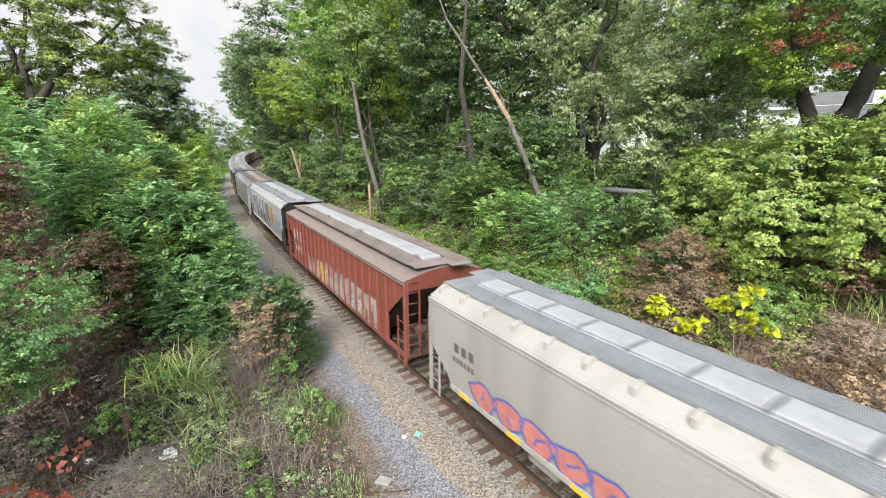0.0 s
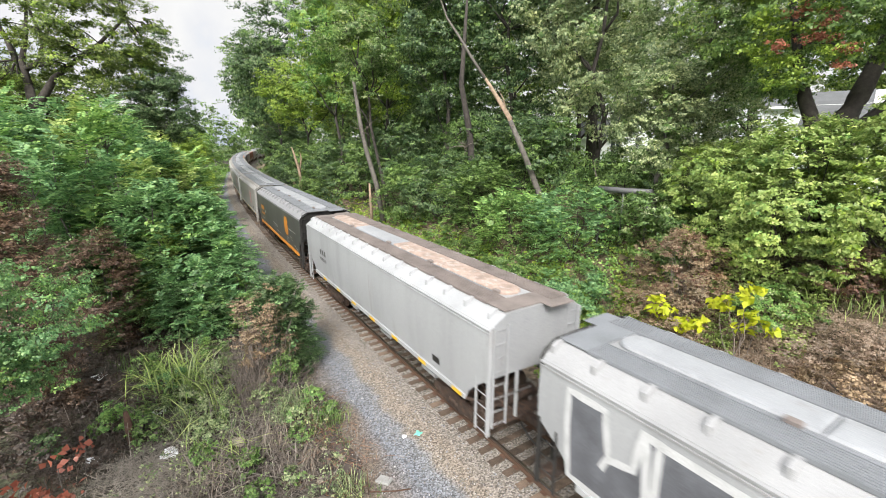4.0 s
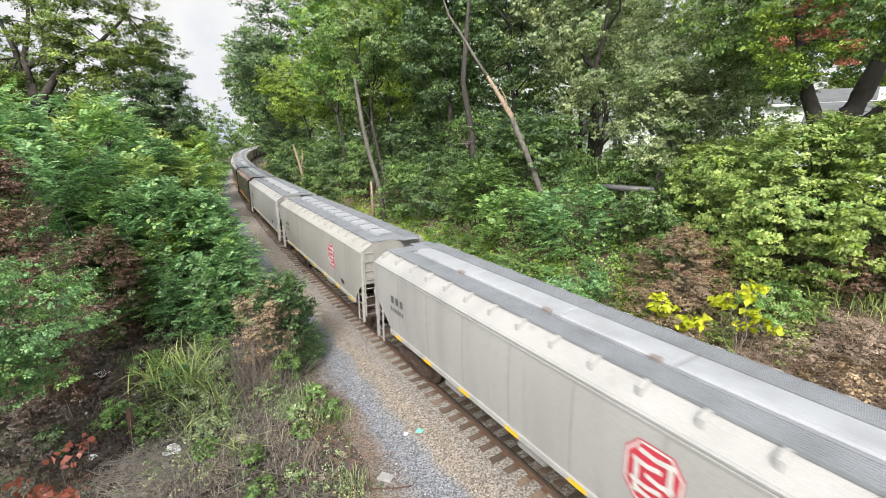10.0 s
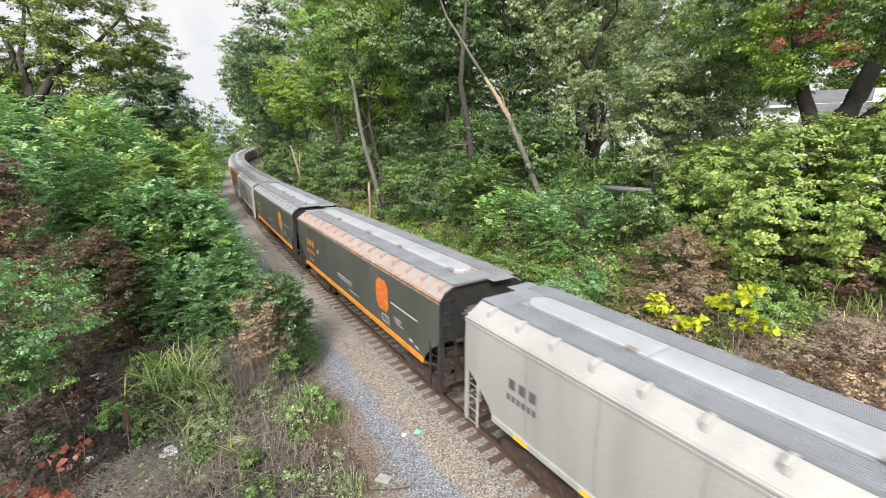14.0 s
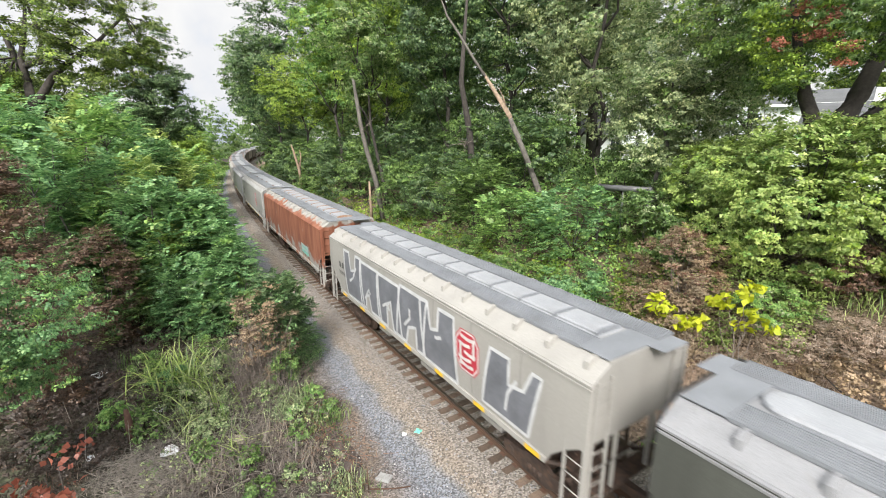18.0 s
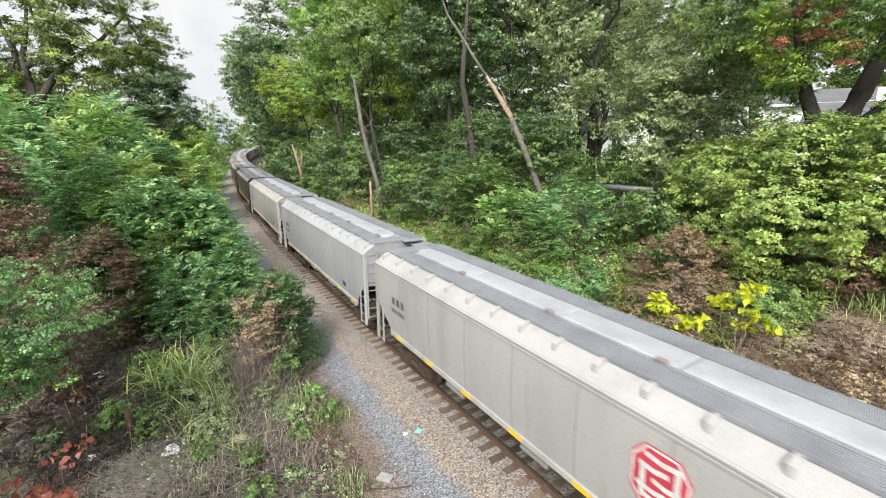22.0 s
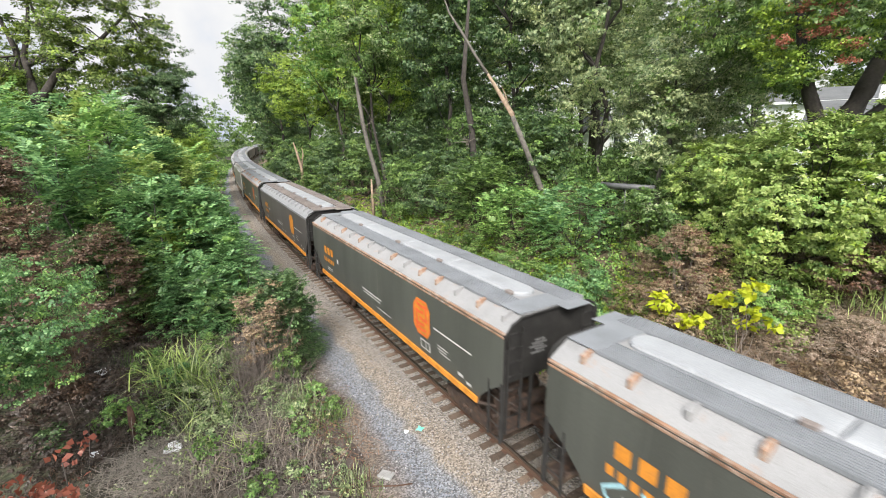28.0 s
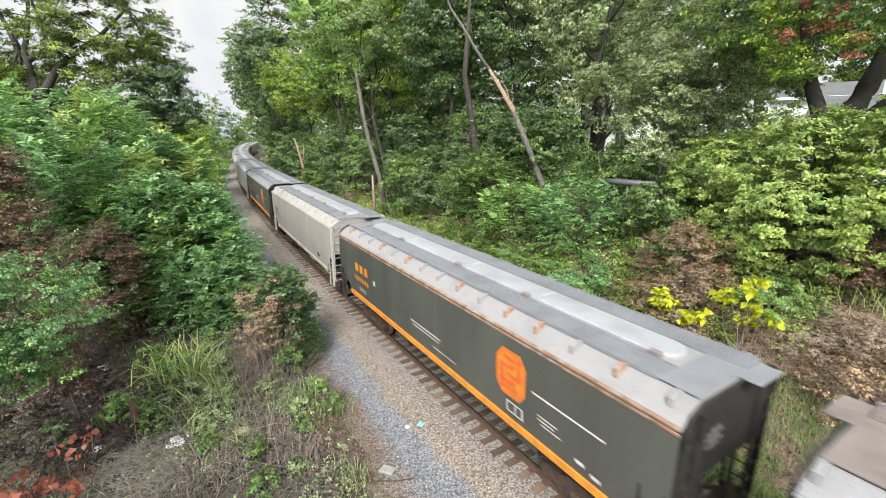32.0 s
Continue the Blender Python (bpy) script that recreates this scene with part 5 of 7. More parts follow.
def sapling(label, x, y, height, colour, seed, group):
    """Slim stem with whorls of long feathered leaves at the top and at the branch ends."""
    r = random.Random(seed)
    root = new("sapling")
    root.matrix_basis = pose(x, y, gz(x, y) - 0.1)
    top = Vector((r.uniform(-0.5, 0.5), r.uniform(-0.5, 0.5), height - 0.5))
    spine = bend_path((0, 0, 0), top, 0.03, 7, r)
    part("trunk", tubed(spine, [0.07, 0.062, 0.055, 0.047, 0.038, 0.028, 0.016], 6), M["bark"], root)
    ends = [top]
    for i in range(15):
        p0 = spine[r.randrange(1, 6)]
        a = i * 2.4 + r.uniform(-0.4, 0.4)
        e = p0 + Vector((math.cos(a) * r.uniform(0.4, 1.1), math.sin(a) * r.uniform(0.4, 1.1), r.uniform(0.5, 1.3)))
        part("branch", tubed(bend_path(p0, e, 0.08, 4, r), [0.026, 0.022, 0.017, 0.01], 5), M["bark"], root)
        ends.append(e)
    g = np.random.default_rng(seed)
    st = np.repeat(np.array([tuple(e) for e in ends]), 24, 0) + g.normal(size=(len(ends) * 24, 3)) * np.array([0.14, 0.14, 0.34])
    a = g.uniform(0, math.tau, len(st))
    dr = np.stack([np.cos(a), np.sin(a), g.uniform(0.3, 1.7, len(st))], -1)
    leafy("foliage", *fronds_np(st, dr, 1.05, 7, 0.21), LEAF[colour], root)
    return tagged(root, label, "sapling", group)


def seedling(label, base, tips, group):
    """Thin stems that carry a few large drooping leaves each."""
    r = random.Random(int(base[0] * 100))
    z0 = gz(*base) - 0.05
    root = new("seedling")
    root.matrix_basis = pose(base[0], base[1], z0)
    at = [Vector((t[0] - base[0], t[1] - base[1], t[2] - z0)) for t in tips]
    for e in at:
        part("stem", tubed(bend_path((0, 0, 0), e, 0.06, 5, r), [0.016, 0.014, 0.012, 0.009, 0.005], 5), M["twig"], root)
    leafy("leaves", *leaves_np(np.array([tuple(e) for e in at]), np.full(len(at), 0.33), 26, 0.27, 0.7, up=0.7, droop=0.8), LEAF["yellow"], root)
    return tagged(root, label, "seedling", group)


# ---- camera side of the track
def walnut(x, y):
    """A dark trunk that forks several times below an airy crown open to the sky on one side."""
    r, g = random.Random(71), np.random.default_rng(72)
    z0 = gz(x, y) - 0.2
    root = new("walnut_tree")
    root.matrix_basis = pose(x, y, z0)
    for ps, r0 in (([(0, 0, 0), (0.05, -0.1, 4.5), (0.14, -0.2, 8.4), (0.44, -0.78, 10.6)], 0.5),
                   ([(0.44, -0.78, 10.5), (1.0, -0.62, 12.1), (1.9, -0.11, 14.0), (2.7, 0.34, 15.6), (3.6, 1.2, 18.0)], 0.34),
                   ([(1.06, -0.66, 12.3), (1.65, -0.42, 13.9), (1.85, -0.84, 15.4), (2.14, -1.1, 17.0), (2.5, -1.4, 19.6)], 0.24),
                   ([(0.44, -0.78, 10.5), (0.28, -1.57, 11.7), (0.16, -2.2, 12.7), (-0.1, -3.2, 13.6), (-0.6, -5.2, 15.2), (-1.2, -7.0, 17.0)], 0.32),
                   ([(1.4, -0.64, 13.4), (0.96, -1.5, 13.9), (1.08, -1.86, 15.0), (1.54, -1.68, 16.2), (1.9, -1.45, 17.0), (2.2, -1.2, 19.0)], 0.22),
                   ([(1.08, -1.86, 15.0), (1.1, -2.35, 16.2), (1.0, -3.2, 17.8)], 0.13),
                   ([(0.9, -1.4, 13.6), (0.5, -2.2, 13.8), (0.25, -2.65, 13.95), (-0.4, -4.2, 14.5)], 0.14)):
        n = len(ps)
        part("trunk_fork", tubed(ps, [r0 * (1 - 0.75 * i / (n - 1)) for i in range(n)], 9), M["bark_dark"], root)
    cs = []
    for n, mid, half, full in ((150, (-1.9, -5.2, 15.6), (3.4, 4.2, 4.4), 0.5), (60, (-0.3, -2.5, 20.5), (3.6, 5.5, 2.2), 0.4), (34, (1.6, 1.6, 11.8), (2.2, 2.3, 1.9), 0.5), (16, (2.4, 0.2, 17.2), (2.4, 2.2, 2.6), 0.4)):
        for _ in range(n):
            d = g.normal(size=3)
            cs.append(np.array(mid) + d / np.linalg.norm(d) * np.array(half) * (1 - full * g.random() ** 1.3))
    cs = np.array(cs)
    rad = g.uniform(0.55, 1.15, len(cs))
    leafy("crown", *leaves_np(cs, rad, 230, 0.15, 0.4, out_from=np.array([-1.0, -3.5, 13.5]), simple=True), LEAF["olive"], root)
    pick = g.random(len(cs)) < 0.45
    leafy("crown_tint", *leaves_np(cs[pick], rad[pick], 60, 0.16, 0.4, out_from=np.array([-1.0, -3.5, 13.5]), simple=True), LEAF["lime"], root)
    bm = bmesh.new()
    for c in cs[::7]:
        near = min(((1.9, -0.11, 14.0), (-0.1, -3.2, 13.6), (-0.6, -5.2, 15.2), (1.54, -1.68, 16.2), (-0.4, -4.2, 14.5), (-1.2, -7.0, 17.0), (1.0, -3.2, 17.8), (2.5, -1.4, 19.6)), key=lambda q: (Vector(q) - Vector(c)).length)
        tube(bm, bend_path(near, c, 0.08, 4, r), [0.06, 0.045, 0.03, 0.01], 4, False)
    tagged(part("twig_growth", bm, M["bark_dark"], root), kind="stuff")
    tagged(root, "tall walnut tree with dark forked trunk and airy olive crown", "tree")


walnut(42.8, 15.5)
tree("dark green rounded tree beyond the thicket", 60.0, 7.1, 19.5, 7.4, "deep", 0.42, 0.22, 150, 6.5, 0.22, "bark_dark", (0, 0), 6, 2)
tree("olive green tree behind the sapling thicket", 49.0, 16.0, 17, 9, "olive", 0.25, 0.28, 120, 2.6, 0.28, "bark_dark", (0, 0), 6, 3)
tree("leafy tree deep in the thicket", 74.0, 17.0, 15, 12, "mid", 0.15, 0.36, 100, 2.6, 0.28, "bark_dark", (0, 0), 5, 6)
THICKET = "thicket beside the path"
for i, (x, y, h) in enumerate([
        (25.6, 13.0, 9.6), (25.8, 11.8, 9.2), (25.2, 9.6, 8.2), (26.0, 8.4, 7.8), (26.2, 10.6, 9.6), (27.6, 13.4, 10.4), (27.8, 12.2, 10.6), (28.0, 11.2, 10.7), (28.0, 9.9, 10.8), (28.2, 8.9, 9.6),
        (28.6, 7.9, 8.8), (29.0, 6.9, 8.0), (31.0, 13.6, 10.8), (31.4, 10.2, 11.2), (31.6, 9.0, 10.2), (32.0, 8.0, 9.0), (32.4, 6.8, 8.0), (24.6, 12.6, 8.4), (24.4, 8.6, 6.6), (34.6, 8.4, 9.2), (35.0, 7.0, 8.2), (29.8, 12.4, 10.4)]):
    sapling("tall feathery green sapling in the thicket", x, y, h, ("bright", "blue", "blue", "spring")[i % 4], 800 + i, THICKET)
shrub("dense green undergrowth between the saplings", 29.6, 9.6, 7.0, 8.0, "mid", 0.17, 110, 2.6, 12, depth=6, second=("bright", 0.4), group=THICKET)
tree("mid green feathery young tree close to the bridge", 11.6, 12.3, 7.4, 4.6, "blue", 0.48, 0.075, 320, 4.2, 0.09, "bark_dark", (0, 0), 6, 13, clump_r=0.46, flat=0.24, second=("bright", 0.65), group=THICKET)
shrub("mound of dead brown creeper over shrubs", 23.2, 10.8, 5.7, 2.9, "brown", 0.085, 120, 3.2, 14, depth=2.6, second=("tan", 0.12), group=THICKET)
shrub("tall mound of dead brown creeper over shrubs", 18.3, 12.15, 9.0, 2.0, "brown", 0.085, 140, 4.6, 15, second=("tan", 0.12), group=THICKET)
shrub("dense green shrub at the edge of the clearing", 25.6, 7.5, 6.9, 6.4, "blue", 0.19, 240, 5.2, 16, 0.55, 0.4, depth=5, style="frond", second=("bright", 0.3), group=THICKET)
shrub("dense green shrub beside the gravel path", 31.0, 7.8, 7.4, 5.2, "blue", 0.22, 150, 4.4, 17, 0.6, style="frond", second=("bright", 0.3), group=THICKET)
shrub("dense green shrub beside the gravel path", 37.0, 7.5, 6.4, 4.8, "blue", 0.24, 120, 4.2, 18, 0.6, style="frond", second=("bright", 0.3), group=THICKET)
shrub("dense green shrub behind the thicket", 40.0, 10.5, 8.0, 7.0, "mid", 0.22, 90, 3.0, 118, second=("bright", 0.3), group=THICKET)
for i, (x, y, h, sp, col, tint) in enumerate([(23.4, 7.4, 3.4, 5.0, "blue", "deep"), (24.6, 9.6, 3.8, 4.4, "mid", "deep"), (22.2, 6.6, 2.6, 2.4, "blue", "mid"), (29.5, 7.0, 4.2, 3.0, "blue", "bright"), (34.5, 7.2, 4.0, 3.2, "blue", "bright")]):
    shrub("dense dark green sumac shrub at the edge of the clearing", x, y, h, sp, col, 0.18, 110, 4.0, 130 + i, 0.5, style="frond", second=(tint, 0.4), stems=5, group=THICKET)
shrub("small green shrub at the edge of the gravel", 16.9, 4.6, 4.1, 2.1, "deep", 0.095, 170, 5.4, 19, 0.32, style="frond", second=("blue", 0.5), group=THICKET)
# dead brush in the darkened brown, painting shade over the clearing's back
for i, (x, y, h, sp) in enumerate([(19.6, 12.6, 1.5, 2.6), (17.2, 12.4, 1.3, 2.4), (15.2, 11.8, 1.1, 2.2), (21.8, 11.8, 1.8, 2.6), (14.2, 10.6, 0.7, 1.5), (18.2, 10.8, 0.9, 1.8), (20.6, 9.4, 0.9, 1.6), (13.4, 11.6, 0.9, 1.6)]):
    shrub("low tangle of dead brown brush in the clearing, darkened as shade", x, y, h, sp, "umber_shade", 0.05, 60, 1.5, 140 + i, second=("brown", 0.25), stems=26, stem_r=0.012, bark="rotten", group=THICKET)
shrub("tangle of dry brown stems beside a shrub", 16.2, 5.5, 4.0, 2.0, "tan", 0.06, 60, 1.3, 20, second=("brown", 0.5), stems=90, stem_r=0.014, bark="twig", group=THICKET)
shrub("far green shrubs beside the railway", 52.0, 8.0, 8.0, 7.5, "bright", 0.26, 80, 3.0, 21, second=("lime", 0.3), group=THICKET)
shrub("far bright green shrubs beside the railway", 70.0, 5.0, 10.4, 6.0, "lime", 0.28, 110, 3.6, 22, second=("bright", 0.5), group=THICKET)
shrub("far lime-green shrubs beside the railway", 84.0, 3.0, 10.9, 7.0, "lime", 0.32, 120, 3.6, 23, second=("bright", 0.4), group=THICKET)
shrub("far green shrubs beside the railway", 104.0, 0.6, 11.6, 9.0, "bright", 0.38, 120, 3.6, 24, group=THICKET)
tree("far leafy tree beyond the bend", 150.0, 4.0, 13, 13, "mid", 0.05, 0.5, 80, 3.0, 0.3, "bark_dark", (0, 0), 5, 25)
tree("far leafy tree beyond the bend", 190.0, -6.0, 13, 15, "mid", 0.05, 0.55, 80, 3.0, 0.3, "bark_dark", (0, 0), 5, 26)
tree("far leafy tree beyond the bend", 120.0, 12.0, 16, 14, "olive", 0.05, 0.45, 90, 3.0, 0.3, "bark_dark", (0, 0), 5, 27)

# ---- wooded bank on the other side
WOOD = "woodland on the bank"
TALL = "tall leafy woodland tree on the bank"
# deep leaves on the trees near 84 and 104 also darken the shaded understory
for i, (x, y, h, sp, col, low, leaf, tint) in enumerate([
        (124.0, -16.5, 36, 17, "mid", 0.22, 0.5, "bright"), (104.0, -14.0, 33, 15, "deep", 0.22, 0.46, "olive"), (84.0, -11.5, 33, 13.5, "deep", 0.2, 0.4, "mid"),
        (90.0, -26.0, 34, 14, "olive", 0.1, 0.42, None), (60.0, -14.0, 30, 12, "bright", 0.3, 0.3, "lime"), (66.0, -21.0, 33, 15, "olive", 0.1, 0.34, "lime"),
        (48.0, -15.5, 27, 11, "lime", 0.3, 0.25, "pale"), (53.0, -24.0, 30, 14, "mid", 0.1, 0.32, "deep"), (35.0, -15.0, 24, 9, "deep", 0.15, 0.23, "mid"),
        (42.0, -21.0, 28, 13, "mid", 0.12, 0.28, "olive"), (30.0, -18.5, 23, 9.5, "deep", 0.2, 0.23, "mid"), (26.5, -23.0, 22, 11, "pale", 0.25, 0.24, "mid"),
        (33.0, -29.0, 25, 14, "olive", 0.2, 0.3, None), (21.5, -19.0, 19, 9, "pale", 0.12, 0.21, "mid")]):
    tree(TALL, x, y, h, sp, col, low, leaf * 1.22, 150, 2.5, 0.23, "bark_dark", (0, 1), 6, 31 + i, group=WOOD, second=(tint, 0.3) if tint else None)
tree("yellow-green slender tree on the bank", 70.0, -12.2, 19.0, 13, "lime", 0.5, 0.3, 170, 3.4, 0.22, "bark_dark", (0, 1), 6, 50, group=WOOD, second=("olive", 0.6))
tree("slender woodland tree with bare lower trunk", 38.2, -10.3, 20, 8, "mid", 0.5, 0.22, 120, 2.6, 0.2, "bark_dark", (2.4, 2.2), 6, 51, group=WOOD, second=("pale", 0.7))
tree("grey-green tree with pale leaf tips", 13.6, -17.0, 13.5, 8.5, "pale", 0.12, 0.16, 180, 3.0, 0.22, "bark", (0, 0), 7, 52, group=WOOD, second=("mid", 0.5))
tree("low grey-green tree with pale leaf tips", 13.0, -13.4, 8.6, 6.0, "pale", 0.3, 0.15, 130, 3.2, 0.14, "bark", (0, 0), 6, 53, group=WOOD, second=("mid", 0.6))
GARDEN = "trees beyond the house"
for i, (x, y, h, sp, col) in enumerate([(29.0, -60.0, 24, 17, "mid"), (17.0, -62.0, 24, 17, "olive"), (42.0, -52.0, 24, 16, "mid"), (56.0, -42.0, 26, 16, "olive"), (74.0, -36.0, 30, 16, "mid")] ):
    tree("large leafy garden tree beyond the house", x, y, h, sp, col, 0.08, 0.45, 100, 1.9, 0.35, "bark_dark", (0, 0), 6, 60 + i, group=GARDEN)

BANK = "shrubs on the bank"
for i, (x, y, h, sp) in enumerate([(6.6, -11.8, 6.3, 5.2), (3.6, -12.4, 6.4, 5.2), (0.4, -12.8, 6.4, 5.2), (9.4, -12.2, 5.2, 4.2)]):
    shrub("large light green layered shrub on the bank", x, y, h, sp, "spring", 0.15, 430, 4.6, 61 + i, 0.36, 0.5, depth=4.6, second=("lime" if i % 2 else "bright", 0.35), group=BANK)
shrub("leafy green shrub behind the pipe rail", 15.4, -14.2, 3.4, 4.4, "mid", 0.16, 110, 4.0, 161, depth=5.5, second=("deep", 0.4), group=BANK)
shrub("dense green hedge behind the shrubs", 3.6, -16.2, 4.4, 5.0, "mid", 0.2, 190, 7.0, 160, depth=16, group=BANK)
shrub("mixed green leafy shrub on the bank", 11.4, -11.3, 3.4, 3.8, "mid", 0.15, 110, 3.4, 63, second=("pale", 0.35), group=BANK)
# from x 29 on, deep leaf colours paint in the shade under the canopy
for i, (x, y, h, sp, col, leaf, style, tint) in enumerate([
        (15.6, -10.4, 3.6, 5.0, "blue", 0.17, "frond", "bright"), (20.0, -10.2, 3.3, 5.0, "bright", 0.17, "frond", "mid"), (24.0, -10.4, 5.0, 4.8, "mid", 0.18, "frond", "deep"),
        (29.0, -10.6, 5.8, 5.6, "deep", 0.18, "leaf", "mid"), (33.5, -10.0, 5.4, 5.4, "mid", 0.19, "leaf", "bright"), (39.0, -12.5, 7.0, 7.0, "deep", 0.2, "leaf", "mid"),
        (45.0, -11.0, 6.5, 7.0, "mid", 0.22, "leaf", "deep"), (52.0, -11.0, 7.5, 7.0, "deep", 0.24, "leaf", "mid"), (54.0, -7.6, 5.0, 4.4, "mid", 0.24, "leaf", "deep"), (60.0, -10.5, 7.5, 7.0, "mid", 0.27, "leaf", "deep"),
        (69.0, -10.5, 8.0, 7.5, "deep", 0.3, "leaf", "mid"), (80.0, -11.8, 9.0, 8.5, "mid", 0.34, "leaf", "deep"), (94.0, -14.5, 11.0, 9.0, "deep", 0.38, "leaf", "mid"), (110.0, -18.5, 12.0, 10.0, "deep", 0.42, "leaf", "mid"),
        (128.0, -23.5, 14.0, 12.0, "mid", 0.48, "leaf", "deep"), (150.0, -29.0, 16.0, 14.0, "mid", 0.5, "leaf", "bright"),
        (22.8, -15.6, 4.8, 5.0, "mid", 0.18, "leaf", "bright"), (24.0, -14.5, 5.5, 6.5, "deep", 0.2, "leaf", "mid"), (30.0, -14.5, 6.0, 7.0, "mid", 0.2, "leaf", "deep"), (28.0, -19.0, 6.5, 6.5, "deep", 0.22, "leaf", "mid"), (34.0, -19.5, 7.0, 7.0, "deep", 0.22, "leaf", "mid"), (40.0, -17.0, 7.5, 7.0, "deep", 0.22, "leaf", "mid"), (76.0, -10.2, 6.0, 5.5, "deep", 0.3, "leaf", "mid"), (90.0, -14.0, 8.0, 7.0, "deep", 0.36, "leaf", "mid")]):
    shrub("leafy green shrub under the trees" if i > 2 else "feathery green sumac shrub on the bank", x, y, h, sp, col, leaf * 1.1, 95, 2.7, 70 + i, style=style, second=(tint, 0.35), group=BANK)
for i, (x, y, h, sp, col, tint, dep) in enumerate([
        (12.6, -7.3, 2.7, 4.4, "blue", "bright", 4), (17.0, -7.2, 2.6, 4.2, "mid", "lime", 5), (22.0, -7.2, 2.6, 4.2, "mid", "lime", 5.5),
        (28.0, -6.8, 2.0, 4.2, "lime", "bright", 6.5), (34.0, -6.6, 1.9, 4.2, "lime", "mid", 7), (41.0, -6.8, 1.9, 4.4, "bright", "lime", 8), (50.0, -7.4, 2.2, 4.6, "mid", "bright", 10), (62.0, -8.0, 2.4, 4.6, "mid", "bright", 14)]):
    shrub("low yellow-green weeds at the foot of the bank", x, y, h, sp, col, 0.13 if x < 30 else 0.17, 85, 3.0, 100 + i, depth=dep, second=(tint, 0.45), group=BANK, stems=3)
shrub("hump of dead brown creeper on the bank", 8.9, -9.0, 4.1, 2.8, "tan", 0.06, 130, 2.6, 121, 0.36, second=("deadred", 0.5), depth=3.6, stems=40, stem_r=0.012, bark="twig", group=BANK)
shrub("low drape of dead brown creeper on the bank", 8.9, -7.7, 2.6, 2.6, "tan", 0.06, 110, 2.4, 127, 0.32, second=("brown", 0.4), depth=4.2, stems=30, stem_r=0.012, bark="twig", group=BANK)
shrub("dry brown brush on the bank", 2.4, -8.2, 1.8, 4.0, "tan", 0.08, 90, 1.8, 122, second=("brown", 0.4), depth=4.4, group=BANK)
shrub("dead reddish-brown creeper under the layered shrubs", 4.2, -11.6, 2.0, 2.6, "brown", 0.07, 90, 2.4, 124, 0.34, second=("deadred", 0.4), stems=24, stem_r=0.012, bark="rotten", group=BANK)
shrub("low tangle of dry pinkish-brown brush on the bank", 5.0, -9.2, 1.1, 2.6, "pinkdry", 0.04, 90, 1.2, 125, 0.3, second=("dry", 0.5), stems=50, stem_r=0.008, bark="bankstem", group=BANK)
shrub("low tangle of dry pinkish-brown brush on the bank", 3.4, -9.8, 1.3, 2.6, "pinkdry", 0.04, 90, 1.2, 126, 0.3, second=("dry", 0.5), stems=50, stem_r=0.008, bark="bankstem", group=BANK)
shrub("low green creeper on the bank", 6.0, -9.9, 1.5, 2.6, "bright", 0.09, 60, 2.6, 123, second=("pale", 0.4), group=BANK)
for base, tips in (((8.35, -6.75), [(8.36, -6.75, 2.85), (8.34, -6.76, 2.4), (8.2, -6.8, 2.65)]),
                   ((7.5, -7.2), [(7.8, -7.05, 2.14), (7.19, -7.35, 2.34), (7.5, -7.2, 2.25)]),
                   ((6.1, -7.8), [(6.73, -7.56, 3.0), (6.14, -7.8, 3.6), (5.95, -7.87, 3.75), (5.96, -7.87, 2.8), (5.57, -8.01, 2.6), (6.06, -7.83, 2.15), (6.53, -7.64, 3.2)])):
    seedling("seedling with large yellow leaves on the bank", base, tips, BANK)


# ---- trunks that stand out in the wood
def stem_thing(label, name, pts, radii, mat, category="tree trunk", extra=()):
    base = Vector(pts[0])
    root = new(name)
    root.matrix_basis = Matrix.Translation(base)
    part("trunk", tubed([Vector(p) - base for p in pts], radii, 9), M[mat], root)
    for nm, ps, rs, m in extra:
        part(nm, tubed([Vector(p) - base for p in ps], rs, 6), M[m], root)
    return tagged(root, label, category)


def dead_twigs(p, spread, n, seed):
    r = random.Random(seed)
    out = []
    for _ in range(n):
        e = Vector(p) + Vector((r.uniform(-1, 1), r.uniform(-1, 1), r.uniform(-0.4, 0.5))) * spread
        out.append(("dead_branch", bend_path(p, e, 0.14, 5, r), [0.03, 0.025, 0.018, 0.012, 0.005], "twig"))
    return out


stem_thing("leaning grey trunk with split orange wood", "leaning_tree", [(21.0, -13.4, gz(21.0, -13.4) - 0.2), (21.2, -13.2, 5.1), (21.9, -12.5, 7.4), (22.6, -11.7, 9.7)], [0.22, 0.2, 0.18, 0.16], "bark", extra=[
    ("split_wood", [(22.5, -11.8, 9.4), (22.6, -11.7, 9.8), (23.4, -10.9, 11.5), (23.95, -10.4, 12.6)], [0.17, 0.18, 0.14, 0.08], "deadwood"),
    ("upper_trunk", [(23.8, -10.5, 12.3), (24.5, -10.0, 13.5), (25.2, -9.5, 14.8), (26.0, -9.0, 16.1), (26.8, -8.4, 18.5)], [0.11, 0.1, 0.09, 0.07, 0.04], "bark"),
    ("splinter", [(22.9, -11.7, 10.0), (23.0, -11.4, 11.0), (23.3, -11.0, 11.9)], [0.08, 0.05, 0.01], "deadwood")])
stem_thing("grey-brown trunk with bare dead branches", "bare_trunk", [(36.2, -8.9, gz(36.2, -8.9) - 0.2), (36.8, -8.5, 4.6), (37.5, -8.0, 7.4), (37.9, -7.7, 9.6), (38.4, -7.4, 13.5)], [0.24, 0.22, 0.2, 0.19, 0.13], "bark", extra=dead_twigs((37.8, -7.8, 9.2), 2.4, 7, 3))
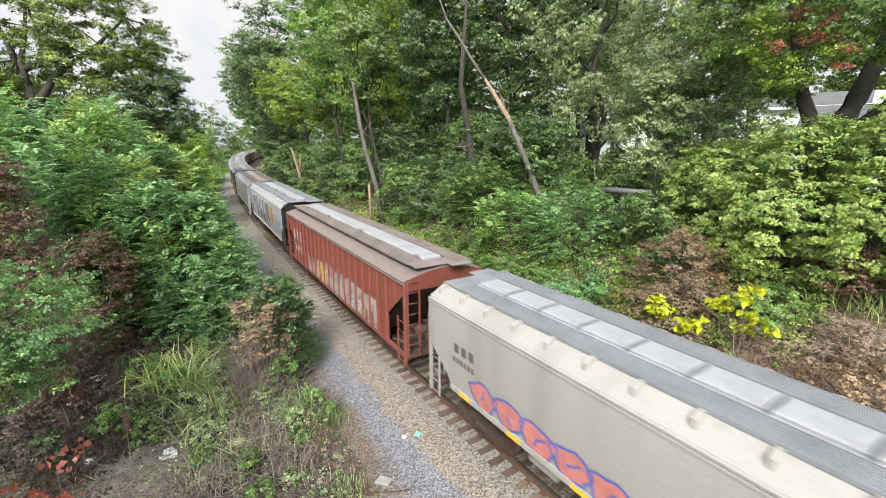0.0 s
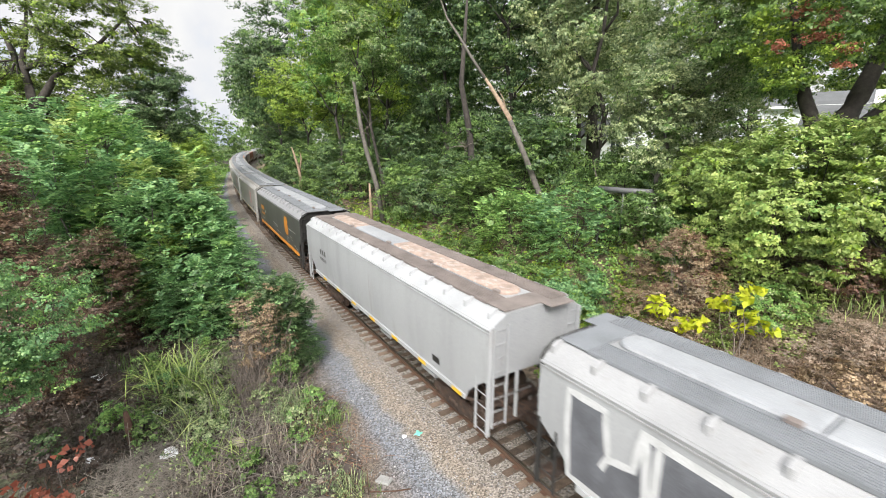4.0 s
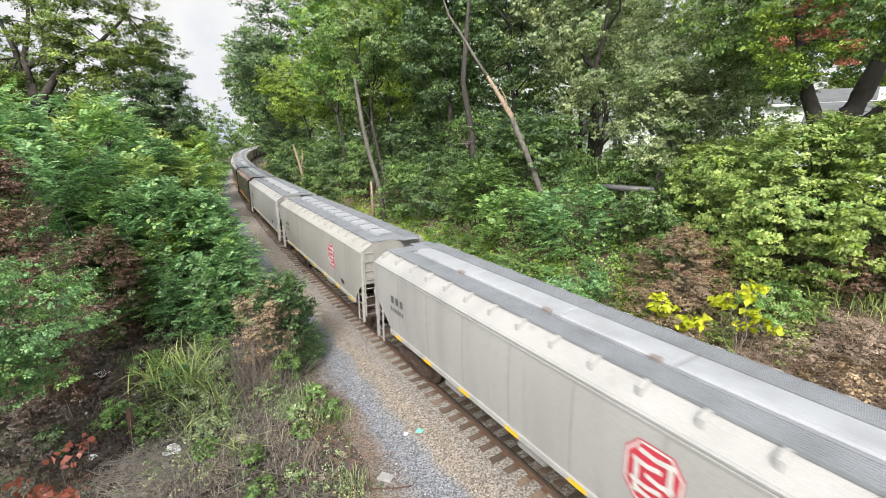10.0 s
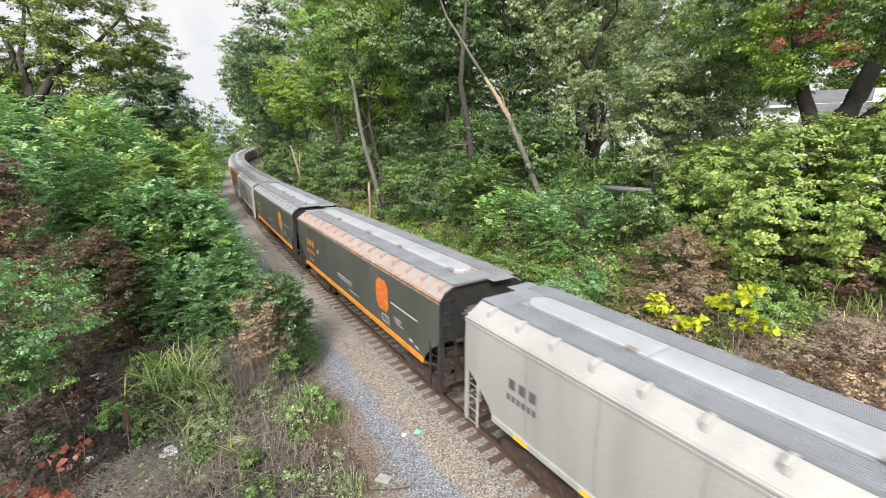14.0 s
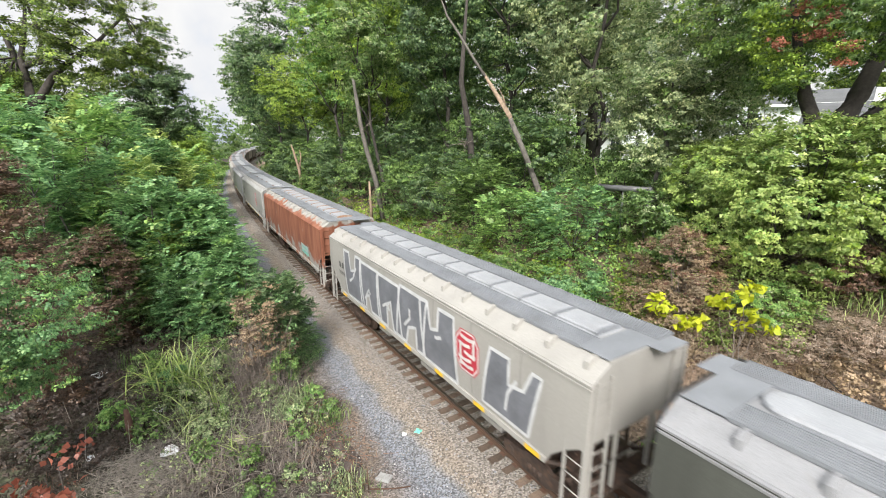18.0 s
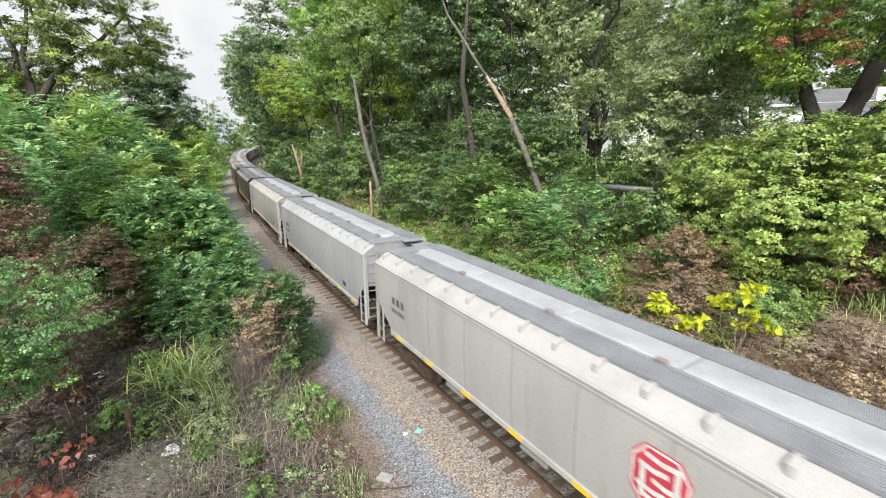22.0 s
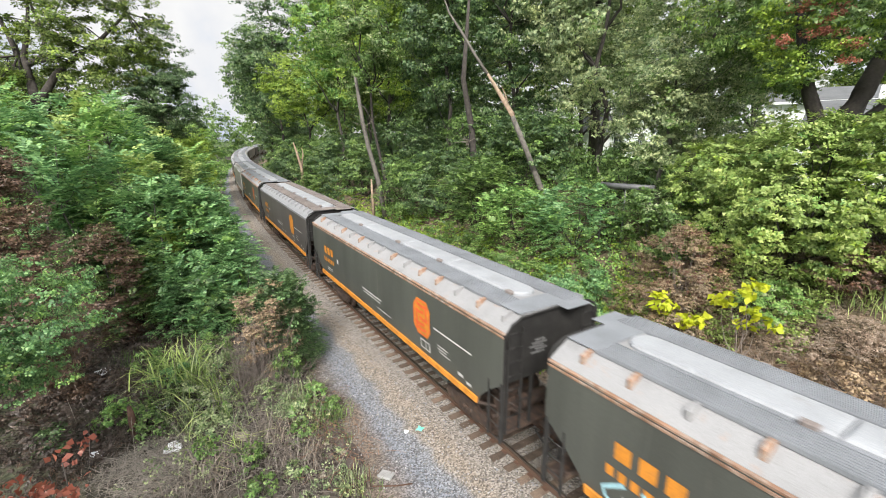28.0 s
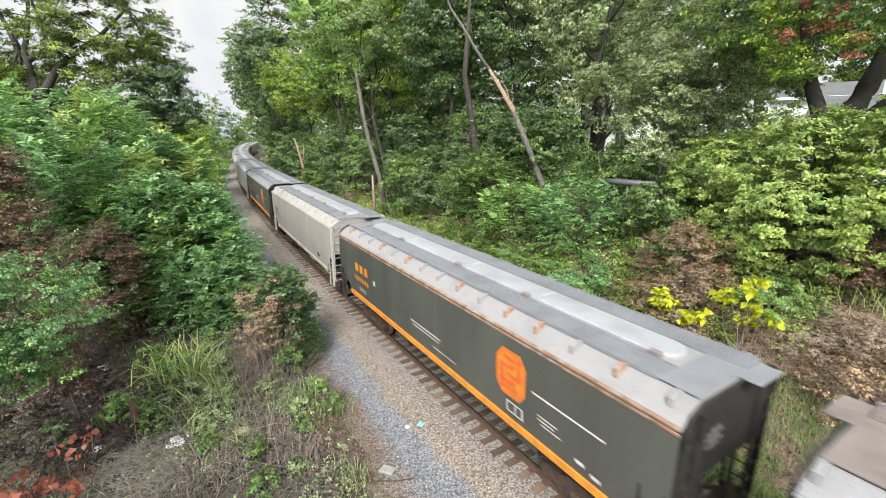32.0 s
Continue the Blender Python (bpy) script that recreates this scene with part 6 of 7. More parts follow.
stem_thing("pale barkless broken stub", "broken_stub", [(36.9, -8.0, gz(36.9, -8.0) - 0.1), (36.8, -7.9, 3.0), (36.7, -7.8, 4.7)], [0.14, 0.13, 0.07], "deadwood")
stem_thing("pale split dead trunk on the bank", "broken_stub", [(56.0, -7.0, gz(56.0, -7.0) - 0.2), (56.0, -6.9, 4.5), (56.1, -6.5, 6.4), (56.2, -6.2, 7.6)], [0.2, 0.17, 0.14, 0.05], "deadwood", extra=[("splinter", [(56.0, -6.9, 4.4), (56.3, -7.3, 6.2), (56.4, -7.2, 7.0)], [0.12, 0.09, 0.02], "deadwood")])
stem_thing("grey upright trunk hung with dead twigs", "bare_trunk", [(27.8, -13.2, gz(27.8, -13.2) - 0.2), (28.1, -12.8, 6.1), (28.0, -12.4, 9.0), (28.6, -12.0, 12.5), (28.4, -12.3, 18.5)], [0.3, 0.28, 0.25, 0.2, 0.08], "bark_dark", extra=dead_twigs((28.0, -12.2, 8.0), 1.5, 12, 5) + dead_twigs((28.0, -11.8, 6.0), 1.6, 8, 6))
stem_thing("straight grey trunk of a tall tree", "bare_trunk", [(23.9, -21.5, gz(23.9, -21.5) - 0.2), (24.0, -21.4, 11.3), (24.2, -21.1, 17.7), (24.3, -21.0, 22.0)], [0.42, 0.36, 0.3, 0.22], "bark_dark")
stem_thing("fallen bare branch caught in the shrubs", "dead_branch", [(15.9, -13.3, gz(15.9, -13.3)), (16.2, -13.2, 5.6), (16.6, -13.0, 6.6), (16.8, -13.0, 7.4)], [0.05, 0.06, 0.05, 0.03], "twig", "branch", dead_twigs((16.2, -13.1, 5.7), 0.9, 8, 8))
stem_thing("grey pipe rail on posts at the top of the bank", "pipe_rail", [(14.94, -11.26, 6.03), (13.68, -11.44, 6.05), (12.24, -11.71, 6.07)], [0.15, 0.15, 0.15], "pipe", "railing", [("post", [(x, y, gz(x, y) - 0.1), (x, y, 6.0)], [0.05, 0.05], "pipe") for x, y in ((14.8, -11.28), (13.6, -11.45), (12.4, -11.69))])

# maple: forked dark stems under a broad crown
r = random.Random(77)
mx, my = 6.5, -15.05
mz = gz(mx, my) - 0.2
maple = new("maple_tree")
maple.matrix_basis = pose(mx, my, mz)
STEMS = [([(0, 0, 0), (0, 0.05, 2.5), (0, 0.1, 3.7), (0.12, 0, 4.4), (0, -0.55, 5.15), (-0.08, -1.15, 6.1), (-0.13, -1.75, 7.2), (-0.2, -2.8, 9.4)], [0.6, 0.5, 0.46, 0.42, 0.36, 0.31, 0.26, 0.1]),
         ([(0.25, 0.5, 0.3), (0.42, 0.8, 2.4), (0.6, 0.96, 3.6), (0.85, 1.08, 4.4), (1.12, 1.2, 5.1), (1.45, 1.23, 6.1), (1.8, 1.3, 7.6), (2.2, 1.5, 9.4)], [0.34, 0.31, 0.29, 0.27, 0.24, 0.2, 0.15, 0.06]),
         ([(-0.02, 0, 3.2), (-0.08, -0.09, 3.87), (-0.34, -0.59, 4.15), (-0.66, -1.39, 4.75), (-1.3, -2.6, 5.9), (-2.2, -4.0, 7.4)], [0.34, 0.3, 0.27, 0.24, 0.18, 0.07])]
for ps, rs in STEMS:
    part("trunk_fork", tubed(ps, rs, 11), M["bark_dark"], maple)
g = np.random.default_rng(78)
cs = []
while len(cs) < 260:
    d = g.normal(size=3)
    d /= np.linalg.norm(d)
    c = np.array([0.0, 0.8, 9.2]) + d * np.array([6.4, 5.4, 4.6]) * (0.3 + 0.7 * g.random() ** 0.5)
    if c[2] > (5.1 if c[0] > 0.6 else 6.4):
        cs.append(c)
cs = np.array(cs)
rad = g.uniform(0.5, 1.15, len(cs))
mid = np.array([0, 0, 8.0])
leafy("crown", *leaves_np(cs, rad, 330, 0.12, 0.5, out_from=mid, simple=True), LEAF["mid"], maple)
pick = g.random(len(cs)) < 0.6
leafy("crown_tint", *leaves_np(cs[pick], rad[pick], 130, 0.12, 0.5, out_from=mid, simple=True), LEAF["lime"], maple)
turned = np.array([(0, 5.2, 7.5), (-0.55, 5.05, 7.3), (0.35, 5.4, 7.4), (-0.45, 5.1, 6.65), (-0.03, 5.2, 6.65), (-1.0, 4.9, 5.8), (-1.05, 4.9, 6.2), (0.7, 5.5, 6.5), (-0.3, 5.1, 7.0)])
leafy("reddening_leaves", *leaves_np(turned, np.full(len(turned), 0.38), 190, 0.075, 0.6), LEAF["redleaf"], maple)
fresh = np.array([(1.3, 5.4, 7.4), (0.9, 5.3, 7.0), (1.5, 5.2, 6.6), (0.5, 5.2, 6.0), (1.0, 5.1, 6.2), (0.2, 5.0, 7.0), (0.1, 4.8, 5.6), (0.8, 4.9, 5.4), (-0.6, 4.9, 6.2)])
leafy("yellowing_leaves", *leaves_np(fresh, np.full(len(fresh), 0.6), 260, 0.095, 0.4), LEAF["lime"], maple)
for e in turned[::2]:
    part("limb", tubed(bend_path((1.8, 1.3, 7.6), e, 0.06, 5, r), [0.06, 0.05, 0.04, 0.025, 0.01], 6), M["bark_dark"], maple)
tagged(maple, "spreading maple with dark forked trunk and reddening leaves", "tree")

# ---- house on the plateau
def house(x, y, turn, length, depth, wall_h, roof_h, label, porch=True):
    z0 = gz(x, y) - 0.1
    root = new("house")
    root.matrix_basis = pose(x, y, z0, 0, 0, turn)
    a, b = length / 2, depth / 2
    part("wall", extruded([(-b, 0), (b, 0), (b, wall_h), (0, wall_h + roof_h), (-b, wall_h)], "x", -a, a), M["siding"], root, "white horizontal siding wall")
    for s in (1, -1):
        part("roof", extruded([(s * (b + 0.45), wall_h - roof_h * 0.45 / b), (0, wall_h + roof_h + 0.02), (0, wall_h + roof_h + 0.16), (s * (b + 0.45), wall_h - roof_h * 0.45 / b + 0.14)], "x", -a - 0.35, a + 0.35), M["shingle"], root, "grey shingle roof slope")
        part("fascia", boxed(-a - 0.35, a + 0.35, s * (b + 0.45) - 0.03, s * (b + 0.45) + 0.03, wall_h - roof_h * 0.45 / b - 0.1, wall_h - roof_h * 0.45 / b + 0.1), M["trim"], root)
    for wx in np.arange(-a + 1.2, a - 0.6, 2.1):
        w = part("window", boxed(wx - 0.55, wx + 0.55, b - 0.02, b + 0.05, 1.0, 2.3), M["trim"], root)
        for k in (-1, 1):
            part("pane", boxed(wx + k * 0.26 - 0.22, wx + k * 0.26 + 0.22, b + 0.05, b + 0.06, 1.08, 2.22), M["glass"], w)
    w = part("window", boxed(-a - 0.05, -a + 0.02, -0.9, 0.9, 1.0, 2.4), M["trim"], root)
    for k in (-1, 0, 1):
        part("pane", boxed(-a - 0.06, -a - 0.05, k * 0.58 - 0.25, k * 0.58 + 0.25, 1.08, 2.3), M["glass"], w)
    part("chimney", boxed(a * 0.3 - 0.35, a * 0.3 + 0.35, -0.35, 0.35, wall_h + roof_h * 0.5, wall_h + roof_h + 0.9), M["trim"], root)
    return tagged(root, label, "house")


M["siding"] = surface("white_siding", (0.72, 0.74, 0.76), 0.92, 1.05, 0.6, 20, 0.6, bump=0.1)
M["shingle"] = surface("grey_shingle", (0.11, 0.115, 0.12), 0.85, 1.15, 1.5, 18, 0.9, bump=0.4)
M["trim"] = surface("white_trim", (0.78, 0.79, 0.8), 0.95, 1.03, 2, 30, 0.5, bump=0.03)
M["glass"] = surface("dark_window_glass", (0.05, 0.06, 0.065), 0.8, 1.2, 1, 10, 0.08, bump=0.0)
house(15.3, -38.6, 14, 6.5, 6, 5.0, 1.0, "tall white sided house with grey shingle roof")
house(7.7, -29.2, 16, 9, 9, 3.3, 1.4, "low garage with a broad grey shingle roof")
house(33.0, -36.0, 14, 6, 6, 2.9, 1.8, "white house glimpsed beyond the trees")

# mown grass on the plateau
lx, ly = spaced([(4, 70, 2.0)]), spaced([(-52, -18.5, 1.5)])
LX, LY = np.meshgrid(lx, ly, indexing="ij")
tagged(new("lawn", mesh_np("lawn", *grid_mesh(np.stack([LX, LY, ground_z(LX, LY) + 0.06], -1)), M["lawn"], True)), "bright mown lawn around the house", "lawn", kind="structure")


# ---- ground cover, grasses, brush and litter
def strewn(n, x0, x1, d0, d1, seed):
    """Random places between two distances from the track."""
    g = np.random.default_rng(seed)
    s, d = g.uniform(x0, x1, n), g.uniform(d0, d1, n)
    th = CURVE * np.maximum(0, s - BEND)
    x = np.where(s < BEND, s, BEND + np.sin(th) / CURVE) + d * np.sin(th)
    y = np.where(s < BEND, 0, -(1 - np.cos(th)) / CURVE) + d * np.cos(th)
    return np.stack([x, y, ground_z(x, y)], -1)


def cover(label, name, n, area, colour, leaf, lift, seed, per=10, radius=0.35, patchy=0.0):
    c = strewn(n, *area, seed)
    if patchy:
        c = c[rough_noise(c[:, 0] * 0.9 + seed, c[:, 1] * 0.9) > patchy]
    c[:, 2] += lift * np.random.default_rng(seed + 1).random(len(c))
    V, F = leaves_np(c, np.full(len(c), radius), per, leaf, 0.5, simple=leaf > 0.2 or name == "leaf_litter")
    return tagged(new(name, mesh_np(name, V, F, LEAF[colour])), label, "undergrowth", kind="stuff")


def blades_np(roots, height, lean, width, seed):
    """Grass blades: three segments each, arching over."""
    g = np.random.default_rng(seed)
    n = len(roots)
    a = g.uniform(0, math.tau, n)
    d = np.stack([np.cos(a), np.sin(a), np.zeros(n)], -1)
    s = np.stack([-np.sin(a), np.cos(a), np.zeros(n)], -1)
    h = height * g.uniform(0.5, 1.2, n)
    ln = np.minimum(lean, 1.8) * g.uniform(0.2, 1.0, n)
    V = np.empty((n, 8, 3))
    up = np.array([0, 0, 1.0])
    w = width * g.uniform(0.7, 1.3, n)
    for i, (u, k) in enumerate(((0.0, 0.8), (0.4, 1.0), (0.75, 0.7), (1.0, 0.08))):
        p = roots + d * (h * ln * 0.8 * u * u)[:, None] + up * (h * (u - 0.42 * ln * u ** 2.4))[:, None]
        V[:, 2 * i], V[:, 2 * i + 1] = p - s * (w * k)[:, None], p + s * (w * k)[:, None]
    i = np.arange(n)[:, None] * 8
    F = np.concatenate([i + np.array([0, 1, 3, 2]), i + np.array([2, 3, 5, 4]), i + np.array([4, 5, 7, 6])])
    return V.reshape(-1, 3), F


def tuft(label, x, y, height, spread, n, colour, seed, lean=0.6, width=0.012, group="grass tufts in the clearing"):
    g = np.random.default_rng(seed)
    n = int(n * 1.6)
    xy = g.normal(size=(n, 2)) * spread * 0.4
    roots = np.concatenate([xy, np.zeros((n, 1))], 1)
    z0 = gz(x, y)
    ob = new("grass_tuft", mesh_np("grass_tuft", *blades_np(roots, height, lean, width, seed), LEAF[colour]))
    ob.matrix_basis = pose(x, y, z0 - 0.02)
    return tagged(ob, label, "grass", group, "stuff")


def sticks(label, name, centres, n, spread, length, radius, mat, seed, tilt=0.35):
    """Dry sticks lying criss-cross."""
    g = np.random.default_rng(seed)
    c = centres[g.integers(0, len(centres), n)] + np.concatenate([g.normal(size=(n, 2)) * spread, np.zeros((n, 1))], 1)
    c[:, 2] = ground_z(c[:, 0], c[:, 1]) + 0.03 + g.random(n) * 0.25
    a = g.uniform(0, math.tau, n)
    t = np.abs(g.normal(size=n)) * tilt
    d = np.stack([np.cos(a) * np.cos(t), np.sin(a) * np.cos(t), np.sin(t)], -1)
    L = length * g.uniform(0.4, 1.3, n)
    u = np.stack([-np.sin(a), np.cos(a), np.zeros(n)], -1)
    w = np.cross(d, u)
    r = radius * g.uniform(0.5, 1.4, n)
    V = np.empty((n, 6, 3))
    for k in range(3):
        q = math.cos(k * math.tau / 3) * u + math.sin(k * math.tau / 3) * w
        V[:, k] = c - d * (L * 0.3)[:, None] + q * r[:, None]
        V[:, 3 + k] = c + d * (L * 0.7)[:, None] + q * (r * 0.5)[:, None]
    i = np.arange(n)[:, None] * 6
    F = np.concatenate([i + np.array([k, (k + 1) % 3, 3 + (k + 1) % 3, 3 + k]) for k in range(3)])
    return tagged(new(name, mesh_np(name, V.reshape(-1, 3), F, M[mat])), label, "brush", kind="stuff")


cover("low green weeds covering the bank", "bank_weeds", 2900, (10, 40, -15.5, -4.4), "bright", 0.15, 0.8, 201, 12, 0.45)
cover("yellow-green weeds covering the bank", "bank_weeds", 3800, (9, 40, -9.5, -3.8), "lime", 0.16, 0.5, 202, 9, 0.38, -0.1)
cover("lime-green weeds along the foot of the wood", "bank_weeds", 1500, (32, 75, -9.5, -3.6), "lime", 0.17, 0.5, 238, 10, 0.5)
cover("dark green undergrowth beneath the trees", "undergrowth", 1800, (36, 130, -20, -4.6), "deep", 0.26, 1.2, 203, 9, 0.7)
cover("dry brown leaf litter on the bank", "leaf_litter", 5200, (-4, 9, -12.0, -3.8), "pinkdry", 0.034, 0.35, 204, 18, 0.4)
cover("low lime-green creeper on the bank", "bank_weeds", 1300, (8.2, 17, -11.2, -6), "lime", 0.09, 0.6, 236, 12, 0.36, -0.3)
cover("low green weeds on the bank", "bank_weeds", 900, (9, 20, -10, -4.2), "bright", 0.09, 0.6, 237, 12, 0.36, -0.2)
# litter colour includes the shade cast over the clearing
cover("dry brown leaf litter in the clearing, darkened as shade", "leaf_litter", 3600, (6, 27, 4.9, 14), "umber_shade", 0.06, 0.05, 205, 7, 0.35)
cover("pale dry leaf litter in the clearing", "leaf_litter", 1300, (6, 18, 4.8, 8.5), "dry", 0.07, 0.06, 206, 6, 0.3, 0.1)
cover("small green weeds in the clearing", "clearing_weeds", 1300, (7, 22, 4.7, 10), "pale", 0.055, 0.35, 207, 9, 0.25, 0.05)
cover("grey-green leafy weeds in the clearing", "clearing_weeds", 1500, (8, 20, 4.6, 9.5), "pale", 0.07, 0.5, 210, 9, 0.25, 0.15)
# undergrowth with the shade painted into its leaf colour
cover("brown undergrowth at the back of the clearing, shade in its colour", "undergrowth", 1500, (14, 26, 8.4, 15), "umber_shade", 0.1, 0.6, 208, 10, 0.35)
cover("green undergrowth along the far path", "undergrowth", 1500, (36, 130, 4.6, 16), "bright", 0.24, 0.9, 209, 9, 0.6)
cover("far grass beside the line", "undergrowth", 900, (95, 300, 2.9, 30), "bright", 0.45, 0.5, 231, 9, 1.0)
cover("far undergrowth beside the line", "undergrowth", 600, (95, 300, -30, -3.2), "mid", 0.45, 0.8, 232, 9, 1.0)
cover("bright grass along the far path", "undergrowth", 900, (52, 150, 3.0, 6.5), "bright", 0.24, 0.3, 230, 9, 0.5)
xs = strewn(5000, 8, 24, 4.7, 11.5, 211)
xs = xs[rough_noise(xs[:, 0] * 1.2, xs[:, 1] * 1.2) > -0.1]
tagged(new("dry_grass", mesh_np("dry_grass", *blades_np(xs, 0.32, 2.3, 0.006, 212), LEAF["dry"])), "flattened dry straw-coloured grass in the clearing", "grass", kind="stuff")
xs = strewn(2600, 5, 34, 4.2, 5.4, 213)
xs = xs[rough_noise(xs[:, 0] * 1.3, xs[:, 1]) > 0.05]
tagged(new("verge_grass", mesh_np("verge_grass", *blades_np(xs, 0.3, 0.9, 0.008, 214), LEAF["mid"])), "thin green grass along the gravel edge", "grass", kind="stuff")
xs = strewn(5200, -2, 10, -10, -4.0, 215)
tagged(new("bank_grass", mesh_np("bank_grass", *blades_np(xs, 0.42, 1.5, 0.007, 216), LEAF["pinkdry"])), "dry grass on the lower bank", "grass", kind="stuff")

for i, (x, y, h, sp, n, col, ln) in enumerate([
        (17.2, 8.4, 1.7, 1.3, 60, "spring", 1.5), (16.6, 7.8, 1.4, 1.2, 50, "spring", 1.6), (17.7, 7.6, 1.5, 1.2, 50, "pale", 1.6), (16.2, 9.0, 1.3, 1.0, 30, "mid", 1.4), (15.3, 7.5, 1.3, 1.2, 46, "spring", 1.7), (18.4, 8.4, 1.5, 1.2, 50, "spring", 1.5), (13.9, 7.3, 0.9, 1.0, 40, "pale", 1.7), (12.6, 7.4, 0.9, 1.0, 30, "spring", 1.8), (14.6, 8.4, 1.0, 1.0, 80, "pale", 1.1),
        (20.0, 9.6, 0.9, 1.0, 60, "mid", 0.7), (12.4, 6.4, 0.6, 1.0, 120, "dry", 1.6), (12.6, 4.3, 0.5, 0.6, 110, "mid", 0.9), (9.6, 4.9, 0.45, 0.6, 90, "pale", 0.9), (15.8, 5.9, 0.9, 0.9, 110, "dry", 1.2), (13.6, 5.5, 0.7, 0.8, 110, "pale", 1.2), (11.6, 8.2, 0.6, 1.0, 110, "dry", 1.5), (11.0, 5.6, 0.55, 0.8, 90, "dry", 1.3), (14.2, 4.9, 0.8, 0.7, 100, "pale", 1.0)]):
    tuft("tall arching green reed grass in the clearing" if h > 0.8 else "dry straw-coloured grass tuft in the clearing" if col == "dry" else "short green grass tuft in the clearing", x, y, h, sp, n, col, 300 + i, ln, 0.02 if h > 1.2 else 0.01)
WEED = "weeds in the clearing"
for i, (x, y, h, sp, col) in enumerate([(15.8, 10.2, 1.3, 1.1, "bright"), (14.6, 9.3, 1.1, 0.9, "mid"), (18.6, 9.4, 1.2, 1.2, "mid"), (19.2, 7.0, 1.2, 1.3, "mid"), (15.2, 5.0, 1.6, 1.1, "mid"), (13.9, 4.5, 0.8, 0.7, "bright"), (12.9, 4.25, 0.7, 0.7, "mid"), (15.0, 11.6, 1.0, 0.9, "deep"), (17.2, 4.6, 2.2, 1.4, "blue"), (18.6, 4.0, 2.2, 1.4, "blue"), (10.4, 6.9, 0.7, 0.8, "mid"), (20.5, 5.2, 2.6, 1.8, "mid"), (23.0, 5.0, 3.4, 2.2, "blue"), (15.8, 8.2, 0.9, 1.3, "pale"), (14.8, 7.4, 1.0, 1.3, "pale"), (16.9, 7.0, 1.2, 1.4, "pale"), (13.8, 7.6, 0.8, 1.2, "pale"), (17.4, 8.6, 1.0, 1.3, "blue"), (13.2, 5.2, 0.8, 1.0, "pale"), (14.6, 5.9, 1.0, 1.0, "pale"), (11.6, 7.0, 0.7, 0.9, "mid"), (12.6, 8.0, 0.7, 0.8, "mid"), (10.6, 6.0, 0.5, 0.7, "pale"), (12.2, 5.4, 0.6, 0.8, "mid"), (9.8, 7.6, 0.5, 0.6, "mid")]):
    shrub("leafy green weed clump in the clearing" if h < 2 else "leafy green bush at the edge of the gravel", x, y, h, sp, col, 0.075 if h < 2 else 0.12, 30, 2.2, 330 + i, name="weed_clump" if h < 2 else "shrub", stems=4, group=WEED, second=("bright", 0.3))
for i, (x, y) in enumerate([(3.6, -11.9), (4.4, -12.2), (2.8, -11.6), (3.9, -11.2), (3.2, -12.5), (2.2, -10.9), (4.9, -11.6)]):
    tuft("pale green grassy weeds on the bank", x, y, 0.9, 1.4, 50, "spring", 360 + i, 1.6, 0.012, "grass tufts on the bank")
xs = strewn(9000, 0.5, 6.5, -8.2, -3.3, 234)
xs = xs[rough_noise(xs[:, 0] * 0.8 + 2, xs[:, 1] * 0.8) > -0.35]
tagged(new("bank_grass", mesh_np("bank_grass", *blades_np(xs, 0.42, 1.0, 0.009, 235), LEAF["bright"])), "short green grass at the foot of the bank", "grass", kind="stuff")
xs = strewn(9000, 18, 48, -6.4, -3.5, 244)
tagged(new("bank_grass", mesh_np("bank_grass", *blades_np(xs, 0.55, 1.0, 0.016, 245), LEAF["lime"])), "lush yellow-green grass along the foot of the wood", "grass", kind="stuff")
cover("small yellow-green creeper leaves on the bank", "bank_weeds", 1500, (4.8, 8.2, -11.6, -8.2), "spring", 0.085, 0.9, 233, 9, 0.3, -0.25)
xs = strewn(40, 9, 19, 4.9, 9.5, 220)
sticks("grey-brown dry sticks strewn over the clearing", "brush", xs, 3400, 1.1, 0.75, 0.008, "brushwood", 221)
sticks("pale straw stalks lying in a heap", "brush", np.array([[12.8, 9.4, 0], [13.2, 8.8, 0], [13.8, 9.2, 0], [12.4, 9.2, 0], [13.2, 9.8, 0]]), 700, 0.42, 0.9, 0.006, "straw", 222, 0.15)
sticks("dark tangle of dead stems under the shrubs", "brush", np.array([[15.8, 5.6, 0], [16.4, 5.9, 0], [17.0, 5.6, 0], [15.0, 6.0, 0]]), 1000, 0.5, 2.4, 0.009, "twig", 223, 1.0)
sticks("dry upright stalks in the clearing", "brush", xs, 260, 1.2, 1.5, 0.009, "straw", 224, 1.2)
sticks("dry twigs along the gravel edge", "brush", strewn(20, 9, 14, 4.3, 5.2, 225), 260, 0.4, 0.5, 0.008, "deadtwig", 226, 0.2)
sticks("dry straw-coloured stems sticking out of the bank", "brush", strewn(40, -2, 7.4, -11.8, -5.0, 227), 5200, 0.8, 0.6, 0.006, "bankstem", 228, 0.7)
sticks("pale dry stalks standing in the bank brush", "brush", strewn(40, -2, 7.4, -11.8, -5.0, 229), 900, 0.8, 0.8, 0.006, "straw", 230, 0.9)

# red-leaved sumac near the bridge
sumac = new("red_sumac")
sz = gz(8.8, 10.6)
sumac.matrix_basis = pose(8.8, 10.6, sz)
r = random.Random(91)
tips = []
for i in range(9):
    e = (r.uniform(-0.8, 0.7), r.uniform(-0.7, 0.6), r.uniform(2.9, 3.9))
    part("stem", tubed(bend_path((r.uniform(-0.2, 0.2), r.uniform(-0.2, 0.2), 0), e, 0.06, 5, r), [0.03, 0.026, 0.02, 0.014, 0.007], 5), M["bark_dark"], sumac)
    tips.append(e)
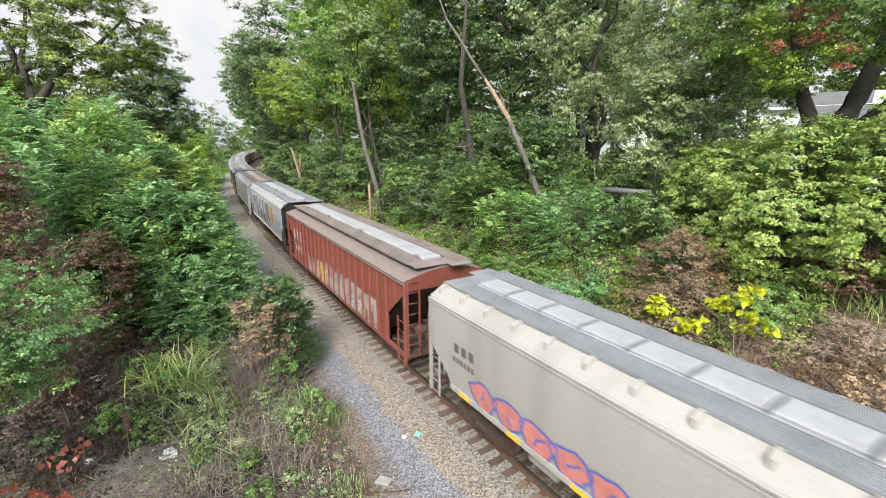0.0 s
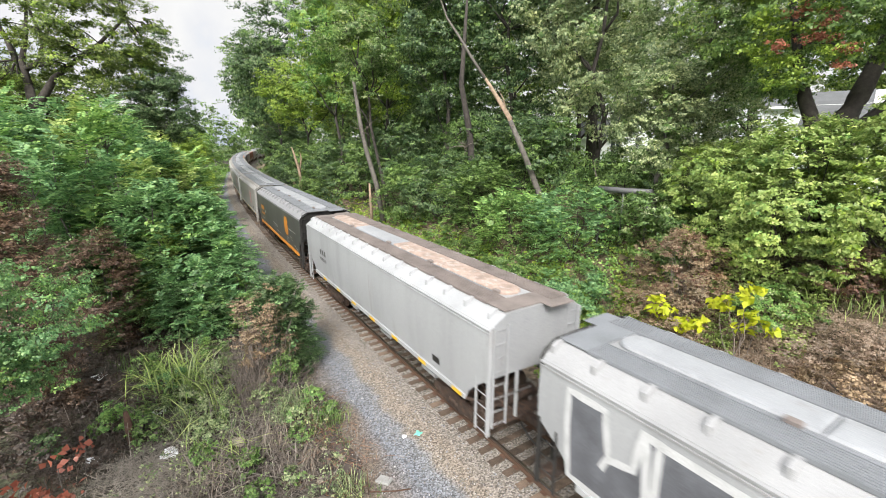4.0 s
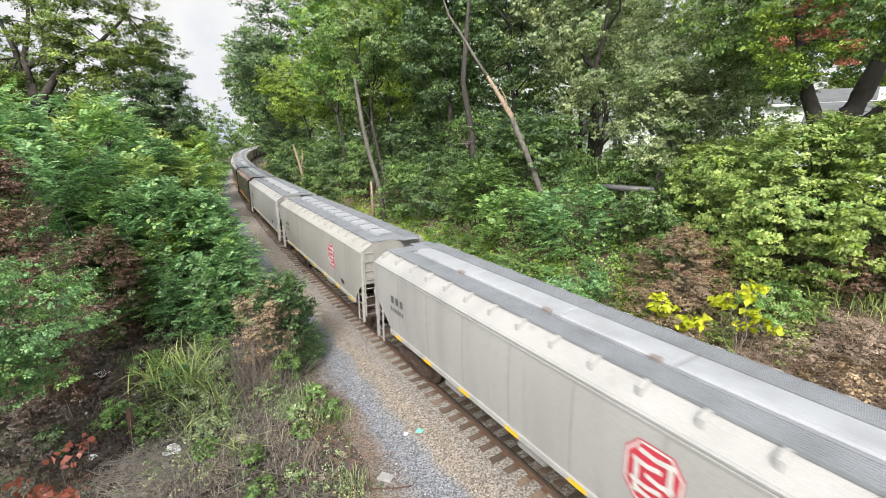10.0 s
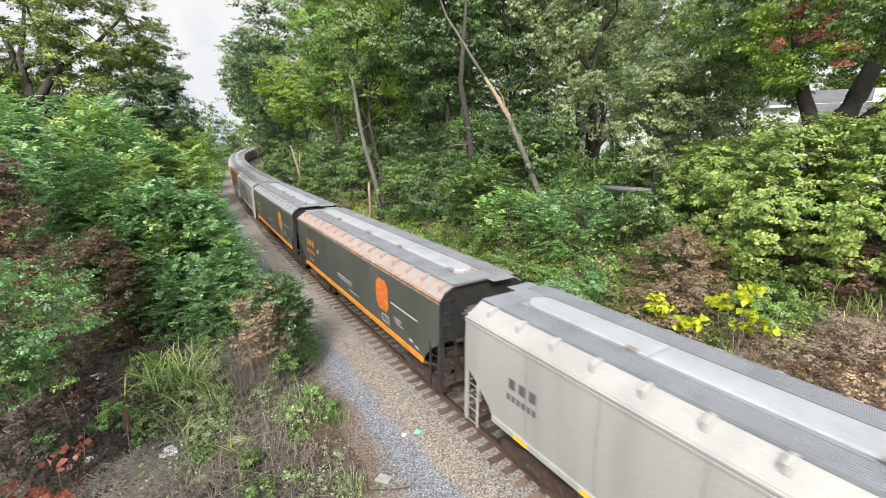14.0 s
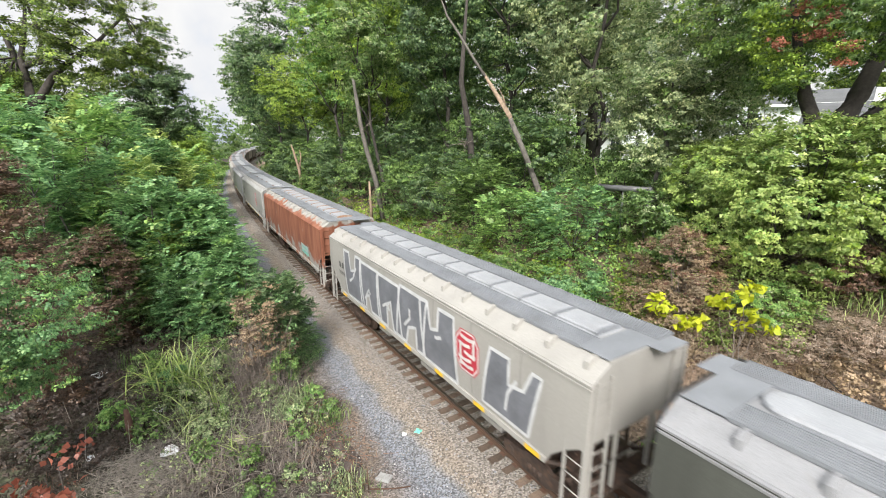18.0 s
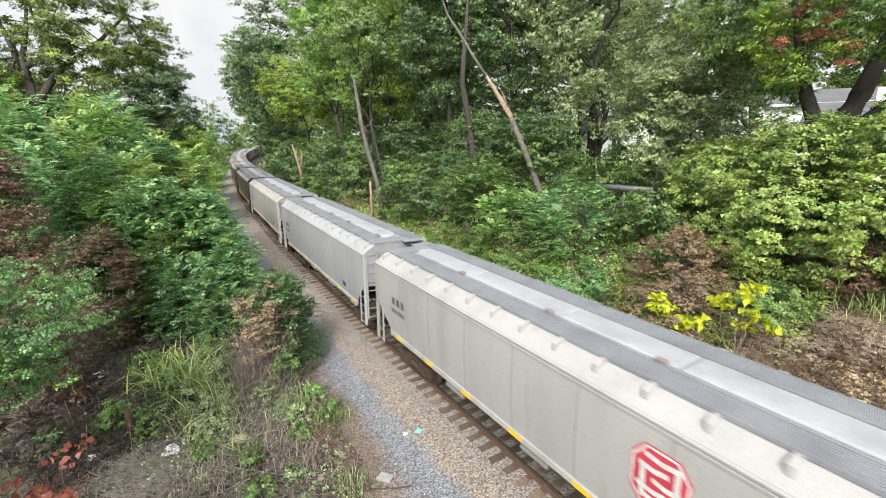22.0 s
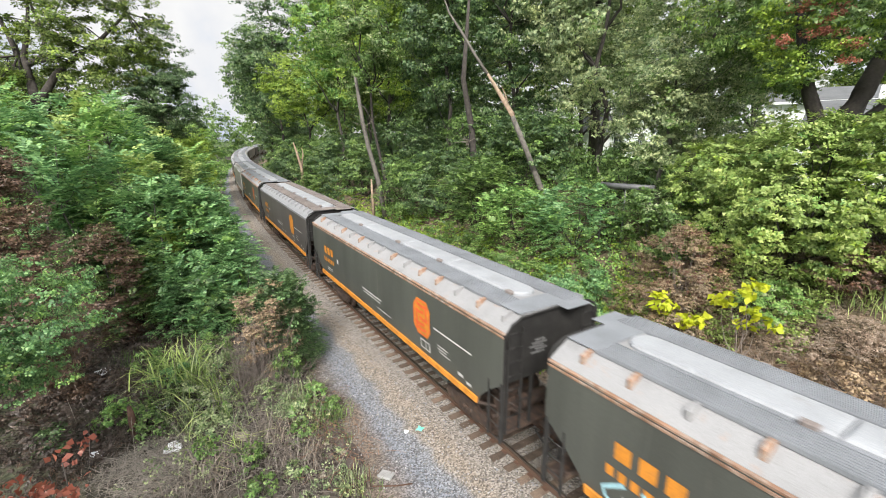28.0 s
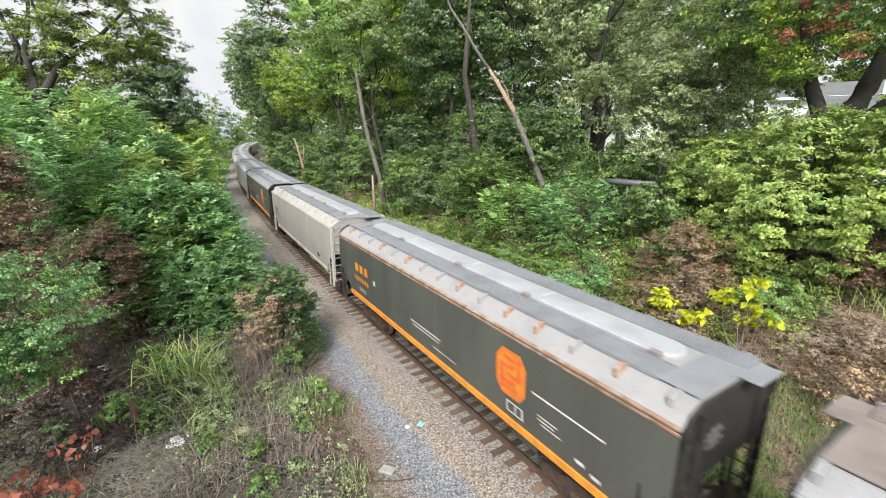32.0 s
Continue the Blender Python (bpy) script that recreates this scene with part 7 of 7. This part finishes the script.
leafy("leaves", *leaves_np(np.array(tips), np.full(9, 0.5), 24, 0.12, 0.8, up=0.3), LEAF["sumac"], sumac)
leafy("green_leaves", *leaves_np(np.array(tips)[:4] - np.array([0, 0, 0.7]), np.full(4, 0.5), 14, 0.15, 0.8), LEAF["mid"], sumac)
tagged(sumac, "sumac shrub with red autumn leaves near the bridge", "shrub")


def crumpled(label, name, x, y, size, mat, seed, squash=0.35, category="litter", z=None):
    g = np.random.default_rng(seed)
    bm = bmesh.new()
    bmesh.ops.create_icosphere(bm, subdivisions=2, radius=size)
    for v in bm.verts:
        v.co *= 1 + 0.3 * g.normal()
        v.co.z *= squash
    ob = part(name, bm, M[mat])
    ob.matrix_basis = pose(x, y, z if z is not None else gz(x, y) + size * squash * 0.7 + (0.12 if name == "plastic_bag" else 0), 0, 0, seed * 37 % 360)
    return tagged(ob, label, category)


for i, (x, y, s) in enumerate([(19.7, 10.9, 0.22), (15.9, 9.0, 0.19), (13.6, 8.8, 0.21), (16.5, 6.7, 0.17), (14.2, 10.6, 0.16), (17.4, 6.5, 0.1), (22.6, 7.2, 0.14), (18.4, 5.9, 0.09)]):
    crumpled("crumpled white plastic bag on the ground", "plastic_bag", x, y, s, "plastic", 400 + i)
for i, (x, y, s) in enumerate([(13.0, 7.0, 0.17), (15.3, 6.1, 0.13), (10.8, 4.6, 0.08), (11.4, 4.9, 0.07), (11.9, 5.9, 0.06), (10.2, 5.4, 0.09)]):
    crumpled("pale tan rock lying in dry grass", "rock", x, y, s, "stone", 420 + i, 0.7, "rock")
crumpled("crushed green plastic bottle on the gravel", "bottle", 10.25, 2.32, 0.1, "bottle", 431, 0.5, z=float(np.interp(2.32, *np.array(PROFILE).T)) + 0.06)
crumpled("crushed white paper cup on the gravel", "paper_cup", 10.45, 2.72, 0.07, "plastic", 432, 0.6, z=float(np.interp(2.72, *np.array(PROFILE).T)) + 0.05)
ob = part("concrete_slab", boxed(-0.2, 0.2, -0.14, 0.14, 0, 0.07, 0.015), M["concrete"])
ob.matrix_basis = pose(9.25, 3.95, -0.45, 2, 4, 35)
tagged(ob, "flat grey broken concrete piece on the gravel", "rubble")
for lab, pts, rad in (("rusty steel rod standing in the ground", [(9.05, 4.5, -0.55), (9.05, 4.5, 0.1), (9.03, 4.52, 0.35)], 0.012), ("rusty steel rod standing in the ground", [(9.15, 4.62, -0.55), (9.15, 4.6, -0.05)], 0.012), ("rusty steel bar lying on the gravel", [(9.05, 4.45, -0.38), (8.75, 3.9, -0.4), (8.6, 3.5, -0.41)], 0.018)):
    ob = part("steel_rod", tubed(pts, rad, 6), M["plate"])
    tagged(ob, lab, "rod")
stem_thing("short rotten brown stump in the clearing", "stump", [(14.7, 9.7, gz(14.7, 9.7) - 0.1), (14.75, 9.72, 0.2), (14.8, 9.75, 0.62)], [0.14, 0.11, 0.06], "rotten", "stump")

# ballast stones, uneven, on the bed nearest the bridge
g = np.random.default_rng(500)
n = 12000
s, d = g.uniform(4, 30, n), g.uniform(-2.2, 4.3, n)
prof = np.array(PROFILE)
th = CURVE * np.maximum(0, s - BEND)
c = np.stack([np.where(s < BEND, s, BEND + np.sin(th) / CURVE) + d * np.sin(th), np.where(s < BEND, 0, -(1 - np.cos(th)) / CURVE) + d * np.cos(th), np.interp(d, prof[:, 0], prof[:, 1]) + 0.008], -1)
oct_v = np.array([(1, 0, 0), (-1, 0, 0), (0, 1, 0), (0, -1, 0), (0, 0, 1), (0, 0, -1)], float)
oct_f = np.array([(0, 2, 4), (2, 1, 4), (1, 3, 4), (3, 0, 4), (2, 0, 5), (1, 2, 5), (3, 1, 5), (0, 3, 5)])
sz = g.uniform(0.014, 0.034, n)
V = oct_v[None] * (sz[:, None, None] * g.uniform(0.6, 1.3, (n, 6, 1))) + g.normal(size=(n, 6, 3)) * (sz * 0.22)[:, None, None] + c[:, None]
F = (np.arange(n)[:, None, None] * 6 + oct_f[None]).reshape(-1, 3)
tagged(new("ballast_stones", mesh_np("ballast_stones", V.reshape(-1, 3), F, M["stones"])), "loose grey and tan crushed ballast stones", "stones", kind="stuff")

# distant woods all round
def far_wood(label, pts, n, height, colour, leaf, seed, per=26):
    g = np.random.default_rng(seed)
    u = g.random(n) * (len(pts) - 1)
    i = np.minimum(u.astype(int), len(pts) - 2)
    P = np.array(pts, float)
    c2 = P[i] + (P[i + 1] - P[i]) * (u - i)[:, None] + g.normal(size=(n, 2)) * 5
    h = height * (0.8 + 0.25 * np.sin(c2[:, 0] * 0.21) + 0.15 * np.sin(c2[:, 1] * 0.33)) * g.random(n) ** 0.7
    c = np.concatenate([c2, (ground_z(c2[:, 0], c2[:, 1]) + h)[:, None]], 1)
    V, F = leaves_np(c, np.full(n, 2.0), per, leaf, 0.7, simple=True)
    return tagged(new("distant_wood", mesh_np("distant_wood", V, F, LEAF[colour])), label, "woodland", kind="stuff")


far_wood("distant green wood behind the gardens", [(-10, -85), (60, -78), (130, -70), (200, -75)], 1000, 26, "mid", 0.8, 601)
far_wood("distant green wood beyond the bend", [(205, 25), (225, -15), (240, -50), (215, -80)], 1000, 21, "mid", 0.8, 602)
far_wood("distant green wood beyond the thicket", [(30, 42), (80, 36), (140, 34), (200, 28)], 750, 18, "olive", 0.8, 603)
far_wood("tall distant wood behind the bank", [(62, -32), (95, -36), (130, -42), (185, -50)], 2000, 33, "mid", 0.7, 604)

# cloudy sky far beyond everything
az = np.radians(np.linspace(-125, 60, 60))
hs = np.array([-20.0, 60, 140, 240, 360])
A, H = np.meshgrid(az, hs, indexing="ij")
tagged(new("backdrop", mesh_np("backdrop", *grid_mesh(np.stack([520 * np.cos(A), 520 * np.sin(A), H], -1)), M["cloud"], True)), "pale cloudy sky beyond the trees", "sky", kind="structure")

motions()
